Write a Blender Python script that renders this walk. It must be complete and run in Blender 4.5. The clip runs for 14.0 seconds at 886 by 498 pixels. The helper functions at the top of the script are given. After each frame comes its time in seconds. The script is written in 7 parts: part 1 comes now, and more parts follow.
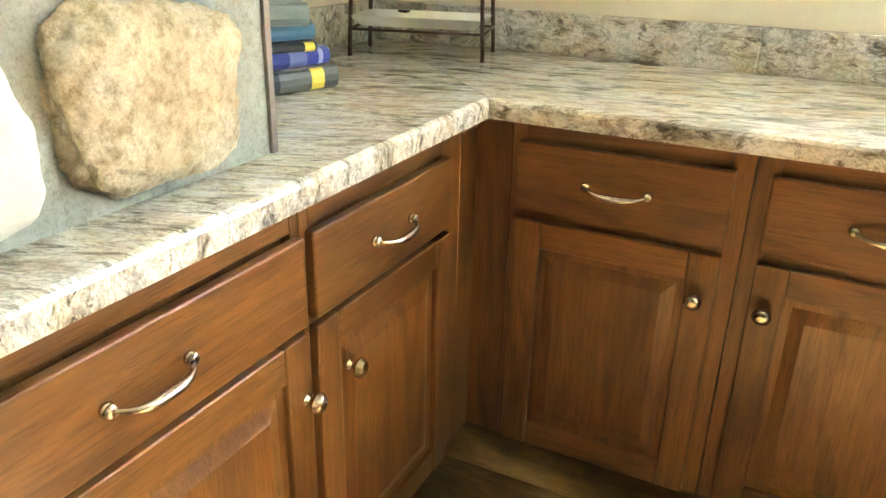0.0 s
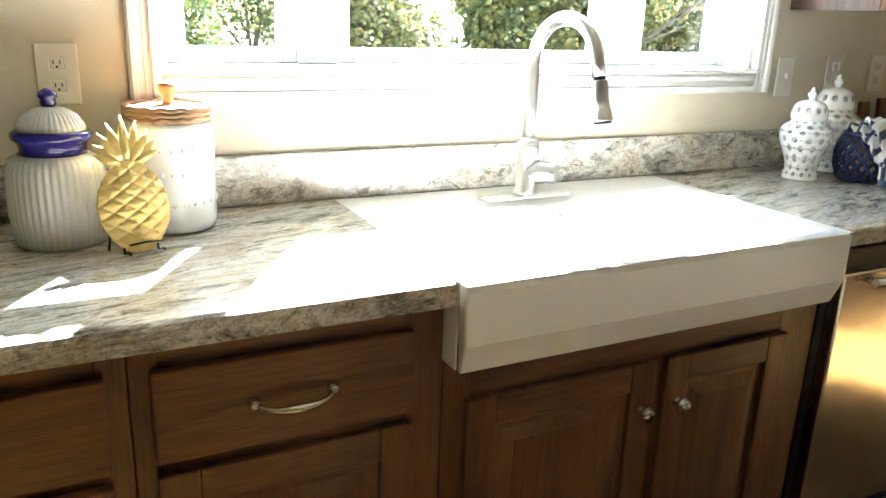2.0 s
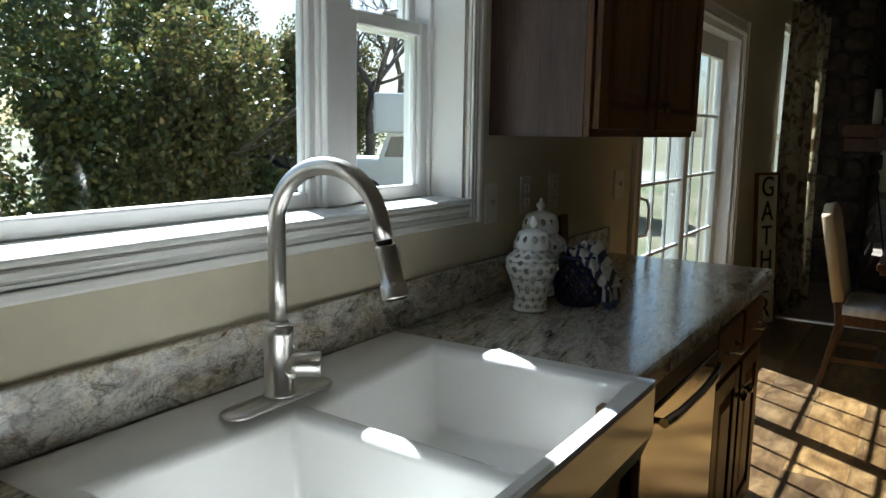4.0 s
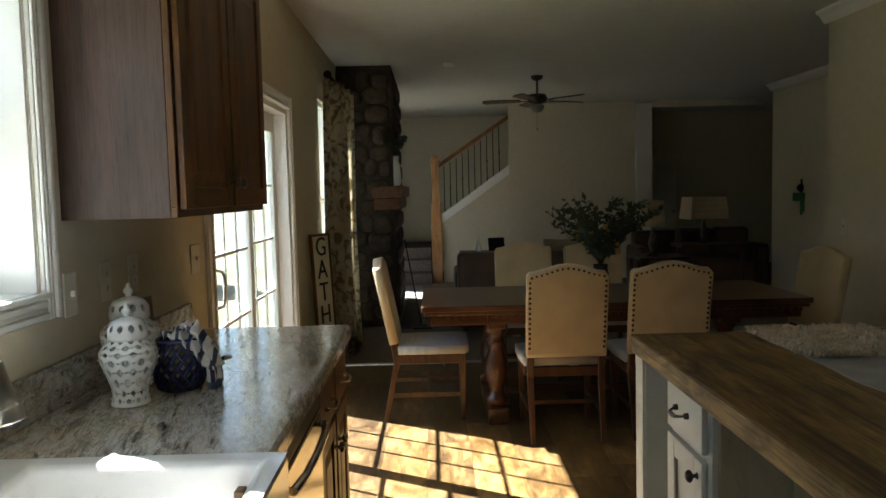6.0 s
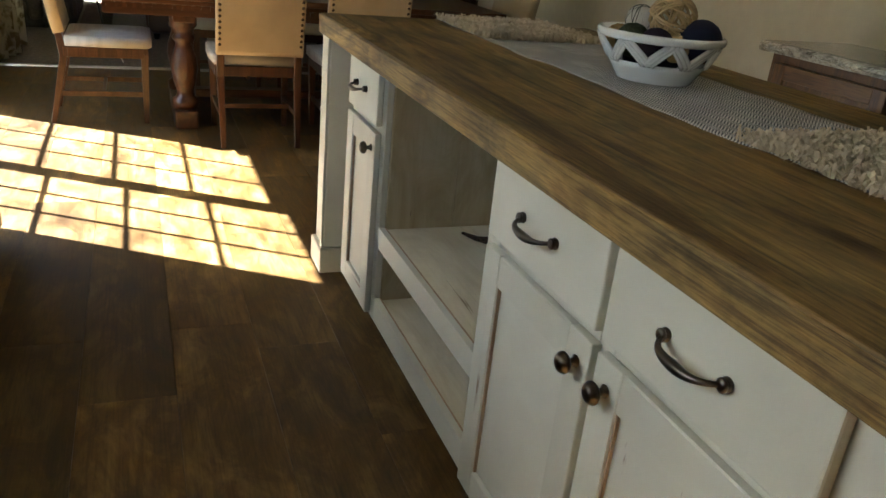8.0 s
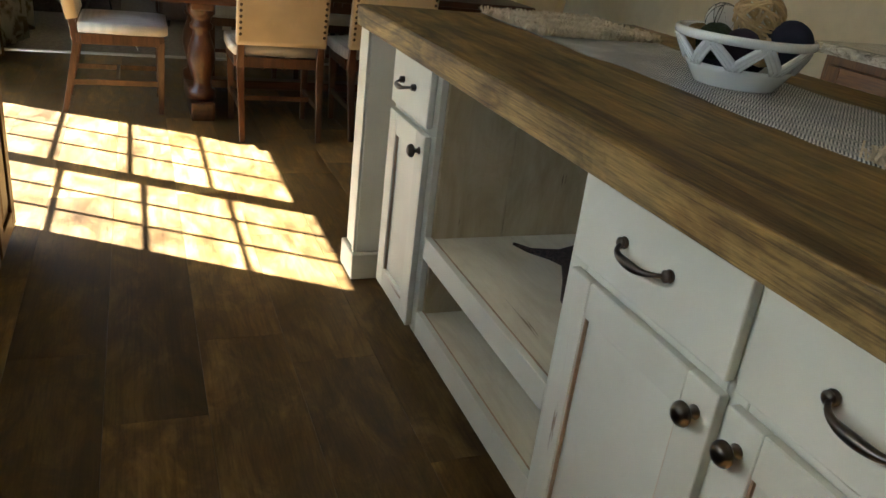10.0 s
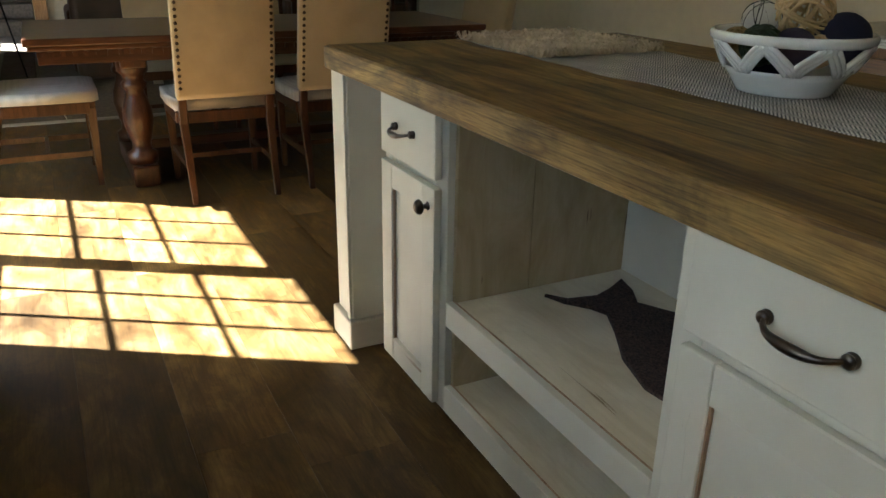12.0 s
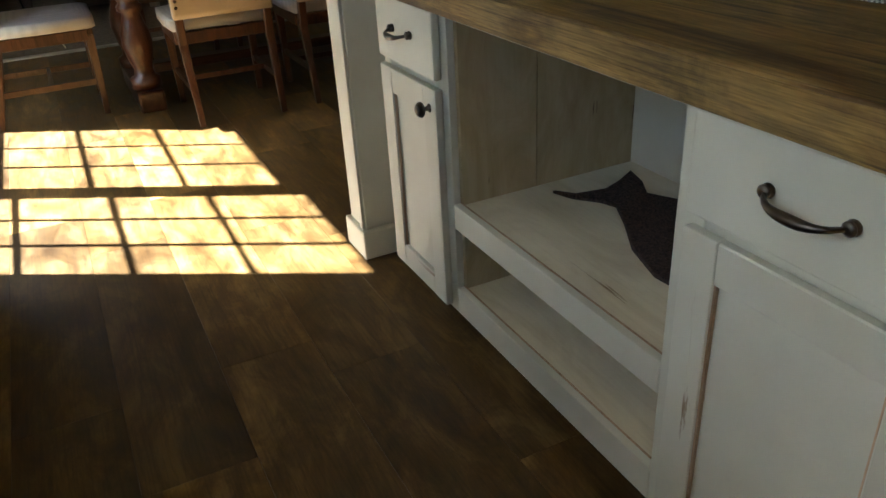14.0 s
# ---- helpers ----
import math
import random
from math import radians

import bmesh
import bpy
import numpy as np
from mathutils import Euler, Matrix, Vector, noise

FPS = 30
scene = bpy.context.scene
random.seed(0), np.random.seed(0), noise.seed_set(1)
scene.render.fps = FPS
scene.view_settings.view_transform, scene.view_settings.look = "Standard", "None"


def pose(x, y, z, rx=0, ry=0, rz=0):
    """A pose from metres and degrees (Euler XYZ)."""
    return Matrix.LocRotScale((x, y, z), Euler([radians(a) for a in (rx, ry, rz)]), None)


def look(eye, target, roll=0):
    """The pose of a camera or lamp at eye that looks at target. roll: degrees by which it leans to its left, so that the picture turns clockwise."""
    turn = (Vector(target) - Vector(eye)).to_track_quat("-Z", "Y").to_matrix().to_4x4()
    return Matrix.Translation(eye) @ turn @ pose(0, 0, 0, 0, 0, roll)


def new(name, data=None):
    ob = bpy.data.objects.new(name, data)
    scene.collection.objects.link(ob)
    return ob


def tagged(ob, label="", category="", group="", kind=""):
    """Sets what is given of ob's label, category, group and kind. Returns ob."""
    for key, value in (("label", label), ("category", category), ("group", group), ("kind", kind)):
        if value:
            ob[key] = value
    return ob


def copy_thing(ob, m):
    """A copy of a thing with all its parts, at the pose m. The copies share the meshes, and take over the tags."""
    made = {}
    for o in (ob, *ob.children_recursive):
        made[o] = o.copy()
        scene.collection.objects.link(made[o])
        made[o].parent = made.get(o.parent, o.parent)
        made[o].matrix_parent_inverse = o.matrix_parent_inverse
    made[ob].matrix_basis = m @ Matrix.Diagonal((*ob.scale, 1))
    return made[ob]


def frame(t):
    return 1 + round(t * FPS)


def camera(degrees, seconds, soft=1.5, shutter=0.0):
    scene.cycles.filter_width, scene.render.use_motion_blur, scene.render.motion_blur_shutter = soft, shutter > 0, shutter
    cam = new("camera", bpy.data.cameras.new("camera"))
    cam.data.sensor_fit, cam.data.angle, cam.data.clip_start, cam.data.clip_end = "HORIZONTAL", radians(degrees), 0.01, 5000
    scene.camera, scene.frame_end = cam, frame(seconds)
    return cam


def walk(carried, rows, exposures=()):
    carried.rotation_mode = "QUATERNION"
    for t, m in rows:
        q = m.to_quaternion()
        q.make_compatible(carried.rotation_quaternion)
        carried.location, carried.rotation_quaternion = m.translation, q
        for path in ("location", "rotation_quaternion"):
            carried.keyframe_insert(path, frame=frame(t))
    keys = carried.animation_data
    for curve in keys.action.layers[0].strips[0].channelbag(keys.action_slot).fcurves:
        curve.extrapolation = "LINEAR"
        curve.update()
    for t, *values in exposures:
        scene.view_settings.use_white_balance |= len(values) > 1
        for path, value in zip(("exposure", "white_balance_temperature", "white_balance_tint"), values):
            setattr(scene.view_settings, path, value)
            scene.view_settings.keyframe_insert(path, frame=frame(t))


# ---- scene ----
cam = camera(59.8, 14.0)
PATH = [
    (0, (0.64, -1.484, 1.251), (-0.182, 0.164, 0.471), 1.3),
    (0.3, (0.64, -1.464, 1.26), (-0.155, 0.198, 0.483), -0.2),
    (0.6, (0.652, -1.423, 1.266), (0.076, 0.338, 0.514), 0.7),
    (1, (0.716, -1.342, 1.298), (0.553, 0.512, 0.565), 0.7),
    (1.3, (0.769, -1.28, 1.292), (1.014, 0.578, 0.594), 1.2),
    (1.5, (0.861, -1.205, 1.327), (1.333, 0.595, 0.594), 0.9),
    (1.8, (0.945, -1.114, 1.333), (1.702, 0.624, 0.695), 1.4),
    (2, (0.972, -1.075, 1.344), (1.855, 0.623, 0.762), 2.1),
    (2.2, (1.029, -1.007, 1.344), (2.052, 0.629, 0.819), 1.0),
    (2.5, (1.027, -0.937, 1.36), (2.287, 0.539, 0.877), -0.1),
    (2.7, (1.037, -0.886, 1.352), (2.423, 0.486, 0.907), 0.4),
    (4.8, (1.026, -0.273, 1.488), (2.841, 0.541, 1.274), -0.3),
    (5, (0.995, -0.254, 1.504), (2.864, 0.434, 1.319), -0.6),
    (5.5, (0.949, -0.276, 1.505), (2.908, 0.113, 1.397), -1.9),
    (6, (0.957, -0.349, 1.449), (2.952, -0.371, 1.301), -1.4),
    (6.5, (1.032, -0.406, 1.359), (2.961, -0.778, 0.98), 1.2),
    (7, (1.055, -0.462, 1.294), (2.875, -1.093, 0.758), 3.0),
    (7.5, (1.033, -0.471, 1.243), (2.777, -1.164, 0.55), 4.5),
    (7.7, (1.028, -0.477, 1.225), (2.739, -1.197, 0.482), 5.5),
    (9.8, (1.122, -0.39, 1.211), (2.814, -1.066, 0.385), 7.2),
    (10, (1.228, -0.395, 1.198), (2.921, -1.113, 0.411), 7.1),
    (10.5, (1.497, -0.389, 1.175), (3.153, -1.247, 0.453), 7.0),
    (11, (1.632, -0.339, 1.14), (3.231, -1.335, 0.469), 7.0),
    (11.5, (1.624, -0.328, 1.16), (3.25, -1.251, 0.45), 4.1),
    (12, (1.567, -0.342, 1.19), (3.221, -1.189, 0.451), 1.0),
    (12.5, (1.542, -0.338, 1.181), (3.211, -1.134, 0.418), -1.3),
    (13, (1.549, -0.346, 1.171), (3.204, -1.119, 0.358), -2.1),
    (13.5, (1.555, -0.354, 1.152), (3.179, -1.114, 0.265), -2.6),
    (14, (1.549, -0.364, 1.168), (3.142, -1.119, 0.224), -3.3),
]
EXPOSURES = [(0, 7.66, 5500, 5), (0.5, 7.66, 5500, 5), (1.0, 7.76, 5400, 5), (1.2, 7.56, 5450, 5), (1.6, 6.76, 5450, 5), (2.0, 5.56, 5450, 7), (2.5, 3.76, 5400, 6), (5.0, 2.04, 5450, 6), (5.5, 2.24, 5550, 6), (6.0, 3.46, 5700, 7), (6.5, 4.11, 5800, 6), (7.0, 4.31, 5800, 7), (10.0, 4.46, 5700, 6), (11.0, 4.36, 5700, 6), (12.0, 4.21, 5700, 6), (13.0, 4.11, 5700, 6), (14.0, 4.11, 5700, 6)]
walk(cam, [(t, look(eye, target, roll)) for t, eye, target, roll in PATH], EXPOSURES)

# ---- world and sun ----
SUN_WAY = Vector((0.385, 0.632, 0.673)).normalized()
world = bpy.data.worlds.new("sky")
scene.world = world
world.use_nodes = True
wn = world.node_tree
sky = wn.nodes.new("ShaderNodeTexSky")
sky.sky_type = "NISHITA"
sky.sun_disc = False
sky.sun_elevation = math.asin(SUN_WAY.z)
sky.sun_rotation = math.atan2(SUN_WAY.x, SUN_WAY.y)
sky.air_density, sky.dust_density = 1.0, 2.0
wn.links.new(sky.outputs[0], wn.nodes["Background"].inputs[0])
wn.nodes["Background"].inputs[1].default_value = 0.047
sun = new("sun", bpy.data.lights.new("sun", "SUN"))
sun.data.energy, sun.data.angle, sun.data.color = 5.0, radians(0.5), (1.0, 0.945, 0.86)
sun.matrix_basis = look(SUN_WAY * 20, (0, 0, 0))


# ---- materials ----
def mat(name, rough=0.5, metal=0.0, coat=0.0):
    m = bpy.data.materials.new(name)
    m.use_nodes = True
    b = m.node_tree.nodes["Principled BSDF"]
    b.inputs["Roughness"].default_value = rough
    b.inputs["Metallic"].default_value = metal
    b.inputs["Coat Weight"].default_value = coat
    b.inputs["Coat Roughness"].default_value = 0.15
    return m, m.node_tree, b


def nd(t, kind, **sets):
    n = t.nodes.new(kind)
    for k, v in sets.items():
        n.inputs[k.replace("_", " ")].default_value = v
    return n


def coords(t, scale=(1, 1, 1), wander=True):
    c = t.nodes.new("ShaderNodeTexCoord")
    mp = t.nodes.new("ShaderNodeMapping")
    mp.inputs["Scale"].default_value = scale
    t.links.new(c.outputs["Object"], mp.inputs["Vector"])
    if wander:
        info = t.nodes.new("ShaderNodeObjectInfo")
        mul = t.nodes.new("ShaderNodeMath")
        mul.operation = "MULTIPLY"
        mul.inputs[1].default_value = 37.0
        t.links.new(info.outputs["Random"], mul.inputs[0])
        t.links.new(mul.outputs[0], mp.inputs["Location"])
    return mp


def ramp(t, stops, src):
    r = t.nodes.new("ShaderNodeValToRGB")
    e = r.color_ramp.elements
    while len(e) < len(stops):
        e.new(0.5)
    for el, (p, c) in zip(e, stops):
        el.position, el.color = p, (*c, 1)
    t.links.new(src, r.inputs[0])
    return r


def mix(t, kind, a, b, fac):
    m = t.nodes.new("ShaderNodeMixRGB")
    m.blend_type = kind
    for i, v in ((0, fac), (1, a), (2, b)):
        if isinstance(v, (int, float)):
            m.inputs[i].default_value = v
        elif isinstance(v, tuple):
            m.inputs[i].default_value = (*v, 1)
        else:
            t.links.new(v, m.inputs[i])
    return m.outputs[0]


def bump(t, b, src, strength, dist=0.002):
    n = t.nodes.new("ShaderNodeBump")
    n.inputs["Strength"].default_value, n.inputs["Distance"].default_value = strength, dist
    t.links.new(src, n.inputs["Height"])
    t.links.new(n.outputs[0], b.inputs["Normal"])


def plain(name, color, rough=0.5, metal=0.0, coat=0.0, vary=0.12, grain=60.0, relief=0.1):
    """Paint, plastic, metal: fine mottling and faint relief."""
    m, t, b = mat(name, rough, metal, coat)
    mp = coords(t)
    n1 = nd(t, "ShaderNodeTexNoise", Scale=grain, Detail=3.0)
    n2 = nd(t, "ShaderNodeTexNoise", Scale=grain / 14, Detail=2.0)
    for n in (n1, n2):
        t.links.new(mp.outputs[0], n.inputs["Vector"])
    lo = tuple(c * (1 - vary) for c in color)
    hi = tuple(min(1, c * (1 + vary)) for c in color)
    r = ramp(t, [(0.3, lo), (0.7, hi)], n2.outputs[0])
    t.links.new(r.outputs[0], b.inputs["Base Color"])
    bump(t, b, n1.outputs[0], relief, 0.001)
    return m


def wood(name, dark, light, axis, rough=0.4, coat=0.15, ring=9.0, relief=0.25, spread=0.25):
    """Wood whose grain runs along one axis: cathedral figure, fine lines and short dark pores."""
    m, t, b = mat(name, rough, 0, coat)
    b.inputs["Specular IOR Level"].default_value = 0.38
    k = "xyz".index(axis)

    def layer(across, along, **sets):
        s = [across] * 3
        s[k] = along
        mp = coords(t, s)
        n = nd(t, "ShaderNodeTexNoise", Scale=1.0, **sets)
        t.links.new(mp.outputs[0], n.inputs["Vector"])
        return n.outputs[0]

    w = layer(ring, ring * 0.16, Detail=5.0, Roughness=0.55, Distortion=1.1)
    line = layer(95.0, 2.6, Detail=4.0, Roughness=0.6, Distortion=0.5)
    p = layer(330.0, 15.0, Detail=2.0)
    mid = tuple((a + c) / 2 for a, c in zip(dark, light))
    r = ramp(t, [(0.26, dark), (0.44, mid), (0.56, light), (0.74, mid)], w)
    lr = ramp(t, [(0.36, (0.60, 0.55, 0.50)), (0.50, (1, 1, 1)), (0.64, (1.14, 1.12, 1.08))], line)
    pr = ramp(t, [(0.37, (0.42, 0.37, 0.34)), (0.46, (1, 1, 1))], p)
    c = mix(t, "MULTIPLY", r.outputs[0], lr.outputs[0], 0.45)
    c = mix(t, "MULTIPLY", c, pr.outputs[0], 0.5)
    info = t.nodes.new("ShaderNodeObjectInfo")
    rr = ramp(t, [(0.0, (1 - spread,) * 3), (1.0, (1 + spread,) * 3)], info.outputs["Random"])
    c = mix(t, "MULTIPLY", c, rr.outputs[0], 1.0)
    t.links.new(c, b.inputs["Base Color"])
    bump(t, b, p, relief, 0.0012)
    return m


def mottled_plank(name):
    """Dark hand-scraped laminate plank: cloudy browns, fine grain, tone of its own."""
    m, t, b = mat(name, 0.36)
    b.inputs["Specular IOR Level"].default_value = 0.35
    mp = coords(t, (0.45, 1, 1))
    mg = coords(t, (6.0, 170.0, 170.0))
    ms = coords(t, (2.2, 11.0, 11.0))
    cl = nd(t, "ShaderNodeTexNoise", Scale=8.0, Detail=8.0, Roughness=0.68, Distortion=0.6)
    t.links.new(mp.outputs[0], cl.inputs["Vector"])
    g = nd(t, "ShaderNodeTexNoise", Scale=1.0, Detail=3.0)
    t.links.new(mg.outputs[0], g.inputs["Vector"])
    st = nd(t, "ShaderNodeTexNoise", Scale=1.0, Detail=5.0, Roughness=0.65, Distortion=1.2)
    t.links.new(ms.outputs[0], st.inputs["Vector"])
    c1 = ramp(t, [(0.33, (0.048, 0.0250, 0.0072)), (0.49, (0.100, 0.057, 0.0165)), (0.66, (0.205, 0.130, 0.046))], cl.outputs[0])
    c2 = ramp(t, [(0.34, (0.62, 0.57, 0.50)), (0.55, (1.15, 1.11, 1.02))], st.outputs[0])
    c3 = ramp(t, [(0.35, (0.70, 0.68, 0.66)), (0.55, (1, 1, 1))], g.outputs[0])
    c = mix(t, "MULTIPLY", c1.outputs[0], c2.outputs[0], 0.85)
    c = mix(t, "MULTIPLY", c, c3.outputs[0], 0.7)
    info = t.nodes.new("ShaderNodeObjectInfo")
    r = ramp(t, [(0.0, (0.70, 0.70, 0.72)), (0.5, (1.0, 1.0, 1.0)), (1.0, (1.5, 1.47, 1.36))], info.outputs["Random"])
    t.links.new(mix(t, "MULTIPLY", c, r.outputs[0], 1.0), b.inputs["Base Color"])
    rr = ramp(t, [(0.3, (0.36, 0.36, 0.36)), (0.7, (0.58, 0.58, 0.58))], cl.outputs[0])
    t.links.new(rr.outputs[0], b.inputs["Roughness"])
    bump(t, b, g.outputs[0], 0.15, 0.0008)
    return m


def rustic(name, axis, lift=1.0):
    """Weathered barn wood: brown and grey streaks, fine raised grain, knots."""
    m, t, b = mat(name, 0.6)
    b.inputs["Specular IOR Level"].default_value = 0.3
    k = "xyz".index(axis)

    def layer(across, along, detail, rough, dist):
        s = [across] * 3
        s[k] = along
        mp = coords(t, s, False)
        n = nd(t, "ShaderNodeTexNoise", Scale=1.0, Detail=detail, Roughness=rough, Distortion=dist)
        t.links.new(mp.outputs[0], n.inputs["Vector"])
        return n.outputs[0]

    broad = layer(7.0, 1.0, 6.0, 0.60, 1.0)
    streak = layer(34.0, 1.3, 8.0, 0.68, 0.8)
    line = layer(150.0, 2.6, 5.0, 0.66, 0.7)
    fibre = layer(420.0, 16.0, 2.0, 0.5, 0.0)
    blot = layer(5.0, 3.2, 7.0, 0.72, 0.6)
    c1 = ramp(t, [(0.32, (0.040, 0.023, 0.008)), (0.43, (0.130, 0.076, 0.022)), (0.51, (0.245, 0.154, 0.045)), (0.58, (0.150, 0.101, 0.036)), (0.66, (0.300, 0.202, 0.066)), (0.76, (0.115, 0.075, 0.026))], broad)
    c2 = ramp(t, [(0.34, (0.36, 0.33, 0.31)), (0.45, (0.92, 0.91, 0.90)), (0.56, (1.08, 1.05, 1.0)), (0.68, (1.45, 1.40, 1.28))], streak)
    c3 = ramp(t, [(0.36, (0.38, 0.35, 0.32)), (0.47, (1, 1, 1)), (0.60, (1.0, 1.0, 1.0)), (0.70, (1.5, 1.46, 1.36))], line)
    c4 = ramp(t, [(0.36, (0.60, 0.58, 0.55)), (0.52, (1, 1, 1))], fibre)
    c5 = ramp(t, [(0.36, (0.40, 0.42, 0.43)), (0.50, (1, 1, 1)), (0.64, (1.2, 1.17, 1.1))], blot)
    c = mix(t, "MULTIPLY", c1.outputs[0], c2.outputs[0], 0.85)
    c = mix(t, "MULTIPLY", c, c3.outputs[0], 0.8)
    c = mix(t, "MULTIPLY", c, c4.outputs[0], 0.7)
    c = mix(t, "MULTIPLY", c, c5.outputs[0], 0.8)
    mk = coords(t, [3.0 if i != k else 0.9 for i in range(3)], False)
    v = nd(t, "ShaderNodeTexVoronoi", Scale=1.6)
    t.links.new(mk.outputs[0], v.inputs["Vector"])
    kn = ramp(t, [(0.03, (0.22, 0.18, 0.15)), (0.075, (0.75, 0.70, 0.62)), (0.095, (0.5, 0.45, 0.4)), (0.13, (1, 1, 1))], v.outputs["Distance"])
    c = mix(t, "MULTIPLY", c, kn.outputs[0], 0.8)
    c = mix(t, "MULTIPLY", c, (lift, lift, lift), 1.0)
    t.links.new(c, b.inputs["Base Color"])
    bump(t, b, line, 0.6, 0.003)
    return m


def granite(name, turn):
    """Stone-look laminate: cream ground, thin grey veins drawn out one way, ochre bands."""
    m, t, b = mat(name, 0.17, 0, 0.3)
    c = t.nodes.new("ShaderNodeTexCoord")
    rot = t.nodes.new("ShaderNodeMapping")
    rot.inputs["Rotation"].default_value = (0, 0, radians(turn))
    t.links.new(c.outputs["Object"], rot.inputs["Vector"])

    def layer(scale, **sets):
        mp = t.nodes.new("ShaderNodeMapping")
        mp.inputs["Scale"].default_value = scale
        t.links.new(rot.outputs[0], mp.inputs["Vector"])
        n = nd(t, "ShaderNodeTexNoise", Scale=1.0, **sets)
        t.links.new(mp.outputs[0], n.inputs["Vector"])
        return n.outputs[0]

    broad = layer((6.0, 20.0, 14.0), Detail=9.0, Roughness=0.70, Distortion=0.6)
    vein = layer((11.0, 60.0, 30.0), Detail=10.0, Roughness=0.74, Distortion=0.7)
    crack = layer((7.0, 30.0, 16.0), Detail=8.0, Roughness=0.70, Distortion=1.0)
    ochre = layer((6.0, 15.0, 12.0), Detail=8.0, Roughness=0.70, Distortion=0.5)
    speck = layer((170.0, 300.0, 220.0), Detail=4.0, Roughness=0.7)
    c1 = ramp(t, [(0.32, (0.20, 0.19, 0.17)), (0.43, (0.42, 0.405, 0.36)), (0.52, (0.68, 0.66, 0.59)), (0.60, (0.49, 0.475, 0.425)), (0.70, (0.72, 0.70, 0.63))], broad)
    c2 = ramp(t, [(0.35, (0.10, 0.09, 0.085)), (0.42, (0.52, 0.49, 0.45)), (0.47, (1, 1, 1)), (0.58, (0.86, 0.84, 0.80)), (0.64, (1, 1, 1))], vein)
    c3 = ramp(t, [(0.48, (1, 1, 1)), (0.58, (0.93, 0.79, 0.55)), (0.70, (0.62, 0.46, 0.28))], ochre)
    c4 = ramp(t, [(0.36, (0.50, 0.47, 0.43)), (0.48, (1, 1, 1))], speck)
    c5 = ramp(t, [(0.475, (1, 1, 1)), (0.492, (0.26, 0.24, 0.22)), (0.504, (0.30, 0.28, 0.25)), (0.522, (1, 1, 1))], crack)
    col = mix(t, "MULTIPLY", c1.outputs[0], c2.outputs[0], 0.85)
    col = mix(t, "MULTIPLY", col, c3.outputs[0], 0.5)
    col = mix(t, "MULTIPLY", col, c4.outputs[0], 0.6)
    col = mix(t, "MULTIPLY", col, c5.outputs[0], 0.55)
    t.links.new(col, b.inputs["Base Color"])
    bump(t, b, speck, 0.04, 0.0005)
    return m


def weave(name, color, scale=420.0, rough=0.9):
    """Cloth: two crossed sets of threads."""
    m, t, b = mat(name, rough)
    b.inputs["Sheen Weight"].default_value = 0.25
    mp = coords(t)
    hs = []
    for ax in ("X", "Z"):
        w = t.nodes.new("ShaderNodeTexWave")
        w.bands_direction = ax
        w.inputs["Scale"].default_value = scale / 6.3
        w.inputs["Distortion"].default_value = 1.2
        t.links.new(mp.outputs[0], w.inputs["Vector"])
        hs.append(w.outputs["Fac"])
    h = mix(t, "MIX", hs[0], hs[1], 0.5)
    n = nd(t, "ShaderNodeTexNoise", Scale=7.0, Detail=6.0)
    t.links.new(mp.outputs[0], n.inputs["Vector"])
    r = ramp(t, [(0.3, tuple(c * 0.82 for c in color)), (0.7, color)], n.outputs[0])
    hr = ramp(t, [(0.2, (0.74, 0.72, 0.7)), (0.7, (1, 1, 1))], h)
    t.links.new(mix(t, "MULTIPLY", r.outputs[0], hr.outputs[0], 0.8), b.inputs["Base Color"])
    bump(t, b, h, 0.35, 0.0012)
    return m


def glass(name):
    m = bpy.data.materials.new(name)
    m.use_nodes = True
    t = m.node_tree
    t.nodes.remove(t.nodes["Principled BSDF"])
    tr = t.nodes.new("ShaderNodeBsdfTransparent")
    tr.inputs[0].default_value = (0.94, 0.97, 0.95, 1)
    gl = t.nodes.new("ShaderNodeBsdfGlossy")
    gl.inputs["Roughness"].default_value = 0.01
    lw = t.nodes.new("ShaderNodeLayerWeight")
    lw.inputs[0].default_value = 0.5
    pw = t.nodes.new("ShaderNodeMath")
    pw.operation = "POWER"
    pw.inputs[1].default_value = 5.0
    t.links.new(lw.outputs["Facing"], pw.inputs[0])
    fr = t.nodes.new("ShaderNodeMath")
    fr.operation = "MULTIPLY_ADD"
    fr.inputs[1].default_value, fr.inputs[2].default_value = 0.9, 0.04
    t.links.new(pw.outputs[0], fr.inputs[0])
    mx = t.nodes.new("ShaderNodeMixShader")
    t.links.new(fr.outputs[0], mx.inputs[0])
    t.links.new(tr.outputs[0], mx.inputs[1])
    t.links.new(gl.outputs[0], mx.inputs[2])
    t.links.new(mx.outputs[0], t.nodes["Material Output"].inputs[0])
    return m


DK, LT = (0.052, 0.0200, 0.0036), (0.150, 0.0640, 0.0108)
CAB = {a: wood("cabinet_oak_" + a, DK, LT, a, 0.42, 0.04, 11.0, 0.2, 0.08) for a in "xyz"}
TOPW = {a: rustic("island_top_" + a, a) for a in "xy"}
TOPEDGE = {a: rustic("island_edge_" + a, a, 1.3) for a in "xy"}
TABLEW = {a: wood("table_wood_" + a, (0.034, 0.013, 0.006), (0.095, 0.036, 0.015), a, 0.3, 0.3, 12.0, 0.2, 0.1) for a in "xyz"}
CHAIRW = wood("chair_wood", (0.034, 0.013, 0.005), (0.090, 0.036, 0.013), "z", 0.35, 0.2, 14.0, 0.2, 0.1)
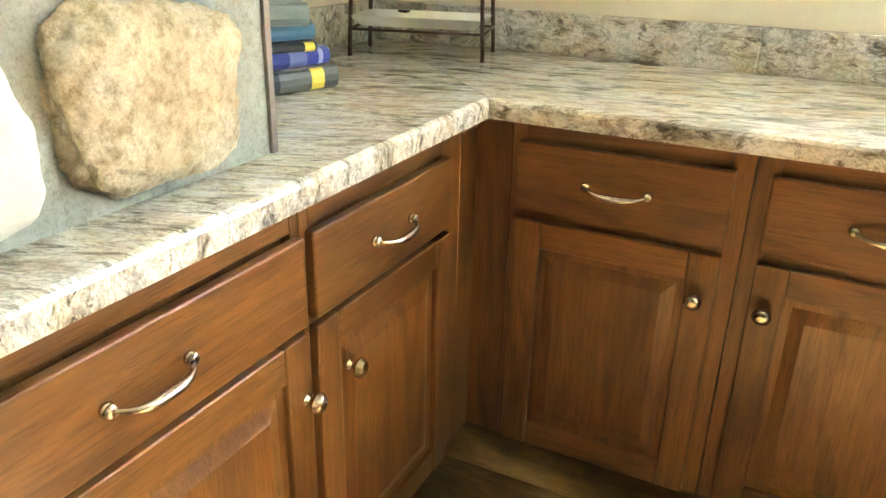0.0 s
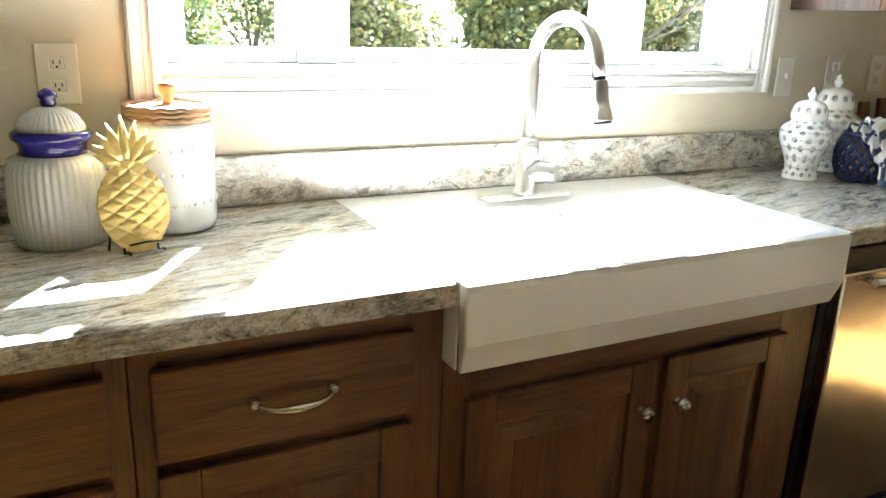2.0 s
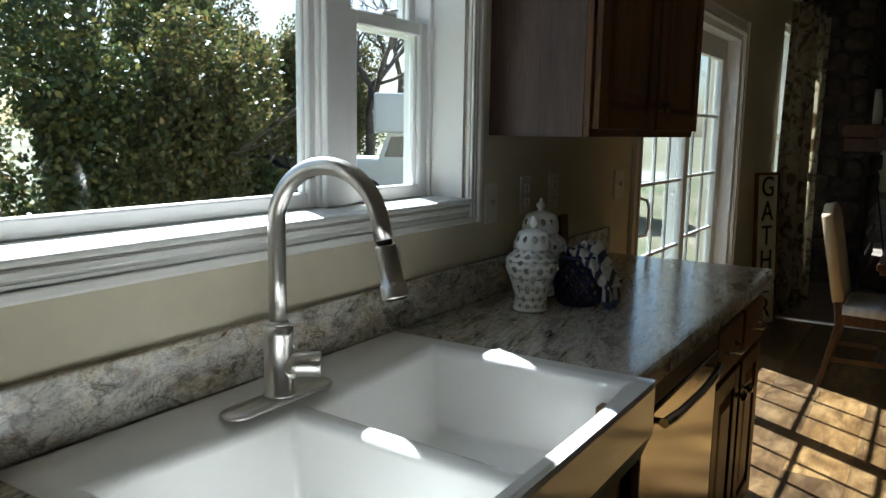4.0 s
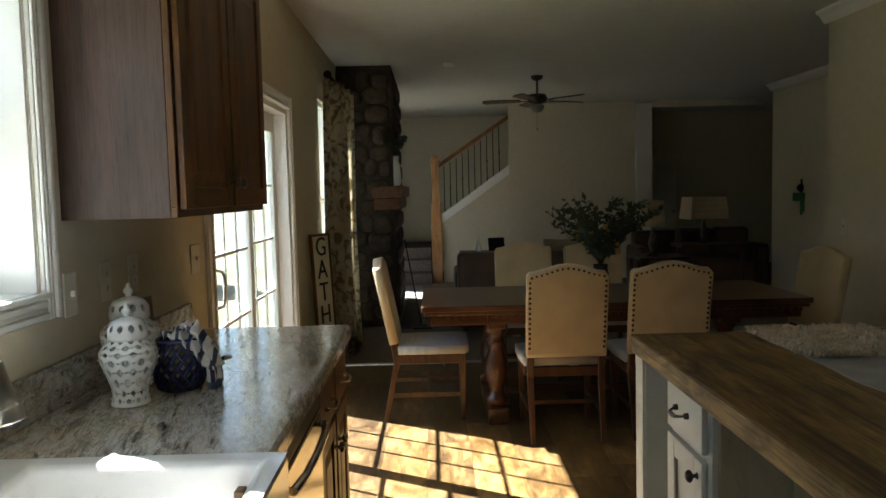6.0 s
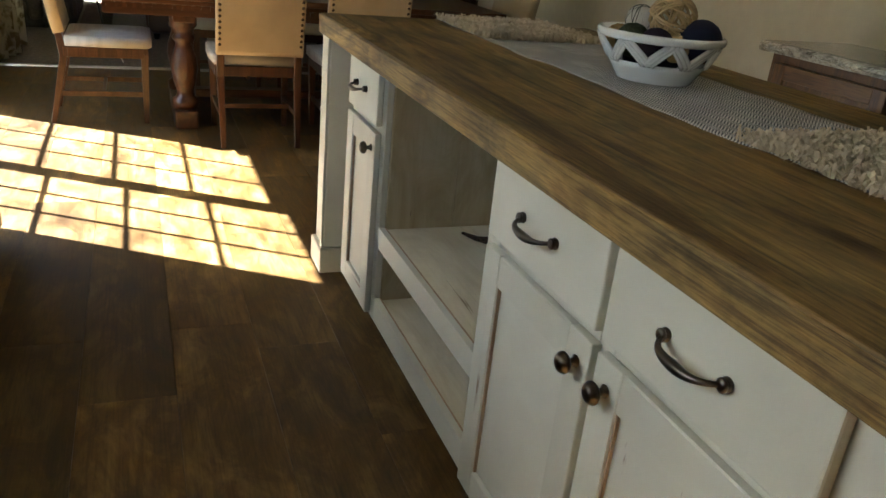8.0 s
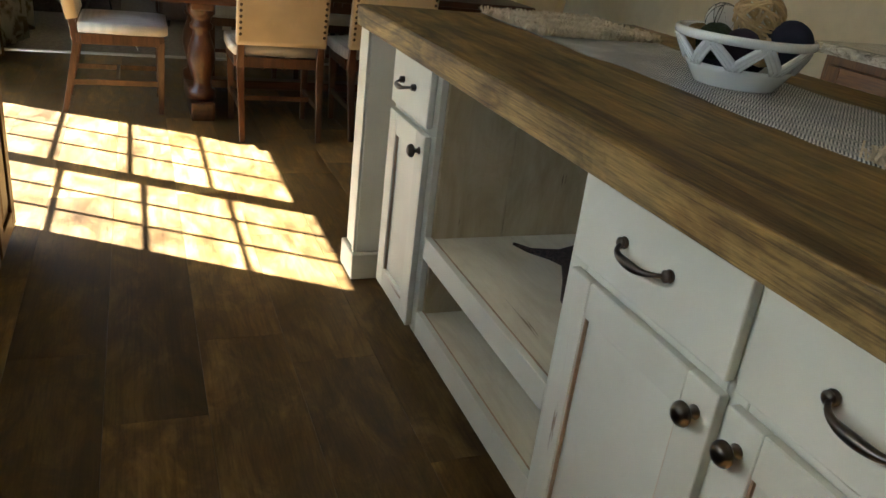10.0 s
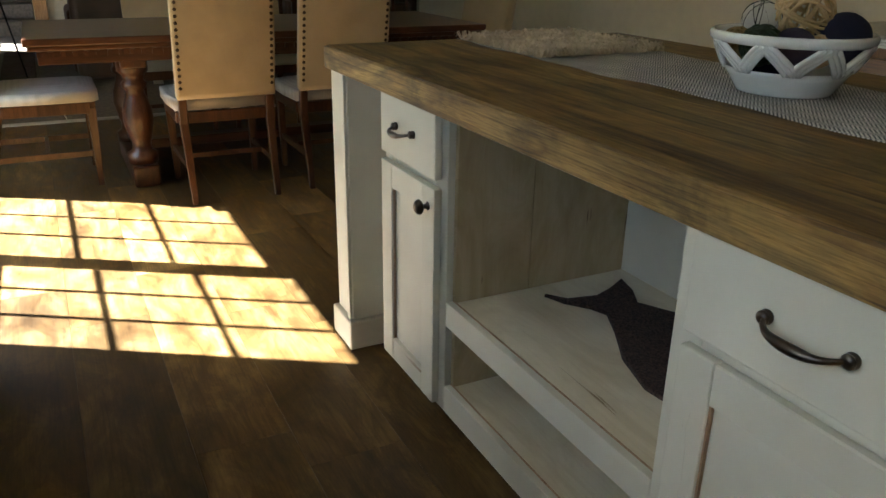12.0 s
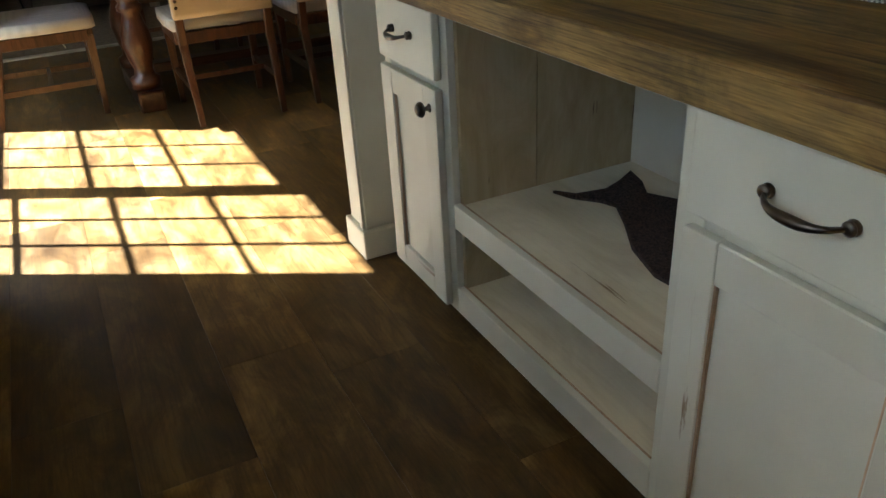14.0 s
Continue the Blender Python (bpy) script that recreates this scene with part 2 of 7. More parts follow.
OAK = wood("honey_oak", (0.33, 0.16, 0.06), (0.55, 0.30, 0.12), "z", 0.4, 0.15, 12.0, 0.2, 0.1)
FLOORW = mottled_plank("floor_plank")
GRANITE = {"x": granite("stone_laminate_x", -12), "y": granite("stone_laminate_y", -24)}
WALL = plain("wall_paint", (0.62, 0.562, 0.42), 0.75, vary=0.03, grain=220, relief=0.15)
CEIL = plain("ceiling_paint", (0.62, 0.60, 0.545), 0.9, vary=0.03, grain=120, relief=0.25)
TRIM = plain("trim_paint", (0.80, 0.79, 0.75), 0.4, vary=0.02, grain=40, relief=0.03)
VINYL = plain("window_vinyl", (0.82, 0.82, 0.80), 0.35, vary=0.02, grain=30, relief=0.02)
PORC = plain("porcelain", (0.83, 0.83, 0.80), 0.12, vary=0.01, grain=20, relief=0.0, coat=0.5)
STEEL = plain("brushed_nickel", (0.55, 0.53, 0.49), 0.28, 1.0, vary=0.05, grain=200, relief=0.05)
BRASS = plain("antique_brass", (0.46, 0.41, 0.34), 0.26, 1.0, vary=0.4, grain=300, relief=0.1)
BRONZE = plain("dark_bronze", (0.10, 0.085, 0.07), 0.3, 1.0, vary=0.3, grain=200, relief=0.08)
DWSTEEL = plain("dishwasher_steel", (0.60, 0.56, 0.50), 0.17, 1.0, vary=0.02, grain=11, relief=1.0)
BLACK = plain("black_iron", (0.015, 0.013, 0.012), 0.45, 0.6, vary=0.3)
GLASS = glass("window_glass")
CARPET = plain("carpet", (0.17, 0.14, 0.11), 0.95, vary=0.25, grain=420, relief=0.8)
# Shade under and inside cabinets put into the colour; also darkens the floor joints.
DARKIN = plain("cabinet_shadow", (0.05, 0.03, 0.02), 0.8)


def distressed(name, axis="z"):
    """White paint rubbed through along edges and scratches, over brown wood."""
    m, t, b = mat(name, 0.5)
    s = [26.0, 26.0, 26.0]
    s["xyz".index(axis)] = 2.2
    mp = coords(t, s)
    n = nd(t, "ShaderNodeTexNoise", Scale=1.0, Detail=6.0, Roughness=0.65, Distortion=0.6)
    t.links.new(mp.outputs[0], n.inputs["Vector"])
    mp2 = coords(t, (3, 3, 3))
    n2 = nd(t, "ShaderNodeTexNoise", Scale=1.0, Detail=3.0)
    t.links.new(mp2.outputs[0], n2.inputs["Vector"])
    base = ramp(t, [(0.3, (0.56, 0.525, 0.41)), (0.7, (0.68, 0.645, 0.52))], n2.outputs[0])
    wear = ramp(t, [(0.265, (1, 1, 1)), (0.305, (0, 0, 0))], n.outputs[0])
    c = mix(t, "MIX", base.outputs[0], (0.28, 0.19, 0.11), wear.outputs[0])
    t.links.new(c, b.inputs["Base Color"])
    bump(t, b, n.outputs[0], 0.25, 0.0015)
    return m


WHITE = {a: distressed("worn_white_" + a, a) for a in "xyz"}
RAWEDGE = wood("bare_edge", (0.36, 0.22, 0.12), (0.55, 0.38, 0.24), "z", 0.6, 0.0, 20.0)



def whitewash(name, axis, lo, hi, streak):
    """Thinly whitewashed pine: creamy boards with brown grain lines and cracks showing through."""
    m, t, b = mat(name, 0.6)
    k = "xyz".index(axis)
    outs = []
    for across, along, dist in ((6.0, 2.6, 1.4), (13.0, 1.6, 1.2), (120.0, 6.0, 0.0)):
        s = [across] * 3
        s[k] = along
        mp = coords(t, s)
        n = nd(t, "ShaderNodeTexNoise", Scale=1.0, Detail=5.0, Roughness=0.62, Distortion=dist)
        t.links.new(mp.outputs[0], n.inputs["Vector"])
        outs.append(n.outputs[0])
    c = ramp(t, [(0.3, lo), (0.6, hi)], outs[0]).outputs[0]
    crack = ramp(t, [(0.295, (1, 1, 1)), (0.335, (0, 0, 0))], outs[1])
    c = mix(t, "MIX", c, streak, crack.outputs[0])
    pore = ramp(t, [(0.34, (0.84, 0.80, 0.74)), (0.5, (1, 1, 1))], outs[2])
    t.links.new(mix(t, "MULTIPLY", c, pore.outputs[0], 0.35), b.inputs["Base Color"])
    bump(t, b, outs[1], 0.25, 0.0012)
    return m


# Side boards' warm tone partly holds yellow bounce light, over real streaked pine.
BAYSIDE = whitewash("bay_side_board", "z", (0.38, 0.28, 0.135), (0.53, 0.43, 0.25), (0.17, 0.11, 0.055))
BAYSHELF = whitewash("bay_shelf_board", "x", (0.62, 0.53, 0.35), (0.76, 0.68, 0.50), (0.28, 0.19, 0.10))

# ---- building helpers ----
ORG = {}


def box(x0, x1, y0, y1, z0, z1, bev=0.0, seg=1):
    bm = bmesh.new()
    bmesh.ops.create_cube(bm, size=1.0)
    for v in bm.verts:
        v.co = ((x0 + x1) / 2 + v.co.x * (x1 - x0), (y0 + y1) / 2 + v.co.y * (y1 - y0), (z0 + z1) / 2 + v.co.z * (z1 - z0))
    if bev:
        bmesh.ops.bevel(bm, geom=bm.edges[:], offset=bev, segments=seg, profile=0.5, affect="EDGES")
    return bm


def join(*bms):
    out = bms[0]
    for o in bms[1:]:
        me = bpy.data.meshes.new("join")
        o.to_mesh(me)
        out.from_mesh(me)
        bpy.data.meshes.remove(me)
        o.free()
    return out


def moved(bm, m):
    bm.transform(m)
    return bm


def lathe(profile, n=28, center=(0, 0, 0), cap=True):
    """A turned body from (radius, height) pairs."""
    bm = bmesh.new()
    rings = []
    for r, z in profile:
        rings.append([bm.verts.new((center[0] + r * math.cos(2 * math.pi * k / n), center[1] + r * math.sin(2 * math.pi * k / n), center[2] + z)) for k in range(n)])
    for a, b in zip(rings, rings[1:]):
        for k in range(n):
            f = bm.faces.new((a[k], a[(k + 1) % n], b[(k + 1) % n], b[k]))
            f.smooth = True
    if cap:
        bm.faces.new(list(reversed(rings[0])))
        bm.faces.new(rings[-1])
    bmesh.ops.recalc_face_normals(bm, faces=bm.faces)
    return bm


def tube(points, radius, n=10, closed=False):
    """A round rod along points; radius a number or a function of 0..1."""
    bm = bmesh.new()
    pts = [Vector(p) for p in points]
    rings, side = [], None
    for i, p in enumerate(pts):
        if closed:
            d = pts[(i + 1) % len(pts)] - pts[i - 1]
        else:
            d = pts[min(i + 1, len(pts) - 1)] - pts[max(i - 1, 0)]
        d.normalize()
        if side is None:
            side = d.orthogonal().normalized()
        side = (side - d * side.dot(d))
        side = side.normalized() if side.length > 1e-6 else d.orthogonal().normalized()
        up = d.cross(side)
        r = radius(i / (len(pts) - 1)) if callable(radius) else radius
        rings.append([bm.verts.new(p + side * r * math.cos(2 * math.pi * k / n) + up * r * math.sin(2 * math.pi * k / n)) for k in range(n)])
    pairs = list(zip(rings, rings[1:])) + ([(rings[-1], rings[0])] if closed else [])
    for a, b in pairs:
        for k in range(n):
            f = bm.faces.new((a[k], a[(k + 1) % n], b[(k + 1) % n], b[k]))
            f.smooth = True
    if not closed:
        bm.faces.new(list(reversed(rings[0])))
        bm.faces.new(rings[-1])
    bmesh.ops.recalc_face_normals(bm, faces=bm.faces)
    return bm


def extrude_profile(prof, axis, a, b):
    """A closed profile of (u, v) swept straight along an axis from a to b. u, v are the other two axes in order."""
    bm = bmesh.new()
    rows = []
    for s in (a, b):
        row = []
        for u, v in prof:
            co = {"x": (s, u, v), "y": (u, s, v), "z": (u, v, s)}[axis]
            row.append(bm.verts.new(co))
        rows.append(row)
    n = len(prof)
    for k in range(n):
        bm.faces.new((rows[0][k], rows[0][(k + 1) % n], rows[1][(k + 1) % n], rows[1][k]))
    bm.faces.new(list(reversed(rows[0])))
    bm.faces.new(rows[1])
    bmesh.ops.recalc_face_normals(bm, faces=bm.faces)
    return bm


def link(name, bm, material, origin=(0, 0, 0)):
    bm.transform(Matrix.Translation(-Vector(origin)))
    me = bpy.data.meshes.new(name)
    bm.to_mesh(me)
    bm.free()
    me.materials.append(material)
    return new(name, me)


def setting(name, bm, material, label, category=""):
    ob = link(name, bm, material)
    ORG[ob] = Vector((0, 0, 0))
    return tagged(ob, label, category or name.split("_")[0], kind="structure")


def thing(name, at, label, category, group="", kind=""):
    ob = new(name)
    ob.empty_display_size = 0.1
    ob.location = at
    ORG[ob] = Vector(at)
    return tagged(ob, label, category, group, kind)


def single(name, bm, material, at, label, category, group="", kind=""):
    """A thing of one mesh, given in world places."""
    ob = link(name, bm, material, at)
    ob.location = at
    ORG[ob] = Vector(at)
    return tagged(ob, label, category, group, kind)


def part(name, bm, material, parent, label=""):
    ob = link(name, bm, material, ORG[parent])
    ORG[ob] = ORG[parent]
    ob.parent = parent
    if label:
        ob["label"] = label
    return ob


def shade(ob, angle=40):
    for p in ob.data.polygons:
        p.use_smooth = True
    ob.data.set_sharp_from_angle(angle=radians(angle))
    return ob


# ---- structure ----
CEILING, WN, WS, WW = 2.80, 0.65, -3.5, -0.68
WX0, WX1, WZ0, WZ1 = 1.195, 2.906, 1.214, 2.10
DX0, DX1, DZ = 4.40, 6.36, 2.04
VX0, VX1, VZ0, VZ1 = 7.84, 8.50, 0.55, 2.30
UWX0, UWX1, UWZ0, UWZ1 = 11.85, 12.65, 0.45, 2.20
NT = 0.19
north = [box(WW - 0.2, WX0, WN, WN + NT, 0, CEILING), box(WX0, WX1, WN, WN + NT, 0, WZ0), box(WX0, WX1, WN, WN + NT, WZ1, CEILING),
         box(WX1, DX0, WN, WN + NT, 0, CEILING), box(DX0, DX1, WN, WN + NT, DZ, CEILING), box(DX1, VX0, WN, WN + NT, 0, CEILING),
         box(VX0, VX1, WN, WN + NT, 0, VZ0), box(VX0, VX1, WN, WN + NT, VZ1, CEILING), box(VX1, UWX0, WN, WN + NT, 0, CEILING), box(UWX0, UWX1, WN, WN + NT, 0, UWZ0), box(UWX0, UWX1, WN, WN + NT, UWZ1, CEILING), box(UWX1, 15.2, WN, WN + NT, 0, CEILING)]
wall_north = setting("wall_north", join(*north), WALL, "cream painted wall with the sink window and patio door", "wall")
wall_west = setting("wall_west", box(WW - 0.2, WW, -7.2, WN, 0, CEILING), WALL, "plain cream painted kitchen end wall", "wall")
wall_south = setting("wall_south", box(-0.68, 7.10, WS - 0.15, WS, 0, CEILING), WALL, "cream painted wall behind the far counter", "wall")
wall_living = setting("wall_living", box(7.10, 11.5, -5.15, -5.0, 0, CEILING), WALL, "cream living room side wall with white crown", "wall")
wall_jog = setting("wall_jog", box(7.0, 7.098, -5.15, WS - 0.152, 0, CEILING), WALL, "short plain wall closing the jog", "wall")
wall_hall = setting("wall_hall", box(11.4, 15.2, -7.2, -7.0, 0, CEILING), WALL, "plain dim hall wall", "wall")
wall_hall_side = setting("wall_hall_side", box(11.4, 11.498, -7.0, -5.152, 0, CEILING), WALL, "plain dim hall side wall", "wall")
wall_east = setting("wall_east", box(15.0, 15.2, -7.0, WN, 0, CEILING), WALL, "cream painted wall behind the staircase", "wall")
ceiling = setting("ceiling", box(WW - 0.2, 15.2, -7.2, WN + NT, CEILING, CEILING + 0.12), CEIL, "off-white textured flat ceiling", "ceiling")
subfloor = setting("floor", box(WW - 0.2, 7.40, -7.2, WN + NT, -0.06, -0.007), DARKIN, "brown wood plank floor with dark joints", "floor")
carpet = setting("floor_carpet", box(7.44, 15.2, -7.2, WN + NT, -0.06, 0.006), CARPET, "dark brown short pile living room carpet", "carpet")
setting("trim_threshold", extrude_profile([(7.395, -0.004), (7.455, -0.004), (7.45, 0.009), (7.425, 0.014), (7.40, 0.009)], "y", WS, WN), STEEL, "thin metal strip between planks and carpet", "trim")

# crown on the south and living walls, baseboards
CROWN = [(0, 0), (0.085, 0), (0.085, -0.02), (0.05, -0.05), (0.03, -0.085), (0.012, -0.1), (0, -0.1)]
setting("trim_crown", extrude_profile([(WS + u, CEILING + v) for u, v in CROWN], "x", -0.66, 7.14), TRIM, "white crown moulding along the ceiling", "trim")
setting("trim_crown_living", extrude_profile([(-5.0 + u, CEILING + v) for u, v in CROWN], "x", 7.12, 11.52), TRIM, "white crown moulding in the living room", "trim")
setting("baseboard", box(6.50, 15.0, WN - 0.015, WN, 0.006, 0.12, 0.003), TRIM, "white painted baseboard", "trim")
setting("baseboard_south", box(3.6, 7.1, WS, WS + 0.015, 0, 0.12, 0.003), TRIM, "white painted baseboard", "trim")


# ---- cabinet pieces ----
def panel_front(w, h, raised, wood_v, wood_h, parent, to_world, name="door", rail=0.062, depth=0.019, edge=None):
    """A framed door in its own plane: u along the front, v up, w towards the viewer; to_world places it."""
    def put(n, bm, m, lab=""):
        return part(n, moved(bm, to_world), m, parent_ob, lab)
    parent_ob = parent
    door = part(name, moved(box(0.003, w - 0.003, depth - 0.008, depth, 0.003, h - 0.003), to_world), wood_v, parent)
    parent_ob = door
    for u0, u1 in ((0, rail), (w - rail, w)):
        put("stile", box(u0, u1, 0, depth, 0, h, 0.003, 2), wood_v)
    for v0, v1 in ((0, rail), (h - rail, h)):
        put("rail", box(rail, w - rail, 0.0006, depth, v0, v1, 0.0025, 1), wood_h)
    if raised:
        bm = bmesh.new()
        g = rail + 0.004
        loops = []
        for inset, d in ((0, 0.0125), (0.010, 0.0120), (0.036, 0.0040), (0.041, 0.0020)):
            loops.append([bm.verts.new(p) for p in ((g + inset, d, g + inset), (w - g - inset, d, g + inset), (w - g - inset, d, h - g - inset), (g + inset, d, h - g - inset))])
        for a, b in zip(loops, loops[1:]):
            for k in range(4):
                bm.faces.new((a[k], a[(k + 1) % 4], b[(k + 1) % 4], b[k]))
        bm.faces.new(loops[-1])
        bmesh.ops.recalc_face_normals(bm, faces=bm.faces)
        put("panel", bm, wood_v)
    elif edge:
        put("bead", box(rail - 0.002, rail + 0.004, 0.0045, 0.0105, rail, h - rail), edge, "bare worn wood edge")
        put("bead", box(w - rail - 0.004, w - rail + 0.002, 0.0045, 0.0105, rail, h - rail), edge, "bare worn wood edge")
    return door


def bail_handle(length=0.13):
    """A bow pull with two turned feet, along u, standing out along w (-y)."""
    pts, n = [], 18
    for i in range(n + 1):
        s = i / n
        u = (s - 0.5) * length
        d = 0.026 * (1 - (2 * s - 1) ** 4) + 0.006
        pts.append((u, -d, -0.008 * (1 - (2 * s - 1) ** 2)))
    bow = tube(pts, lambda s: 0.0036 + 0.0042 * math.sin(math.pi * s) ** 2, 10)
    feet = [moved(lathe([(0.0, 0), (0.0095, 0.0), (0.0105, 0.003), (0.0085, 0.006), (0.0055, 0.009), (0.0055, 0.012)], 14), Matrix.Translation((s * length / 2, 0, 0)) @ Matrix.Rotation(math.pi / 2, 4, "X")) for s in (-1, 1)]
    buttons = [moved(lathe([(0.0075, 0), (0.0095, 0.002), (0.0095, 0.005), (0.006, 0.0075), (0.0035, 0.008)], 14), Matrix.Translation((s * length / 2, -0.006, 0)) @ Matrix.Rotation(math.pi / 2, 4, "X")) for s in (-1, 1)]
    return join(bow, *feet, *buttons)


def knob_shape():
    prof = [(0.009, 0), (0.0095, 0.002), (0.006, 0.004), (0.0048, 0.010), (0.0055, 0.014), (0.0125, 0.017), (0.0158, 0.021), (0.0160, 0.025), (0.0145, 0.026), (0.0148, 0.028), (0.0120, 0.031), (0.0118, 0.032), (0.007, 0.0345), (0.003, 0.035)]
    return moved(lathe([(r * 1.15, z) for r, z in prof], 20), Matrix.Rotation(math.pi / 2, 4, "X"))


def facing(kind, u, depth, z):
    """Where a front sits: on the sink run it faces -y, on the left run +x, on the island +y."""
    if kind == "sink":
        return Matrix.Translation((u, depth, z))
    if kind == "left":
        return Matrix.Translation((depth, u, z)) @ Matrix.Rotation(math.pi / 2, 4, "Z")
    return Matrix.Translation((u, depth, z)) @ Matrix.Rotation(math.pi, 4, "Z")


def add_handle(parent, m, metal, length=0.13):
    part("handle", moved(bail_handle(length), m), metal, parent, "bow pull in aged metal")


def add_knob(parent, m, metal):
    part("knob", moved(knob_shape(), m), metal, parent, "round turned metal knob")


# ---- base cabinets along the window wall and the stone wall ----
FY, DY = 0.041, 0.022
TOE = 0.06


def base_unit(name, x0, x1, label, kind="sink", z1=0.868, back=0.60, front=True):
    """Carcass with a face frame; returns the thing."""
    if kind == "sink":
        t = thing(name, ((x0 + x1) / 2, 0.3, 0), label, "cabinet", "dark oak base cabinets")
        part("body", box(x0 + 0.001, x1 - 0.001, FY + 0.019, FY + 0.55, TOE, z1), CAB["z"], t)
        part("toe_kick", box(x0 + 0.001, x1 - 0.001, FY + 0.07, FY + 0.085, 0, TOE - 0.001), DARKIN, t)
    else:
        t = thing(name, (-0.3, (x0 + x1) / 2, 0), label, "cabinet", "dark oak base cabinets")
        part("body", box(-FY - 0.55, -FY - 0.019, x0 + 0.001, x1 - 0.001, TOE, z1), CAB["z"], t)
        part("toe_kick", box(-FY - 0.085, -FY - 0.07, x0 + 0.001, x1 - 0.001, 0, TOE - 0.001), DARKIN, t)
    return t


def frame_piece(t, kind, u0, u1, z0, z1, wd, name="face_frame"):
    if kind == "sink":
        part(name, box(u0, u1, FY, FY + 0.0185, z0, z1, 0.0012), CAB[wd], t)
    else:
        part(name, box(-FY - 0.0185, -FY, u0, u1, z0, z1, 0.0012), CAB["y" if wd == "x" else wd], t)


def drawer_unit(name, label, kind, x0, x1, fx0, fx1, knob_u, zt=0.827, zb=0.672, dt=0.650, db=0.065):
    """One drawer over one door."""
    t = base_unit(name, x0, x1, label, kind)
    frame_piece(t, kind, x0 + 0.001, fx0 + 0.012, TOE, 0.868, "z")
    frame_piece(t, kind, fx1 - 0.012, x1 - 0.001, TOE, 0.868, "z")
    for a, b in ((0.818, 0.868), (0.640, 0.682), (TOE, TOE + 0.03)):
        frame_piece(t, kind, fx0 + 0.0125, fx1 - 0.0125, a, b, "x")
    w = fx1 - fx0
    horiz = "x" if kind == "sink" else "y"
    d = DY if kind == "sink" else -DY
    mdr = facing(kind, fx0, d, zb)
    dr = part("drawer", moved(box(0, w, 0, 0.0185, 0, zt - zb, 0.004, 2), mdr), CAB[horiz], t)
    add_handle(dr, facing(kind, fx0 + w / 2, d, (zt + zb) / 2), BRASS)
    mdo = facing(kind, fx0, d, db)
    door = panel_front(w, dt - db, True, CAB["z"], CAB[horiz], t, mdo @ Matrix.Translation((0, 0, 0)))
    add_knob(door, facing(kind, knob_u, d, 0.552 if kind == "sink" else 0.535), BRASS)
    return t


drawer_unit("base_cabinet", "dark oak base cabinet in the corner, drawer over door", "sink", 0.045, 0.54, 0.062, 0.507, 0.468)
drawer_unit("base_cabinet", "dark oak base cabinet with drawer over door", "sink", 0.54, 1.038, 0.572, 1.007, 0.601)
drawer_unit("base_cabinet", "dark oak base cabinet beside the white sink", "sink", 1.038, 1.560, 1.068, 1.496, 1.108)
drawer_unit("base_cabinet", "dark oak base cabinet below the stone wall, beside the inner corner", "left", -0.612, -0.045, -0.600, -0.122, -0.515, 0.812, 0.662)
drawer_unit("base_cabinet", "dark oak base cabinet below the stone wall", "left", -1.285, -0.612, -1.253, -0.621, -0.638, 0.812, 0.662)
drawer_unit("base_cabinet", "dark oak base cabinet below the stone wall", "left", -1.90, -1.285, -1.87, -1.30, -1.33, 0.812, 0.662)

# corner filler posts
corner = thing("corner_filler", (-0.02, 0.02, 0), "dark oak filler strips closing the inner corner", "cabinet")
part("filler", box(-0.0595, 0.0445, FY, FY + 0.018, TOE, 0.868, 0.001), CAB["z"], corner)
part("filler", box(-FY - 0.018, -FY, -0.0445, FY - 0.001, TOE, 0.868, 0.001), CAB["z"], corner)
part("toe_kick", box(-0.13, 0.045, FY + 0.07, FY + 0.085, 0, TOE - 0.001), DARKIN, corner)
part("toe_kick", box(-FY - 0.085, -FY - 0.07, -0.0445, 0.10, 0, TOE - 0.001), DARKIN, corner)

# sink base with two doors
sb = thing("sink_base_cabinet", (2.05, 0.3, 0), "dark oak sink base cabinet with two doors", "cabinet", "dark oak base cabinets")
part("body", box(1.562, 2.548, FY + 0.019, FY + 0.55, TOE, 0.66), CAB["z"], sb)
part("toe_kick", box(1.562, 2.548, FY + 0.07, FY + 0.085, 0, TOE - 0.001), DARKIN, sb)
for u0, u1, z0, z1, wd in ((1.561, 1.618, TOE, 0.745, "z"), (2.442, 2.560, TOE, 0.868, "z"), (1.6185, 2.4415, 0.66, 0.745, "x"), (1.6185, 2.4415, TOE, TOE + 0.03, "x"), (2.058, 2.086, TOE + 0.031, 0.659, "z")):
    frame_piece(sb, "sink", u0, u1, z0, z1, wd)
for x0, x1, ku in ((1.606, 2.056, 2.024), (2.088, 2.453, 2.124)):
    d = panel_front(x1 - x0, 0.603, True, CAB["z"], CAB["x"], sb, facing("sink", x0, DY, 0.065))
    add_knob(d, facing("sink", ku, DY, 0.562), BRASS)

# dishwasher
dw = thing("dishwasher", (2.93, 0.3, 0), "brushed steel dishwasher with a bar handle", "dishwasher")
part("body", box(2.582, 3.288, 0.05, 0.60, 0.06, 0.866), BLACK, dw)
part("door", box(2.60, 3.285, 0.012, 0.049, 0.11, 0.795, 0.006, 3), DWSTEEL, dw, "warm shining steel door")
ctrl = part("control_panel", box(2.60, 3.285, 0.016, 0.049, 0.80, 0.858, 0.004, 2), BLACK, dw, "black control strip")
hd = part("handle", tube([(2.68, -0.012, 0.772), (2.78, -0.024, 0.772), (2.94, -0.028, 0.772), (3.10, -0.024, 0.772), (3.205, -0.012, 0.772)], 0.011, 12), DWSTEEL, dw)
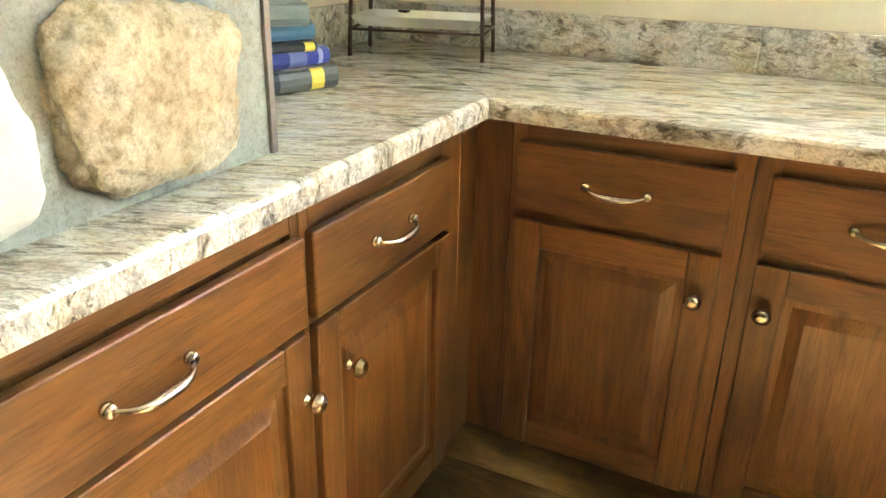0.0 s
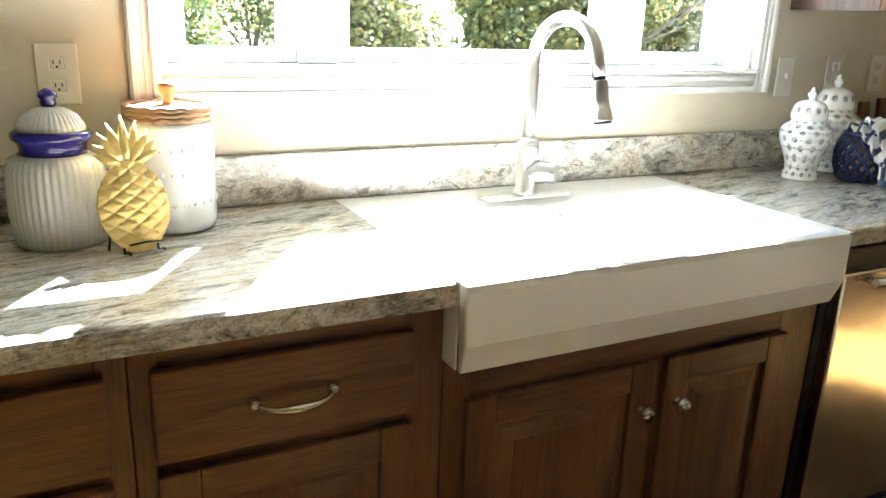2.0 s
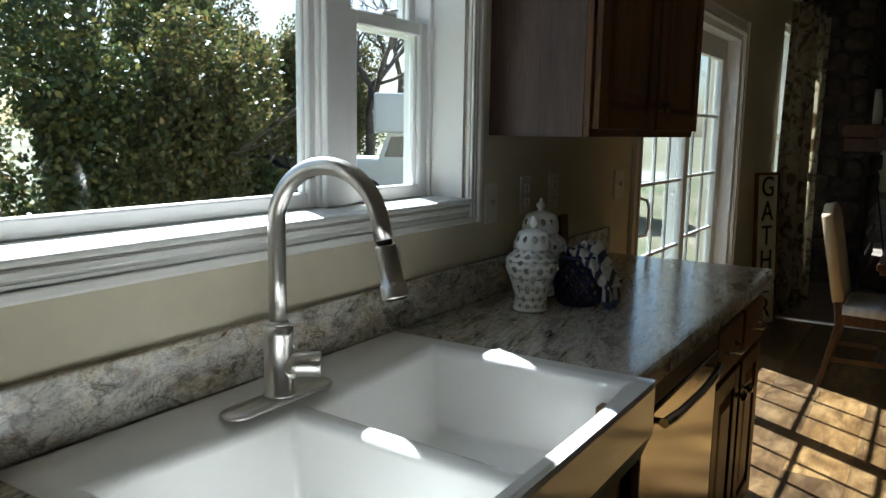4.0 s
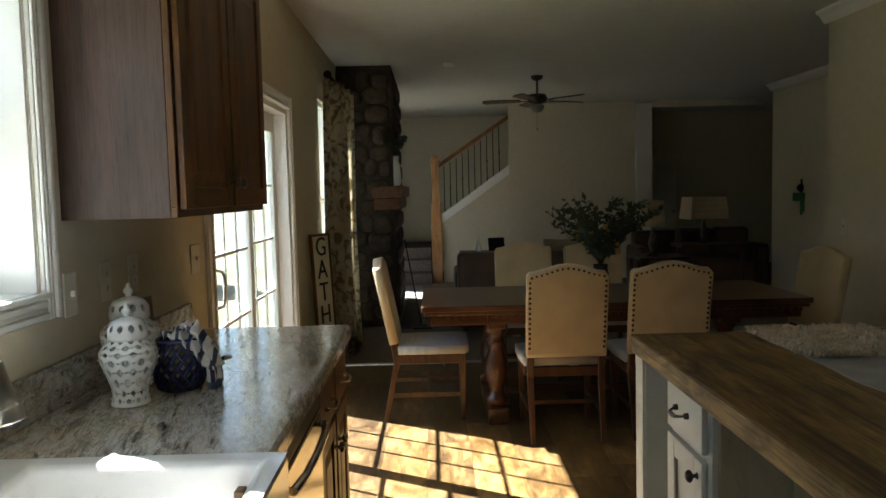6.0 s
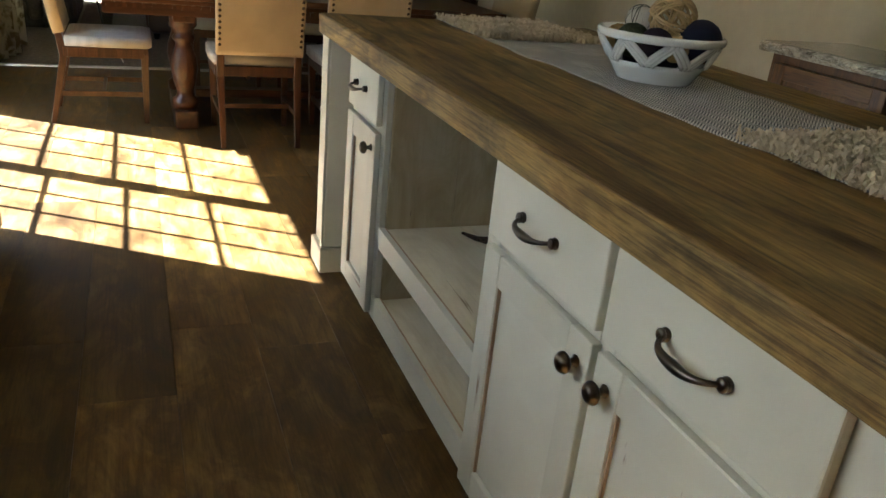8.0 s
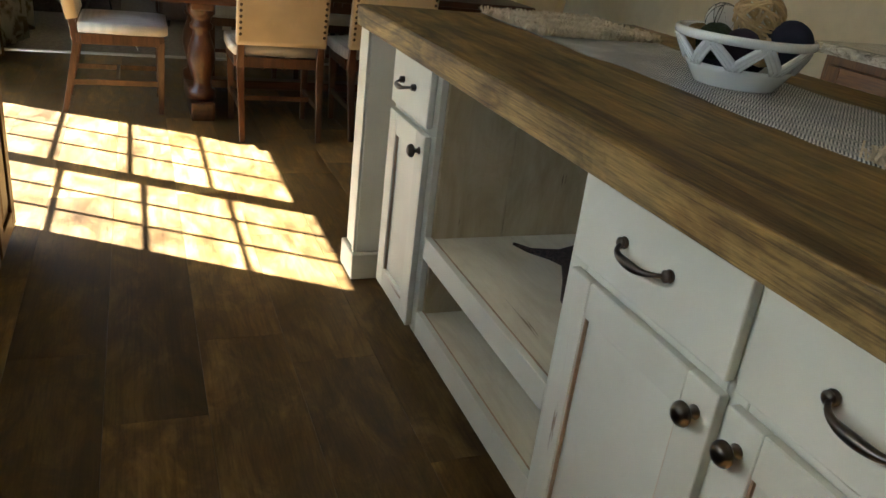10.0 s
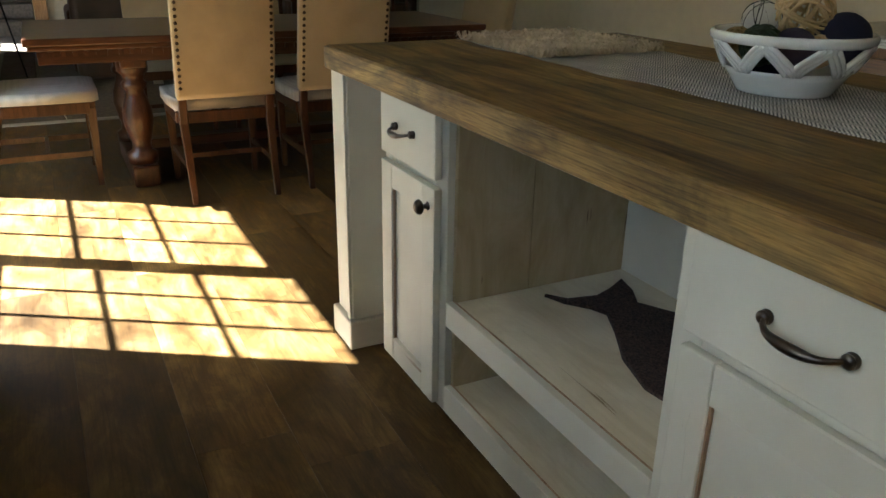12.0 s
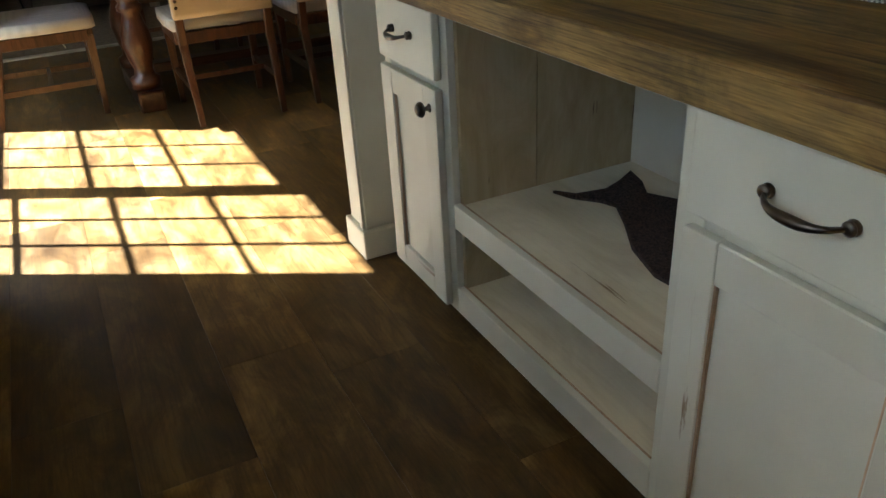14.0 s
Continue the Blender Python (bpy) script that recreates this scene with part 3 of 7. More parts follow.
for x in (2.69, 3.195):
    part("handle_post", tube([(x, 0.014, 0.772), (x, -0.014, 0.772)], 0.008, 10), DWSTEEL, hd)
part("toe_kick", box(2.60, 3.285, 0.09, 0.10, 0, 0.108), BLACK, dw)

# end cabinets right of the dishwasher
drawer_unit("base_cabinet", "dark oak base cabinet beside the dishwasher", "sink", 3.30, 3.70, 3.335, 3.675, 3.645)
last_unit = drawer_unit("base_cabinet", "dark oak base cabinet at the counter's open end", "sink", 3.70, 4.07, 3.715, 4.03, 3.745)
for ob_x in (4.071,):
    part("end_panel", box(ob_x, ob_x + 0.006, FY, WN - 0.05, TOE, 0.868, 0.001), CAB["z"], last_unit)


# ---- countertops ----
def edge_profile(front, back, flip=1):
    """Counter section: rolled front edge with a low bead, 46 mm thick."""
    pts = [(0, 0.870), (0, 0.902), (0.003, 0.909), (0.010, 0.9135), (0.022, 0.914)]
    return [(front + flip * u, v) for u, v in pts] + [(back, 0.914), (back, 0.870)]


def counter_bmesh(prof, x0, x1):
    return extrude_profile(prof, "x", x0, x1)


worktop = thing("countertop", (1.0, 0.3, 0.87), "cream and grey streaked stone laminate countertop with mitred corner", "countertop")
left_bm = extrude_profile([(-u, v) for u, v in edge_profile(0, 0.66)], "y", -2.6, 0.64)
for v in left_bm.verts:
    if v.co.y > 0:
        v.co.y = -v.co.x if v.co.x < 0 else 0.0
part("left_top", left_bm, GRANITE["y"], worktop)
right_bm = extrude_profile(edge_profile(0, 0.645), "x", 0.0, 1.585)
for v in right_bm.verts:
    if v.co.x < 0.5:
        v.co.x = -v.co.y + 0.0006
part("right_top", right_bm, GRANITE["x"], worktop)
part("joint", moved(box(-0.0008, 0.0008, 0.03, 0.88, 0.9138, 0.9144), Matrix.Rotation(radians(45), 4, "Z")), BLACK, worktop, "dark mitre joint line")
part("back_strip", box(1.5855, 2.5395, 0.628, 0.645, 0.870, 0.914), GRANITE["x"], worktop)
end_bm = extrude_profile(edge_profile(0, 0.645), "x", 2.54, 4.10)
for v in end_bm.verts:
    if v.co.x > 4 and v.co.y < 0.03:
        v.co.x -= 0.05 * (1 - v.co.y / 0.03) * 0.4
part("end_top", end_bm, GRANITE["x"], worktop)
splash = part("backsplash", box(WW + 0.021, 0.4565, 0.629, 0.6495, 0.9145, 1.030, 0.004, 2), GRANITE["x"], worktop, "stone laminate upstand along the wall")
part("backsplash", box(0.4575, 4.04, 0.629, 0.6495, 0.9145, 1.030, 0.004, 2), GRANITE["x"], worktop, "stone laminate upstand along the wall")
part("backsplash", box(WW + 0.0005, WW + 0.0205, -0.55, 0.6495, 0.9145, 1.030, 0.004, 2), GRANITE["y"], worktop, "stone laminate upstand along the wall")

# ---- farmhouse sink ----
sink = thing("farmhouse_sink", (2.06, 0.3, 0.74), "white porcelain double bowl apron sink", "sink")
SX0, SX1, SY0, SY1, SZ = 1.562, 2.535, -0.032, 0.622, 0.916


def sink_shell():
    bm = bmesh.new()
    xs = [SX0, SX0 + 0.055, 2.02, 2.07, SX1 - 0.055, SX1]
    ys = [SY0, SY0 + 0.05, 0.47, SY1]
    zt = SZ
    grid = {}
    for i, x in enumerate(xs):
        for j, y in enumerate(ys):
            low = 0.0
            if i in (2, 3) and 0 < j < 3:
                low = 0.035 if j == 1 else 0.02
            grid[i, j] = bm.verts.new((x, y, zt - low))
    for i in range(5):
        for j in range(3):
            if j == 1 and i in (1, 3):
                continue
            bm.faces.new((grid[i, j], grid[i + 1, j], grid[i + 1, j + 1], grid[i, j + 1]))
    for i in (1, 3):
        top = [grid[i, 1], grid[i + 1, 1], grid[i + 1, 2], grid[i, 2]]
        bot = []
        cx, cy = sum(v.co.x for v in top) / 4, sum(v.co.y for v in top) / 4
        for v in top:
            bot.append(bm.verts.new((v.co.x + (cx - v.co.x) * 0.10, v.co.y + (cy - v.co.y) * 0.10, 0.725)))
        for k in range(4):
            bm.faces.new((top[k], top[(k + 1) % 4], bot[(k + 1) % 4], bot[k]))
        bm.faces.new(bot)
    bmesh.ops.recalc_face_normals(bm, faces=bm.faces)
    inner = [e for e in bm.edges if not e.is_boundary and e.calc_face_angle(0) > 0.5]
    bmesh.ops.bevel(bm, geom=inner, offset=0.018, segments=4, profile=0.5, affect="EDGES")
    for f in bm.faces:
        f.smooth = True
    return bm


deck = part("basin", sink_shell(), PORC, sink)
prof = [(SY0, 0.805), (SY0, SZ - 0.014), (SY0 + 0.004, SZ - 0.005), (SY0 + 0.012, SZ - 0.0005), (SY0 + 0.03, SZ - 0.0015), (SY0 + 0.03, 0.752), (SY0 + 0.022, 0.747)]
apron = extrude_profile(prof, "x", SX0, SX1)
for v in apron.verts:
    if v.co.z < 0.80:
        v.co.x += 0.003 if v.co.x < 2 else -0.003
bmesh.ops.bevel(apron, geom=[e for e in apron.edges if abs(e.verts[0].co.x - e.verts[1].co.x) < 0.03 and e.calc_face_angle(0) > 0.8], offset=0.006, segments=3, profile=0.5, affect="EDGES")
part("apron", apron, PORC, sink, "white porcelain front with a chamfered lower edge")
for x in (SX0, SX1 - 0.004):
    part("side", box(x, x + 0.004, SY0 + 0.031, SY1, 0.75, SZ - 0.002, 0.001), PORC, sink)
for x in (1.82, 2.30):
    part("drain", lathe([(0.042, 0.0), (0.043, 0.004), (0.030, 0.003), (0.012, 0.001)], 24, (x, 0.24, 0.726)), STEEL, sink, "steel strainer")

# ---- faucet ----
FX, FYC = 2.020, 0.508
faucet = thing("kitchen_faucet", (FX, FYC, 0.917), "brushed nickel gooseneck pull-down faucet on the sink deck", "faucet")
plate = lathe([(0.030, 0.0), (0.031, 0.004), (0.028, 0.008), (0.005, 0.0085)], 32, (FX, FYC, 0.9162))
for v in plate.verts:
    v.co.x = FX + (v.co.x - FX) + (0.10 if v.co.x > FX + 0.001 else -0.10 if v.co.x < FX - 0.001 else 0)
part("deck_plate", plate, STEEL, faucet)
body = lathe([(0.030, 0.0), (0.030, 0.006), (0.0265, 0.008), (0.0265, 0.112), (0.0272, 0.115), (0.0272, 0.128), (0.018, 0.134)], 32, (FX, FYC, 0.9245))
bd = part("body", body, STEEL, faucet)
dirn = Vector((0.13, -0.99, 0)).normalized()
neck = [(FX, FYC, 1.050), (FX, FYC, 1.14), (FX, FYC, 1.225)]
R = 0.106
for i in range(1, 19):
    a = math.pi * i / 18 * 0.95
    c = Vector((FX, FYC, 1.240)) + dirn * (R - R * math.cos(a)) + Vector((0, 0, R * math.sin(a)))
    neck.append(tuple(c))
end = Vector(neck[-1])
down = (end - Vector(neck[-2])).normalized()
end = end + down * 0.030
neck.append(tuple(end))
part("neck", tube(neck, 0.0158, 16), STEEL, faucet)
part("neck_seat", lathe([(0.020, 0.0), (0.0205, 0.003), (0.0185, 0.006), (0.0165, 0.007)], 24, (FX, FYC, 1.0575)), STEEL, faucet)
part("collar", tube([end + down * 0.0005, end + down * 0.009], 0.0135, 16), BLACK, faucet, "black ring above the spray head")
head = tube([end + down * s for s in (0.009, 0.011, 0.018, 0.045, 0.072, 0.0725, 0.0745, 0.075, 0.094, 0.097)], lambda s: 0.0168 + 0.0068 * s, 20)
sh_ = part("spray_head", head, STEEL, faucet)
part("nozzle", tube([end + down * 0.0972, end + down * 0.1015], 0.0185, 18), BLACK, sh_, "dark rubber spray nozzle")
va = Vector((0.62, -0.78, 0)).normalized()
vc = Vector((FX, FYC, 0.981))
part("valve", tube([vc + va * s for s in (0.010, 0.034, 0.0345, 0.036, 0.0365, 0.074, 0.0765)], lambda s: 0.0245 if s < 0.95 else 0.0225, 24), STEEL, faucet)
part("lever", tube([vc + va * 0.034 + Vector((0, 0, 0.026)), vc + va * 0.018 + Vector((0, 0, 0.046)), vc - va * 0.012 + Vector((0, 0, 0.066))], 0.0042, 10), STEEL, faucet)

# ---- sink window ----
GY = 0.795
window = setting("window_1", box(WX0 + 0.001, WX1 - 0.001, WN + 0.004, WN + NT - 0.002, WZ0 + 0.0005, WZ0 + 0.006), TRIM, "white three part window over the sink, centre pane and two sashes", "window")
part("window_sill", box(WX0 - 0.02, WX1 + 0.02, WN - 0.022, WN + 0.002, WZ0 - 0.010, WZ0 + 0.005, 0.005, 2), TRIM, window)


def casing(x0, x1, z0, z1, along):
    bms = [box(x0, x1, WN - 0.012, WN - 0.0005, z0, z1, 0.002)]
    if along == "z":
        inner, outer = (x0, x1) if along == "z" else (0, 0)
        bms += [box(x0 + 0.004, x0 + 0.018, WN - 0.020, WN - 0.012, z0, z1, 0.003, 2), box(x1 - 0.022, x1 - 0.004, WN - 0.023, WN - 0.012, z0, z1, 0.004, 2), box(x0 + 0.03, x1 - 0.03, WN - 0.0155, WN - 0.012, z0, z1, 0.001)]
    else:
        bms += [box(x0, x1, WN - 0.020, WN - 0.012, z1 - 0.018, z1 - 0.004, 0.003, 2), box(x0, x1, WN - 0.023, WN - 0.012, z0 + 0.004, z0 + 0.022, 0.004, 2), box(x0, x1, WN - 0.0155, WN - 0.012, z0 + 0.03, z1 - 0.03, 0.001)]
    return join(*bms)


CW = 0.066
part("casing", casing(WX0 - CW, WX0, WZ0 - CW, WZ1 + CW, "z"), TRIM, window)
part("casing", casing(WX1, WX1 + CW, WZ0 - CW, WZ1 + CW, "z"), TRIM, window)
part("casing", casing(WX0, WX1, WZ0 - CW, WZ0 - 0.0105, "x"), TRIM, window)
part("casing", casing(WX0, WX1, WZ1, WZ1 + CW, "x"), TRIM, window)
for x0, x1 in ((WX0 + 0.0005, WX0 + 0.012), (WX1 - 0.012, WX1 - 0.0005)):
    part("jamb", box(x0, x1, WN + 0.003, WN + NT - 0.03, WZ0 + 0.0065, WZ1 - 0.001), TRIM, window)
part("jamb", box(WX0 + 0.013, WX1 - 0.013, WN + 0.003, WN + NT - 0.03, WZ1 - 0.012, WZ1 - 0.0005), TRIM, window)


def sash(x0, x1, z0, z1, y, w=0.042, name="sash", bottom=None):
    s = part(name, join(box(x0, x0 + w, y - 0.02, y + 0.02, z0, z1, 0.004), box(x1 - w, x1, y - 0.02, y + 0.02, z0, z1, 0.004),
                        box(x0 + w, x1 - w, y - 0.019, y + 0.019, z0, z0 + (bottom or w), 0.004), box(x0 + w, x1 - w, y - 0.019, y + 0.019, z1 - w, z1, 0.004),
                        box(x0 + w - 0.008, x0 + w + 0.008, y - 0.008, y + 0.012, z0 + w, z1 - w, 0.003), box(x1 - w - 0.008, x1 - w + 0.008, y - 0.008, y + 0.012, z0 + w, z1 - w, 0.003)), VINYL, window)
    g = part("pane", box(x0 + w - 0.002, x1 - w + 0.002, y - 0.002, y + 0.002, z0 + w - 0.002, z1 - w + 0.002), GLASS, s)
    g.visible_shadow = False
    return s


ZB, ZT = WZ0 + 0.0065, WZ1 - 0.013
M1, M2 = 1.575, 2.475
for xm in (M1, M2):
    part("mullion", join(box(xm - 0.04, xm + 0.04, GY - 0.045, GY + 0.03, ZB, ZT, 0.003), box(xm - 0.052, xm - 0.025, GY - 0.03, GY + 0.02, ZB, ZT, 0.003), box(xm + 0.025, xm + 0.052, GY - 0.03, GY + 0.02, ZB, ZT, 0.003)), VINYL, window)
sash(M1 + 0.04, M2 - 0.04, ZB, ZT, GY, 0.036, "fixed_sash")
for x0, x1 in ((WX0 + 0.012, M1 - 0.04), (M2 + 0.04, WX1 - 0.012)):
    part("side_frame", box(x0, x0 + 0.016, GY - 0.04, GY + 0.05, ZB, ZT, 0.002), VINYL, window)
    part("side_frame", box(x1 - 0.016, x1, GY - 0.04, GY + 0.05, ZB, ZT, 0.002), VINYL, window)
    low = sash(x0 + 0.016, x1 - 0.016, ZB, 1.70, GY - 0.012, 0.036, "lower_sash")
    sash(x0 + 0.016, x1 - 0.016, 1.662, ZT, GY + 0.030, 0.036, "upper_sash")
    part("lock", join(box((x0 + x1) / 2 - 0.03, (x0 + x1) / 2 + 0.03, GY - 0.03, GY - 0.008, 1.700, 1.712, 0.003), tube([((x0 + x1) / 2, GY - 0.02, 1.712), ((x0 + x1) / 2 + 0.03, GY - 0.03, 1.718)], 0.004, 8)), VINYL, low)

# ---- patio door: two sliding leaves with glazing bars ----
pdoor = setting("door_1", join(box(DX0, DX0 + 0.035, WN + 0.005, WN + 0.16, 0.001, DZ, 0.002), box(DX1 - 0.035, DX1, WN + 0.005, WN + 0.16, 0.001, DZ, 0.002), box(DX0 + 0.035, DX1 - 0.035, WN + 0.005, WN + 0.16, DZ - 0.035, DZ, 0.002), box(DX0 + 0.035, DX1 - 0.035, WN + 0.005, WN + 0.16, 0.001, 0.03, 0.002)), VINYL, "white sliding patio door with glazing bars", "door")


def leaf(x0, x1, y, glass_x0, glass_x1, name):
    z0, z1, g0, g1 = 0.032, DZ - 0.037, 0.10, 1.875
    s = part(name, join(box(x0, glass_x0, y - 0.02, y + 0.02, z0, z1, 0.004), box(glass_x1, x1, y - 0.02, y + 0.02, z0, z1, 0.004), box(glass_x0, glass_x1, y - 0.02, y + 0.02, z0, g0, 0.003), box(glass_x0, glass_x1, y - 0.02, y + 0.02, g1, z1, 0.003)), VINYL, pdoor)
    g = part("pane", box(glass_x0 - 0.003, glass_x1 + 0.003, y - 0.003, y + 0.003, g0 - 0.003, g1 + 0.003), GLASS, s)
    g.visible_shadow = False
    for k in (1, 2):
        x = glass_x0 + (glass_x1 - glass_x0) * k / 3
        part("glazing_bar", box(x - 0.009, x + 0.009, y - 0.009, y + 0.009, g0, g1, 0.003), VINYL, s)
    for k in range(1, 5):
        z = g0 + (g1 - g0) * k / 5
        part("glazing_bar", box(glass_x0, glass_x1, y - 0.0085, y + 0.0085, z - 0.009, z + 0.009, 0.003), VINYL, s)
    return s


inner_leaf = leaf(DX0 + 0.036, 5.345, WN + 0.05, 4.555, 5.262, "inner_leaf")
leaf(5.315, DX1 - 0.036, WN + 0.105, 5.398, 6.225, "outer_leaf")
part("pull", join(tube([(4.50, WN + 0.03, 0.93), (4.50, WN - 0.02, 0.945), (4.50, WN - 0.03, 0.98), (4.50, WN - 0.03, 1.07), (4.50, WN - 0.02, 1.105), (4.50, WN + 0.03, 1.12)], 0.007, 8)), TRIM, inner_leaf)
for a in ((DX0 - 0.09, DX0, 0.001, DZ + 0.09, "z"), (DX1, DX1 + 0.09, 0.001, DZ + 0.09, "z"), (DX0, DX1, DZ, DZ + 0.09, "x")):
    part("casing", casing(a[0], a[1], a[2], a[3], a[4]), TRIM, pdoor)

# small window behind the curtain
w2 = setting("window_2", join(box(VX0, VX0 + 0.04, WN + 0.03, WN + 0.15, VZ0, VZ1), box(VX1 - 0.04, VX1, WN + 0.03, WN + 0.15, VZ0, VZ1), box(VX0 + 0.04, VX1 - 0.04, WN + 0.03, WN + 0.15, VZ0, VZ0 + 0.04), box(VX0 + 0.04, VX1 - 0.04, WN + 0.03, WN + 0.15, VZ1 - 0.04, VZ1), box(VX0 + 0.04, VX1 - 0.04, WN + 0.05, WN + 0.09, 1.38, 1.42)), VINYL, "narrow white window beside the fireplace", "window")
g = part("pane", box(VX0 + 0.039, VX1 - 0.039, WN + 0.068, WN + 0.072, VZ0 + 0.039, VZ1 - 0.039), GLASS, w2)
g.visible_shadow = False
w3 = setting("window_3", join(box(UWX0, UWX0 + 0.04, WN + 0.03, WN + 0.15, UWZ0, UWZ1), box(UWX1 - 0.04, UWX1, WN + 0.03, WN + 0.15, UWZ0, UWZ1), box(UWX0 + 0.04, UWX1 - 0.04, WN + 0.03, WN + 0.15, UWZ0, UWZ0 + 0.04), box(UWX0 + 0.04, UWX1 - 0.04, WN + 0.03, WN + 0.15, UWZ1 - 0.04, UWZ1), box(UWX0 + 0.04, UWX1 - 0.04, WN + 0.05, WN + 0.09, 1.33, 1.37), box(12.24, 12.26, WN + 0.05, WN + 0.09, UWZ0 + 0.04, 1.33), box(12.24, 12.26, WN + 0.05, WN + 0.09, 1.37, UWZ1 - 0.04)), VINYL, "white living room window beyond the chimney", "window")
g = part("pane", box(UWX0 + 0.039, UWX1 - 0.039, WN + 0.094, WN + 0.097, UWZ0 + 0.039, UWZ1 - 0.039), GLASS, w3)
g.visible_shadow = False

# ---- upper cabinet ----
upper = thing("wall_cabinet", (3.55, 0.5, 1.40), "dark oak wall cabinet beside the window", "cabinet")
UZ0, UZ1, UX0, UX1, UFY = 1.396, 2.30, 3.034, 4.074, 0.356
part("body", box(UX0 + 0.019, UX1 - 0.001, UFY, WN - 0.001, UZ0 + 0.012, UZ1), CAB["z"], upper)
part("end_panel", box(UX0, UX0 + 0.0185, UFY, WN - 0.001, UZ0 + 0.0, UZ1, 0.001), wood("cabinet_side", (0.058, 0.034, 0.025), (0.100, 0.062, 0.046), "z", 0.45, 0.1, 10.0, 0.1, 0.05), upper, "paler brown end panel")
part("light_rail", box(UX0, UX1, UFY - 0.019, UFY - 0.001, UZ0 + 0.0, UZ0 + 0.03, 0.002), CAB["x"], upper)
for a, b in ((UX0, UX0 + 0.04), (UX1 - 0.04, UX1), ((UX0 + UX1) / 2 - 0.03, (UX0 + UX1) / 2 + 0.03)):
    part("stile", box(a, b, UFY - 0.019, UFY - 0.001, UZ0 + 0.0305, UZ1, 0.001), CAB["z"], upper)
part("rail", box(UX0 + 0.041, (UX0 + UX1) / 2 - 0.031, UFY - 0.019, UFY - 0.001, UZ1 - 0.05, UZ1, 0.001), CAB["x"], upper)
part("rail", box((UX0 + UX1) / 2 + 0.031, UX1 - 0.041, UFY - 0.019, UFY - 0.001, UZ1 - 0.05, UZ1, 0.001), CAB["x"], upper)
mid = (UX0 + UX1) / 2
for x0, x1, ku in ((UX0 + 0.015, mid - 0.012, mid - 0.04), (mid + 0.012, UX1 - 0.012, mid + 0.04)):
    d = panel_front(x1 - x0, 0.84, True, CAB["z"], CAB["x"], upper, facing("sink", x0, UFY - 0.040, UZ0 + 0.022))
    add_knob(d, facing("sink", ku, UFY - 0.040, UZ0 + 0.10), BRONZE)

# ---- island ----
IF, ID = -1.104, -1.083
island = thing("kitchen_island", (2.3, -1.5, 0), "worn white painted kitchen island with open shelves", "island")
top = thing("wooden_worktop", (2.4, -1.55, 0.85), "rustic brown weathered wood island top", "countertop")
IT0, IT1 = 0.85, 0.914
TE, TN, TS = 3.740, -1.060, -2.115
part("slab", box(1.304, TE - 0.004, TS + 0.004, TN - 0.005, IT0 + 0.001, IT1, 0.004, 2), TOPW["x"], top)
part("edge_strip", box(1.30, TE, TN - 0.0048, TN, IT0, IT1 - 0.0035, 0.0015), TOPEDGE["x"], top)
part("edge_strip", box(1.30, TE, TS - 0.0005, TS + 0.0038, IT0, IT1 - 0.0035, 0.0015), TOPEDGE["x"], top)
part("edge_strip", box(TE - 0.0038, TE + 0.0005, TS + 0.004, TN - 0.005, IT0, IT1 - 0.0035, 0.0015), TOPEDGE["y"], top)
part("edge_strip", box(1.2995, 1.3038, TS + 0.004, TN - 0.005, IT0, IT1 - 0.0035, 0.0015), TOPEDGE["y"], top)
IX0, IX1, IB = 1.37, 3.392, -1.625
IBOT = 0.092
IZ = IT0 - 0.001
WX, WZ_, WY = WHITE["x"], WHITE["z"], WHITE["y"]
BX0, BX1 = 2.312, 3.036
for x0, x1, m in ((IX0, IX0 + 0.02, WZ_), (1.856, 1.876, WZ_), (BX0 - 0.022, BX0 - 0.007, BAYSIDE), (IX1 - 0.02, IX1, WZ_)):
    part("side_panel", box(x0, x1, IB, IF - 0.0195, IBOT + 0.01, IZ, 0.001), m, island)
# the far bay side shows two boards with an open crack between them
part("side_panel", box(BX1 - 0.010, BX1 + 0.006, -1.3285, IF - 0.0195, IBOT + 0.01, IZ, 0.0015), BAYSIDE, island, "whitewashed pine board, warm bounce light in its tone")
part("side_panel", box(BX1 - 0.009, BX1 + 0.006, IB, -1.330, IBOT + 0.01, IZ, 0.0015), BAYSIDE, island, "whitewashed pine board, warm bounce light in its tone")
part("back_panel", box(IX0, IX1, IB - 0.012, IB - 0.0005, IBOT, IZ), WX, island)
# Toe boards carry the recess's shade in their near-black colour.
part("toe_kick", box(IX0 + 0.02, IX1 - 0.02, IF - 0.085, IF - 0.07, 0.0, IBOT + 0.02), DARKIN, island, "recessed toe board with shade in its dark colour")
part("toe_kick", box(IX0 + 0.02, IX1 - 0.02, IB + 0.02, IB + 0.035, 0.0, IBOT + 0.02), DARKIN, island, "recessed toe board with shade in its dark colour")
part("bottom_shelf", box(BX0 - 0.0065, BX1 - 0.0105, IB, IF - 0.0195, 0.145, 0.163, 0.001), BAYSHELF, island)
part("middle_shelf", box(BX0 - 0.0065, BX1 - 0.0105, IB, IF - 0.0195, 0.376, 0.394, 0.001), BAYSHELF, island)
for x0, x1 in ((BX0 - 0.006, 2.545), (2.546, 2.79), (2.791, BX1 - 0.011)):
    part("back_board", box(x0, x1, IB, IB + 0.006, 0.395, IZ - 0.02, 0.001), WZ_, island)


def isl_frame(x0, x1, z0, z1, m):
    part("face_frame", box(x0, x1, IF - 0.019, IF, z0, z1, 0.0015), m, island)


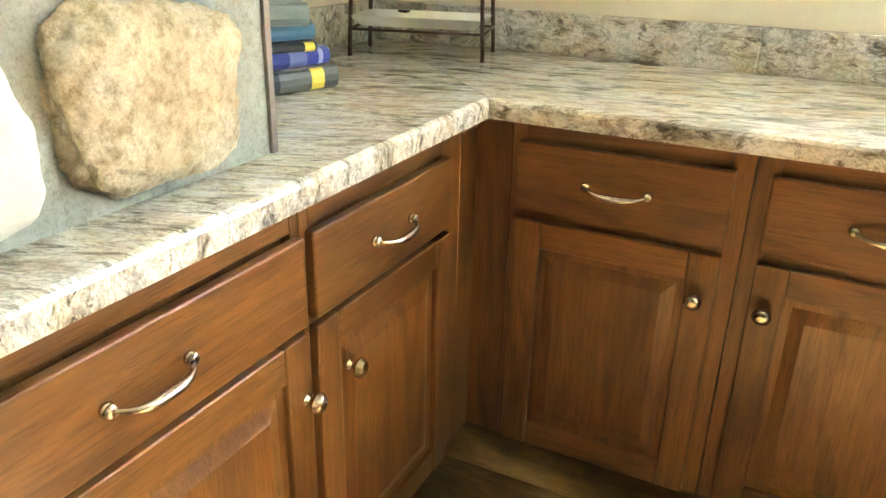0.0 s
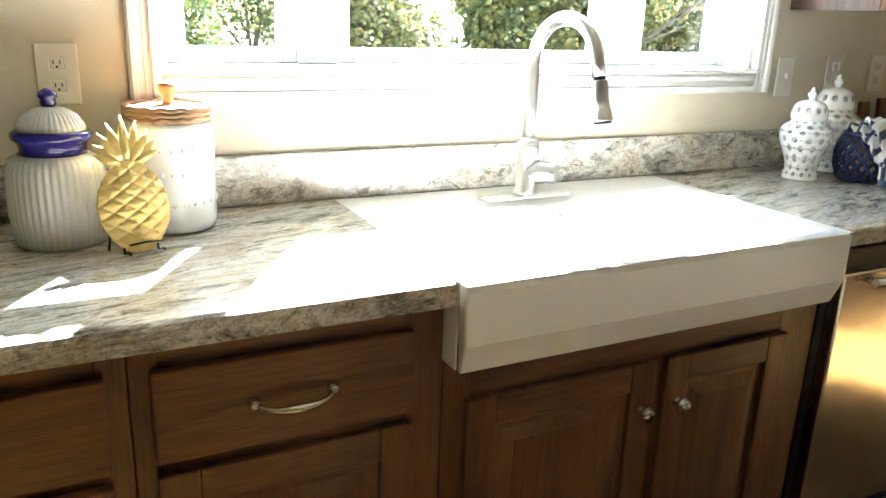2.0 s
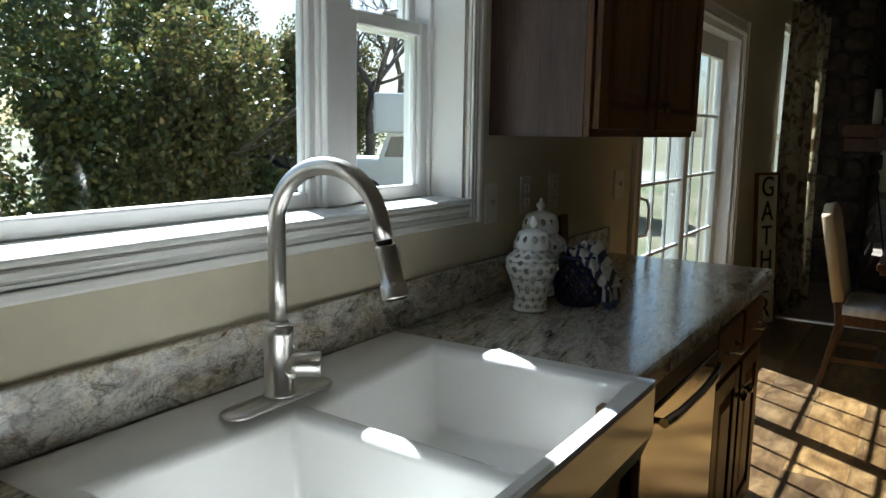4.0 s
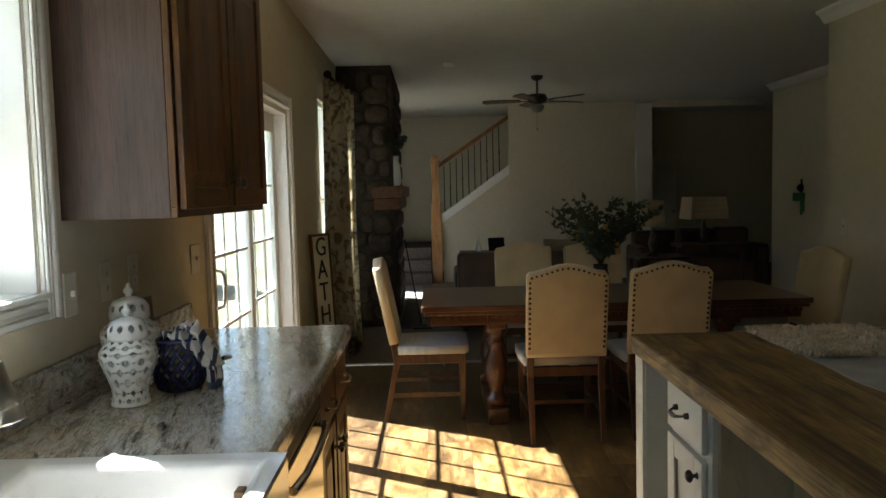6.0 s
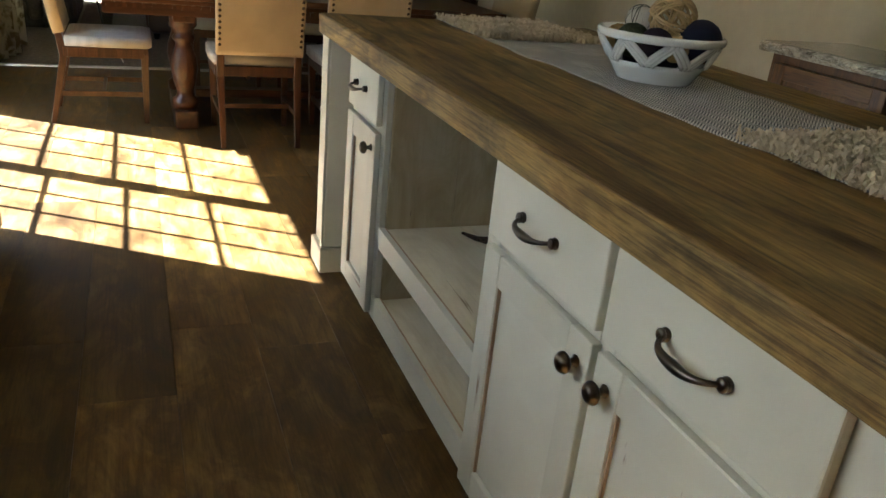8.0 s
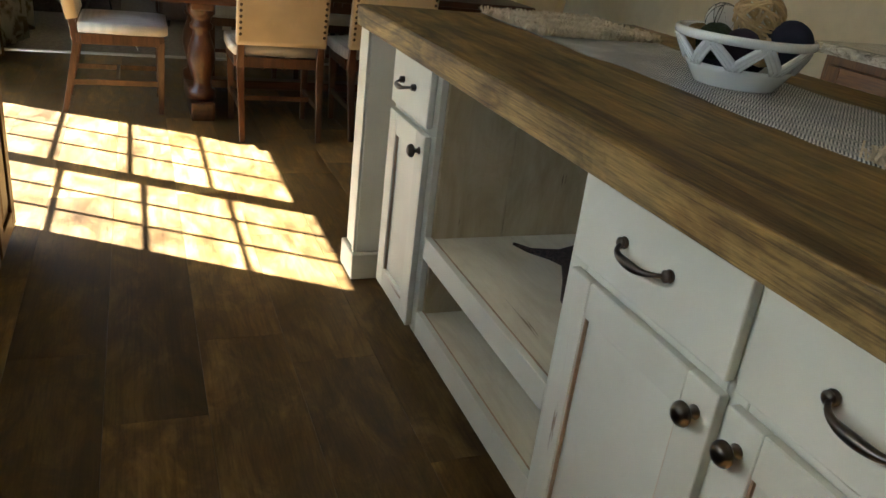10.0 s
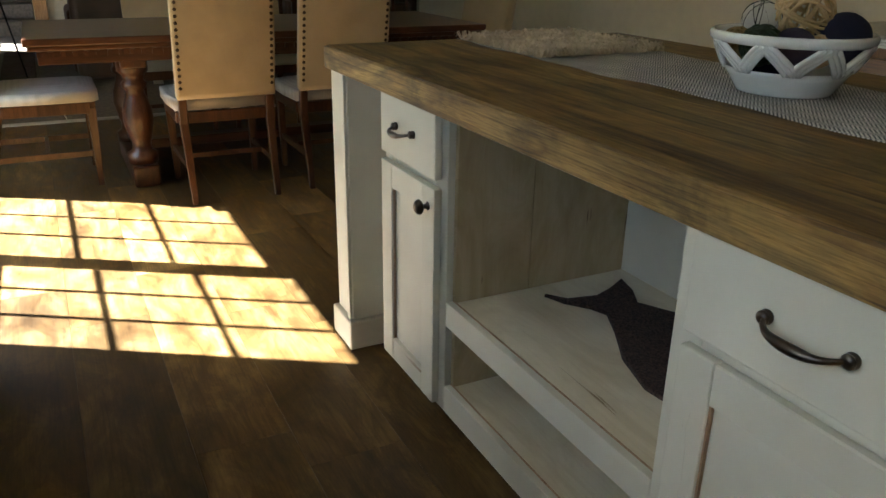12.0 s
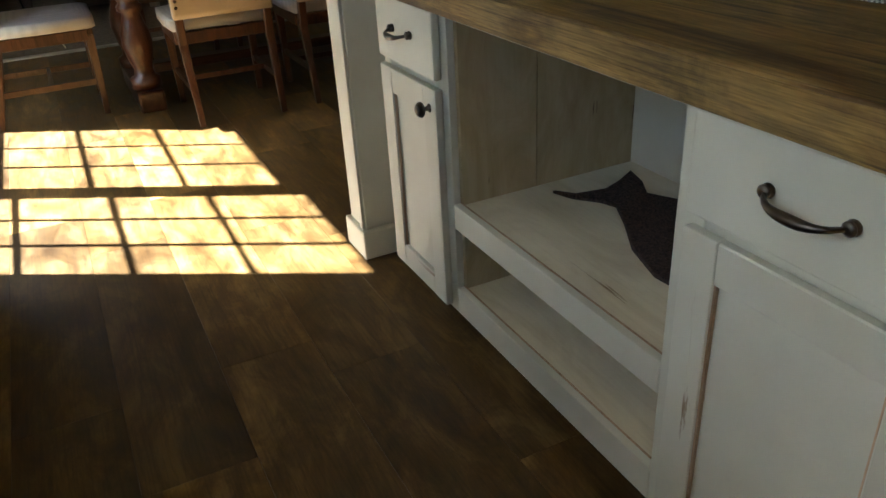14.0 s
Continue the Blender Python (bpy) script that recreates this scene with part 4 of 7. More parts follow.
for x0, x1 in ((IX0, 1.465), (1.845, 1.885), (2.255, BX0), (BX1, 3.092), (3.352, IX1)):
    isl_frame(x0, x1, IBOT, IZ, WZ_)
for x0, x1 in ((1.4655, 1.8445), (1.8855, 2.2545), (BX0 + 0.0005, BX1 - 0.0005), (3.0925, 3.3515)):
    bay = x0 == BX0 + 0.0005
    isl_frame(x0, x1, IZ - 0.020 if bay else IZ - 0.025, IZ, WX)
    isl_frame(x0, x1, IBOT, 0.166, WX)
    if not bay:
        isl_frame(x0, x1, 0.645, 0.74, WX)
isl_frame(BX0 + 0.0005, BX1 - 0.0005, 0.332, 0.3965, WX)
# bare wood line where the paint has rubbed off along the shelf fronts
for z in (0.3967, 0.1662):
    part("worn_edge", box(BX0 + 0.001, BX1 - 0.001, IF - 0.021, IF - 0.0165, z - 0.003, z + 0.0006), RAWEDGE, island, "bare worn wood edge")


def isl_unit(x0, x1, ku, hl=0.118):
    w = x1 - x0
    dr = part("drawer", box(x0, x1, ID - 0.0195, ID, 0.690, 0.841, 0.004, 2), WX, island)
    add_handle(dr, facing("isl", (x0 + x1) / 2 + 0.006, ID, 0.772), BRONZE, hl)
    d = panel_front(w, 0.563, False, WZ_, WX, island, facing("isl", x1, ID, 0.106), rail=0.066, edge=RAWEDGE)
    add_knob(d, facing("isl", ku, ID, 0.622), BRONZE)


isl_unit(3.062, 3.376, 3.095, 0.100)
isl_unit(1.875, 2.274, 1.908)
isl_unit(1.457, 1.858, 1.822)

# corner post with plinth
post = thing("island_post", (3.66, -1.13, 0), "white painted square post under the island corner", "post")
part("shaft", box(3.594, 3.722, -1.205, -1.072, 0.098, IZ, 0.003), WZ_, post)
part("plinth", box(3.578, 3.738, -1.221, -1.056, 0.001, 0.097, 0.006, 2), WX, post)
part("fillet", box(3.600, 3.622, -1.0725, -1.064, 0.0975, IZ, 0.002), WZ_, post)


# ---- stone wall standing on the counter ----
def rock(cx, cy, cz, rx, ry, rz, seed, power=2.6, rough=0.05, fine=4):
    """A flattened field stone with a lumpy, chipped face and rounded corners."""
    bm = bmesh.new()
    bmesh.ops.create_icosphere(bm, subdivisions=fine, radius=1.0)
    off = Vector((seed, seed * 2, 0))
    for v in bm.verts:
        p = v.co.copy()
        k = (abs(p.x) ** power + abs(p.y) ** power + abs(p.z) ** power) ** (-1 / power)
        p *= k
        n = noise.noise(p * 1.3 + off) * 0.14 + noise.noise(p * 3.1 + off * 1.7) * rough + noise.noise(p * 6 + Vector((0, seed, 3))) * rough * 0.8
        if fine > 4:
            n += (0.5 - abs(noise.noise(p * 11 + off))) * rough * 0.55 + noise.noise(p * 26 + off) * rough * 0.35
        p *= 1 + n
        v.co = (cx + p.x * rx, cy + p.y * ry, cz + p.z * rz)
    for f in bm.faces:
        f.smooth = True
    return bm


def stone_mat(name, a, b, c, rough=0.85, pit=0.7, coarse=45.0):
    m, t, bs = mat(name, rough)
    mp = coords(t)
    outs = []
    for sc, det in ((9.0, 6.0), (coarse, 8.0), (240.0, 4.0)):
        n = nd(t, "ShaderNodeTexNoise", Scale=sc, Detail=det, Roughness=0.74)
        t.links.new(mp.outputs[0], n.inputs["Vector"])
        outs.append(n.outputs[0])
    r = ramp(t, [(0.32, a), (0.5, b), (0.66, c)], outs[0])
    r2 = ramp(t, [(0.35, (0.55, 0.48, 0.38)), (0.50, (1, 1, 1)), (0.66, (1.2, 1.2, 1.2))], outs[1])
    r3 = ramp(t, [(0.34, (0.62, 0.58, 0.52)), (0.50, (1, 1, 1))], outs[2])
    col = mix(t, "MULTIPLY", r.outputs[0], r2.outputs[0], pit)
    t.links.new(mix(t, "MULTIPLY", col, r3.outputs[0], pit * 0.8), bs.inputs["Base Color"])
    bump(t, bs, outs[1], pit, 0.010)
    return m


TANSTONE = stone_mat("tan_fieldstone", (0.36, 0.26, 0.135), (0.52, 0.43, 0.275), (0.58, 0.51, 0.375), 0.9, 0.85)
PALESTONE = stone_mat("pale_limestone", (0.44, 0.41, 0.325), (0.51, 0.48, 0.39), (0.55, 0.525, 0.44), 0.7, 0.25, 14.0)
MORTAR = stone_mat("mortar", (0.22, 0.22, 0.18), (0.29, 0.29, 0.24), (0.34, 0.34, 0.285), 0.95, 0.5, 60.0)
DARKMORTAR = stone_mat("dark_mortar", (0.03, 0.025, 0.02), (0.05, 0.04, 0.03), (0.07, 0.055, 0.045), 0.95)
DARKSTONE = stone_mat("brown_fieldstone", (0.035, 0.022, 0.015), (0.07, 0.048, 0.032), (0.11, 0.082, 0.055))
stonewall = setting("wall_stone", box(WW + 0.001, -0.118, -2.5, -0.572, 0.9155, CEILING), MORTAR, "fieldstone wall with grey mortar standing on the counter", "wall")
SF = -0.118
stones = [(-0.795, 1.050, 0.150, 0.112, TANSTONE, 1.0), (-1.115, 1.035, 0.140, 0.105, PALESTONE, 2.0), (-1.11, 1.235, 0.145, 0.075, PALESTONE, 3.0), (-0.685, 1.235, 0.085, 0.075, TANSTONE, 4.0), (-0.87, 1.25, 0.085, 0.07, PALESTONE, 9.0), (-1.42, 1.08, 0.14, 0.14, TANSTONE, 5.0), (-1.42, 1.32, 0.15, 0.09, PALESTONE, 6.0), (-0.72, 1.43, 0.12, 0.10, PALESTONE, 7.0), (-1.02, 1.43, 0.15, 0.10, TANSTONE, 8.0)]
for sy, sz, ry, rz, m, seed in stones:
    part("stone", rock(SF - 0.01, sy, sz, 0.055, ry, rz, seed, 3.2 if m is TANSTONE else 4.5, 0.060 if m is TANSTONE else 0.02, 6 if seed == 1.0 else 5), m, stonewall)
part("corner_trim", join(box(-0.124, -0.112, -0.571, -0.558, 0.916, CEILING - 0.01, 0.001), box(-0.17, -0.124, -0.5715, -0.5675, 0.916, CEILING - 0.01)), plain("brown_trim", (0.20, 0.16, 0.13), 0.5, 0.3), stonewall, "brown metal corner strip")

# ---- books in the corner ----
PAPER = plain("book_pages", (0.55, 0.49, 0.37), 0.9, vary=0.15, grain=400)


def book(y0, x0, z0, w, d, h, color, turn, name_label, bands=()):
    """Lying book with spine towards +x: cover boards, page block, spine bands."""
    t = thing("book", (x0, y0, z0), name_label, "book", "stacked books")
    M = Matrix.Translation((x0, y0, z0)) @ Matrix.Rotation(radians(turn), 4, "Z")
    cover = plain("book_cover", color, 0.45, vary=0.1)
    part("pages", moved(box(-w + 0.005, -0.006, 0.004, d - 0.004, 0.003, h - 0.003), M), PAPER, t)
    spine = extrude_profile([(-0.010, 0.0005), (-0.002, h * 0.1), (0.002, h * 0.35), (0.002, h * 0.65), (-0.002, h * 0.9), (-0.010, h - 0.0005), (-0.012, h * 0.5)], "y", 0, d)
    part("cover", moved(join(box(-w, -0.008, 0, d, 0, 0.0028), box(-w, -0.008, 0, d, h - 0.0028, h), spine), M), cover, t)
    for a, b, c in bands:
        part("spine_band", moved(extrude_profile([(-0.009, 0.0), (-0.0012, h * 0.1), (0.0032, h * 0.35), (0.0032, h * 0.65), (-0.0012, h * 0.9), (-0.009, h)], "y", d * a, d * b), M), plain("spine_label", c, 0.5), t)
    return t


book(-0.30, -0.40, 0.9145, 0.16, 0.235, 0.047, (0.10, 0.10, 0.085), -18, "thick grey book with a yellow spine band", ((0.70, 0.84, (0.75, 0.6, 0.06)), (0.2, 0.36, (0.03, 0.03, 0.03))))
book(-0.29, -0.41, 0.9620, 0.16, 0.230, 0.036, (0.03, 0.04, 0.24), -14, "dark blue hardback book with pale spine print", ((0.52, 0.72, (0.13, 0.15, 0.36)), (0.86, 0.91, (0.30, 0.32, 0.50))))
book(-0.31, -0.43, 0.9985, 0.15, 0.195, 0.020, (0.03, 0.035, 0.04), -30, "thin black book with a yellow tab", ((0.86, 0.97, (0.75, 0.6, 0.06)),))
book(-0.30, -0.43, 1.0190, 0.15, 0.195, 0.034, (0.06, 0.16, 0.26), -24, "teal blue hardback book")
book(-0.33, -0.44, 1.0535, 0.15, 0.19, 0.045, (0.14, 0.17, 0.17), -40, "grey green hardback book on the stack")

# ---- enamel tray rack ----
RUST = plain("rusted_iron", (0.055, 0.028, 0.018), 0.6, 0.5, vary=0.4, grain=120, relief=0.3)
ENAMEL = plain("chipped_enamel", (0.66, 0.65, 0.58), 0.25, vary=0.06, grain=30, relief=0.05, coat=0.3)
rack = thing("tray_rack", (-0.4, 0.45, 0.914), "rusty iron rack holding a chipped white enamel tray", "rack")
A, Bv = Vector((-0.545, 0.300, 0)), Vector((-0.195, 0.395, 0))
side = (Bv - A).normalized()
deep = Vector((-side.y, side.x, 0)) * 0.19
legs = [A, Bv, A + deep, Bv + deep]
for i, p in enumerate(legs):
    q = Vector((p.x, p.y, 0.9145))
    topw = Vector((p.x, p.y, 1.34)) + ((A + Bv + deep) / 2 + deep * 0 - p).normalized() * 0.02
    part("leg", tube([q, q + Vector((0, 0, 0.02)), topw], 0.0058, 8), RUST, rack)
for z in (0.985, 1.22):
    for i, j in ((0, 1), (2, 3), (0, 2), (1, 3)):
        p, q = legs[i], legs[j]
        part("rail", tube([(p.x, p.y, z), (q.x, q.y, z)], 0.004, 8), RUST, rack)


def tray_mesh(z):
    bm = bmesh.new()
    o = A - deep * 0.02
    loops = []
    for inset, h in ((0.0, 0.034), (0.004, 0.030), (0.022, 0.012), (0.03, 0.006), (0.034, 0.009), (0.026, 0.016), (0.006, 0.034)):
        L, D = (Bv - A).length, deep.length * 1.04
        dn = deep.normalized()
        pts = [(inset, inset), (L - inset, inset), (L - inset, D - inset), (inset, D - inset)]
        row = []
        for a, b in pts:
            p = o + side * a + dn * b
            row.append(bm.verts.new((p.x, p.y, z + h)))
        loops.append(row)
    for a, b in zip(loops, loops[1:]):
        for k in range(4):
            bm.faces.new((a[k], a[(k + 1) % 4], b[(k + 1) % 4], b[k]))
    bm.faces.new(loops[3][::-1])
    bm.faces.new(loops[4])
    bmesh.ops.remove_doubles(bm, verts=bm.verts, dist=0.0005)
    bmesh.ops.recalc_face_normals(bm, faces=bm.faces)
    return bm


for z in (0.985, 1.222):
    tr = part("tray", tray_mesh(z), ENAMEL, rack, "white enamel tray with dark chips")
    part("chip", box(-0.50, -0.47, 0.48, 0.50, z + 0.030, z + 0.037, 0.002), BLACK, tr)

# ---- canisters and pineapple plate ----
COBALT = plain("cobalt_glaze", (0.02, 0.015, 0.16), 0.12, coat=0.6, vary=0.05)
STONEWARE = plain("grey_stoneware", (0.56, 0.53, 0.46), 0.2, vary=0.05, coat=0.4, grain=40)
can = thing("ribbed_canister", (0.977, 0.475, 0.914), "ribbed grey stoneware canister with cobalt blue lid rim", "canister")


def ribbed(profile, n, depth, c):
    bm = bmesh.new()
    rings = []
    for r, z, k in profile:
        rings.append([bm.verts.new((c[0] + (r - depth * k * (0, 0.25, 1.0, 0.25)[i % 4]) * math.cos(2 * math.pi * i / n), c[1] + (r - depth * k * (0, 0.25, 1.0, 0.25)[i % 4]) * math.sin(2 * math.pi * i / n), c[2] + z)) for i in range(n)])
    for a, b in zip(rings, rings[1:]):
        for k in range(n):
            bm.faces.new((a[k], a[(k + 1) % n], b[(k + 1) % n], b[k])).smooth = True
    bm.faces.new(list(reversed(rings[0])))
    bm.faces.new(rings[-1])
    bmesh.ops.recalc_face_normals(bm, faces=bm.faces)
    return bm


CC = (0.977, 0.475, 0.9145)
part("jar", ribbed([(0.074, 0, 0), (0.079, 0.006, 1), (0.084, 0.05, 1), (0.085, 0.10, 1), (0.083, 0.14, 1), (0.076, 0.158, 1), (0.060, 0.166, 0)], 168, 0.0042, CC), STONEWARE, can)
lid = part("lid", lathe([(0.058, 0.166), (0.056, 0.178), (0.060, 0.188), (0.068, 0.194), (0.068, 0.203), (0.064, 0.207), (0.058, 0.209)], 40, CC), COBALT, can, "cobalt blue glazed rim")
part("dome", ribbed([(0.058, 0.209, 0), (0.056, 0.218, 1), (0.045, 0.235, 1), (0.026, 0.246, 1), (0.012, 0.249, 0)], 144, 0.003, CC), STONEWARE, lid)
part("finial", lathe([(0.012, 0.249), (0.014, 0.254), (0.013, 0.262), (0.017, 0.266), (0.015, 0.274), (0.006, 0.280), (0.002, 0.281)], 20, CC), COBALT, lid)

HOBNAIL = plain("white_hobnail", (0.80, 0.80, 0.78), 0.2, coat=0.3, vary=0.02)
WICKER = plain("wicker", (0.34, 0.20, 0.10), 0.7, vary=0.4, grain=160, relief=0.6)
can2 = thing("white_canister", (1.185, 0.515, 0.914), "tall white beaded canister with a wicker lid", "canister")
C2 = (1.185, 0.515, 0.9145)
jar2 = part("jar", lathe([(0.070, 0), (0.078, 0.004), (0.082, 0.02), (0.082, 0.20), (0.078, 0.212), (0.070, 0.216)], 40, C2), HOBNAIL, can2)
for z in (0.06, 0.12, 0.165):
    beads = []
    for k in range(26):
        a = 2 * math.pi * k / 26
        bm = bmesh.new()
        bmesh.ops.create_icosphere(bm, subdivisions=1, radius=0.0048)
        beads.append(moved(bm, Matrix.Translation((C2[0] + 0.0815 * math.cos(a), C2[1] + 0.0815 * math.sin(a), C2[2] + z))))
    part("bead_row", join(*beads), HOBNAIL, jar2)
lid2 = part("lid", join(*[tube([(C2[0] + 0.080 * math.cos(2 * math.pi * k / 40), C2[1] + 0.080 * math.sin(2 * math.pi * k / 40), C2[2] + z + 0.002 * math.sin(k * 2.5)) for k in range(40)], 0.0062, 8, True) for z in (0.222, 0.232, 0.241)], lathe([(0.079, 0.0), (0.079, 0.022), (0.05, 0.027), (0.003, 0.028)], 30, (C2[0], C2[1], C2[2] + 0.2175))), WICKER, can2, "woven brown wicker lid")
part("knob", lathe([(0.012, 0), (0.010, 0.010), (0.016, 0.028), (0.017, 0.036), (0.010, 0.042), (0.002, 0.043)], 20, (C2[0], C2[1], C2[2] + 0.245)), OAK, lid2, "turned wooden knob")

GOLD = plain("gold_glaze", (0.52, 0.37, 0.11), 0.35, 0.3, vary=0.1, coat=0.3)
PC = Vector((1.10, 0.335, 0.9145))
pine = thing("pineapple_plate", tuple(PC), "gold pineapple shaped dish on a black wire stand", "plate")
PM = Matrix.Translation(PC + Vector((0.0, 0.012, 0.004))) @ Matrix.Rotation(radians(14), 4, "Z") @ Matrix.Rotation(radians(-14), 4, "X")


def pine_body():
    bm = bmesh.new()
    n, m = 64, 80
    grid = []
    for j in range(m + 1):
        v = j / m
        row = []
        half = 0.064 * max(0.0, math.sin(math.pi * min(1, v * 0.97 + 0.03))) ** 0.55
        for i in range(n + 1):
            u = (i / n - 0.5) * 2
            x, z = u * half, v * 0.165
            a, b = (x * 0.62 + z) * 128, (x * 0.62 - z) * 128
            q = min(abs(math.sin(a)), abs(math.sin(b))) ** 0.5
            dome = 0.016 * (1 - u * u) * math.sin(math.pi * v)
            row.append(bm.verts.new((x, -dome - 0.0055 * q, z)))
        grid.append(row)
    for j in range(m):
        for i in range(n):
            bm.faces.new((grid[j][i], grid[j][i + 1], grid[j + 1][i + 1], grid[j + 1][i])).smooth = True
    bmesh.ops.remove_doubles(bm, verts=bm.verts, dist=0.0002)
    ret = bmesh.ops.solidify(bm, geom=bm.faces[:], thickness=0.005)
    bmesh.ops.recalc_face_normals(bm, faces=bm.faces)
    return bm


part("dish", moved(pine_body(), PM), GOLD, pine)
leaves = []
for k in range(9):
    a = radians((k - 4) * 17)
    L = 0.085 - abs(k - 4) * 0.009
    bm = lathe([(0.0015, 0), (0.010, L * 0.3), (0.008, L * 0.65), (0.0008, L)], 8)
    for v in bm.verts:
        v.co.y *= 0.35
    leaves.append(moved(bm, PM @ Matrix.Translation((math.sin(a) * 0.012, -0.004 + 0.002 * (k % 2), 0.158)) @ Matrix.Rotation(a, 4, "Y")))
part("crown", join(*leaves), GOLD, pine, "gold leaf crown of the pineapple")
for s in (-1, 1):
    part("stand_wire", tube([PM @ Vector((s * 0.03, -0.035, -0.002)), PM @ Vector((s * 0.03, -0.028, 0.0)), PM @ Vector((s * 0.03, -0.004, -0.002)), PM @ Vector((s * 0.03, 0.008, 0.1)), PM @ Vector((s * 0.045, 0.055, -0.018))], 0.0022, 6), BLACK, pine)
part("stand_wire", tube([PM @ Vector((-0.03, -0.035, 0.014)), PM @ Vector((0.0, -0.036, 0.016)), PM @ Vector((0.03, -0.035, 0.014))], 0.0022, 6), BLACK, pine)


# ---- lattice ginger jars ----
def lattice_jar(c, s, label):
    """White ginger jar whose wall is pierced by quatrefoils, with a domed lid and finial."""
    t = thing("lattice_jar", c, label, "jar", "white pierced jars")
    c = (c[0], c[1], c[2] + 0.0006)

    def wall(profile, n, pierced):
        bm = bmesh.new()
        rows = []
        for r, z in profile:
            rows.append([bm.verts.new((c[0] + s * r * math.cos(2 * math.pi * k / n), c[1] + s * r * math.sin(2 * math.pi * k / n), c[2] + s * z)) for k in range(n)])
        for j, (a, b) in enumerate(zip(rows, rows[1:])):
            for k in range(n):
                if pierced(j, k):
                    continue
                bm.faces.new((a[k], a[(k + 1) % n], b[(k + 1) % n], b[k])).smooth = True
        bmesh.ops.recalc_face_normals(bm, faces=bm.faces)
        bmesh.ops.solidify(bm, geom=bm.faces[:], thickness=0.004 * s)
        return bm

    def prof(knots, m):
        out = []
        for i in range(m + 1):
            q = i / m * (len(knots) - 1)
            k = min(int(q), len(knots) - 2)
            f = q - k
            p0, p1, p2, p3 = (knots[max(0, min(len(knots) - 1, k + d))] for d in (-1, 0, 1, 2))
            out.append(tuple(0.5 * (2 * b + (c2 - a) * f + (2 * a - 5 * b + 4 * c2 - d) * f * f + (3 * b - a - 3 * c2 + d) * f ** 3) for a, b, c2, d in zip(p0, p1, p2, p3)))
        return out

    n = 132

    def quatrefoil(dr, dc, size):
        """Four round lobes about a centre, in cells of the wall."""
        return min(math.hypot(dr - a, dc - b) for a, b in ((1.5, 0), (-1.5, 0), (0, 1.5), (0, -1.5))) < size

    def body_holes(j, k):
        if j < 9 or j > 62:
            return False
        block = (j - 9) // 7
        dr = (j - 9) % 7 - 3
        dc = (k + (5.5 if block % 2 else 0)) % 11 - 5
        return quatrefoil(dr, dc, 1.35) or (block < 7 and dr == 0 and abs(abs(dc) - 5.25) < 0.8)

    bodyp = prof([(0.050, 0.0), (0.050, 0.012), (0.048, 0.04), (0.062, 0.085), (0.076, 0.125), (0.074, 0.155), (0.052, 0.176), (0.046, 0.186)], 70)
    part("body", wall(bodyp, n, body_holes), PORC, t)
    part("base", moved(lathe([(0.051, 0.0), (0.053, 0.004), (0.051, 0.010), (0.046, 0.011)], 36), Matrix.Translation(c) @ Matrix.Scale(s, 4)), PORC, t)

    def lid_holes(j, k):
        return 5 <= j <= 13 and quatrefoil(j - 9, k % 12 - 5.5, 1.45)

    lidp = prof([(0.052, 0.184), (0.053, 0.196), (0.050, 0.215), (0.040, 0.232), (0.022, 0.240), (0.010, 0.243)], 24)
    ld = part("lid", wall(lidp, n, lid_holes), PORC, t)
    part("finial", moved(lathe([(0.011, 0.240), (0.008, 0.248), (0.014, 0.255), (0.013, 0.262), (0.006, 0.268), (0.007, 0.272), (0.001, 0.280)], 18), Matrix.Translation(c) @ Matrix.Scale(s, 4)), PORC, ld)
    return t


lattice_jar((2.958, 0.458, 0.914), 0.95, "white pierced lattice ginger jar with lid")
lattice_jar((3.165, 0.533, 0.914), 1.06, "taller white pierced ginger jar against the wall")
NAVY = plain("navy_glaze", (0.012, 0.022, 0.10), 0.2, coat=0.4, vary=0.2)
nj = thing("navy_basket_jar", (3.112, 0.378, 0.914), "navy blue open weave ceramic jar", "jar")
NC = (3.112, 0.378, 0.9148)
strands = []
for k in range(14):
    for sgn in (1, -1):
        pts = []
        for i in range(13):
            v = i / 12
            a = 2 * math.pi * k / 14 + sgn * v * 1.5
            r = 0.045 + 0.028 * math.sin(math.pi * (0.15 + 0.75 * v))
            pts.append((NC[0] + r * math.cos(a), NC[1] + r * math.sin(a), NC[2] + 0.005 + v * 0.135))
        strands.append(tube(pts, 0.0045, 6))
part("weave", join(*strands), NAVY, nj)
part("foot", lathe([(0.058, 0), (0.060, 0.006), (0.054, 0.010)], 24, NC), NAVY, nj)
part("rim", tube([(NC[0] + 0.057 * math.cos(2 * math.pi * k / 24), NC[1] + 0.057 * math.sin(2 * math.pi * k / 24), NC[2] + 0.14) for k in range(24)], 0.006, 8, True), NAVY, nj)

# folded striped towel draped over the navy jar
def stripe_cloth(name, c1, c2, scale, axis):
    m, t, b = mat(name, 0.9)
    mp = coords(t, (1, 1, 1), False)
    w = t.nodes.new("ShaderNodeTexWave")
    w.bands_direction = axis
    w.inputs["Scale"].default_value = scale
    w.inputs["Distortion"].default_value = 1.0
    t.links.new(mp.outputs[0], w.inputs["Vector"])
    n = nd(t, "ShaderNodeTexNoise", Scale=300.0, Detail=2.0)
    t.links.new(mp.outputs[0], n.inputs["Vector"])
    r = ramp(t, [(0.70, c1), (0.80, c2)], w.outputs["Fac"])
    t.links.new(r.outputs[0], b.inputs["Base Color"])
    bump(t, b, n.outputs[0], 0.5, 0.002)
    return m


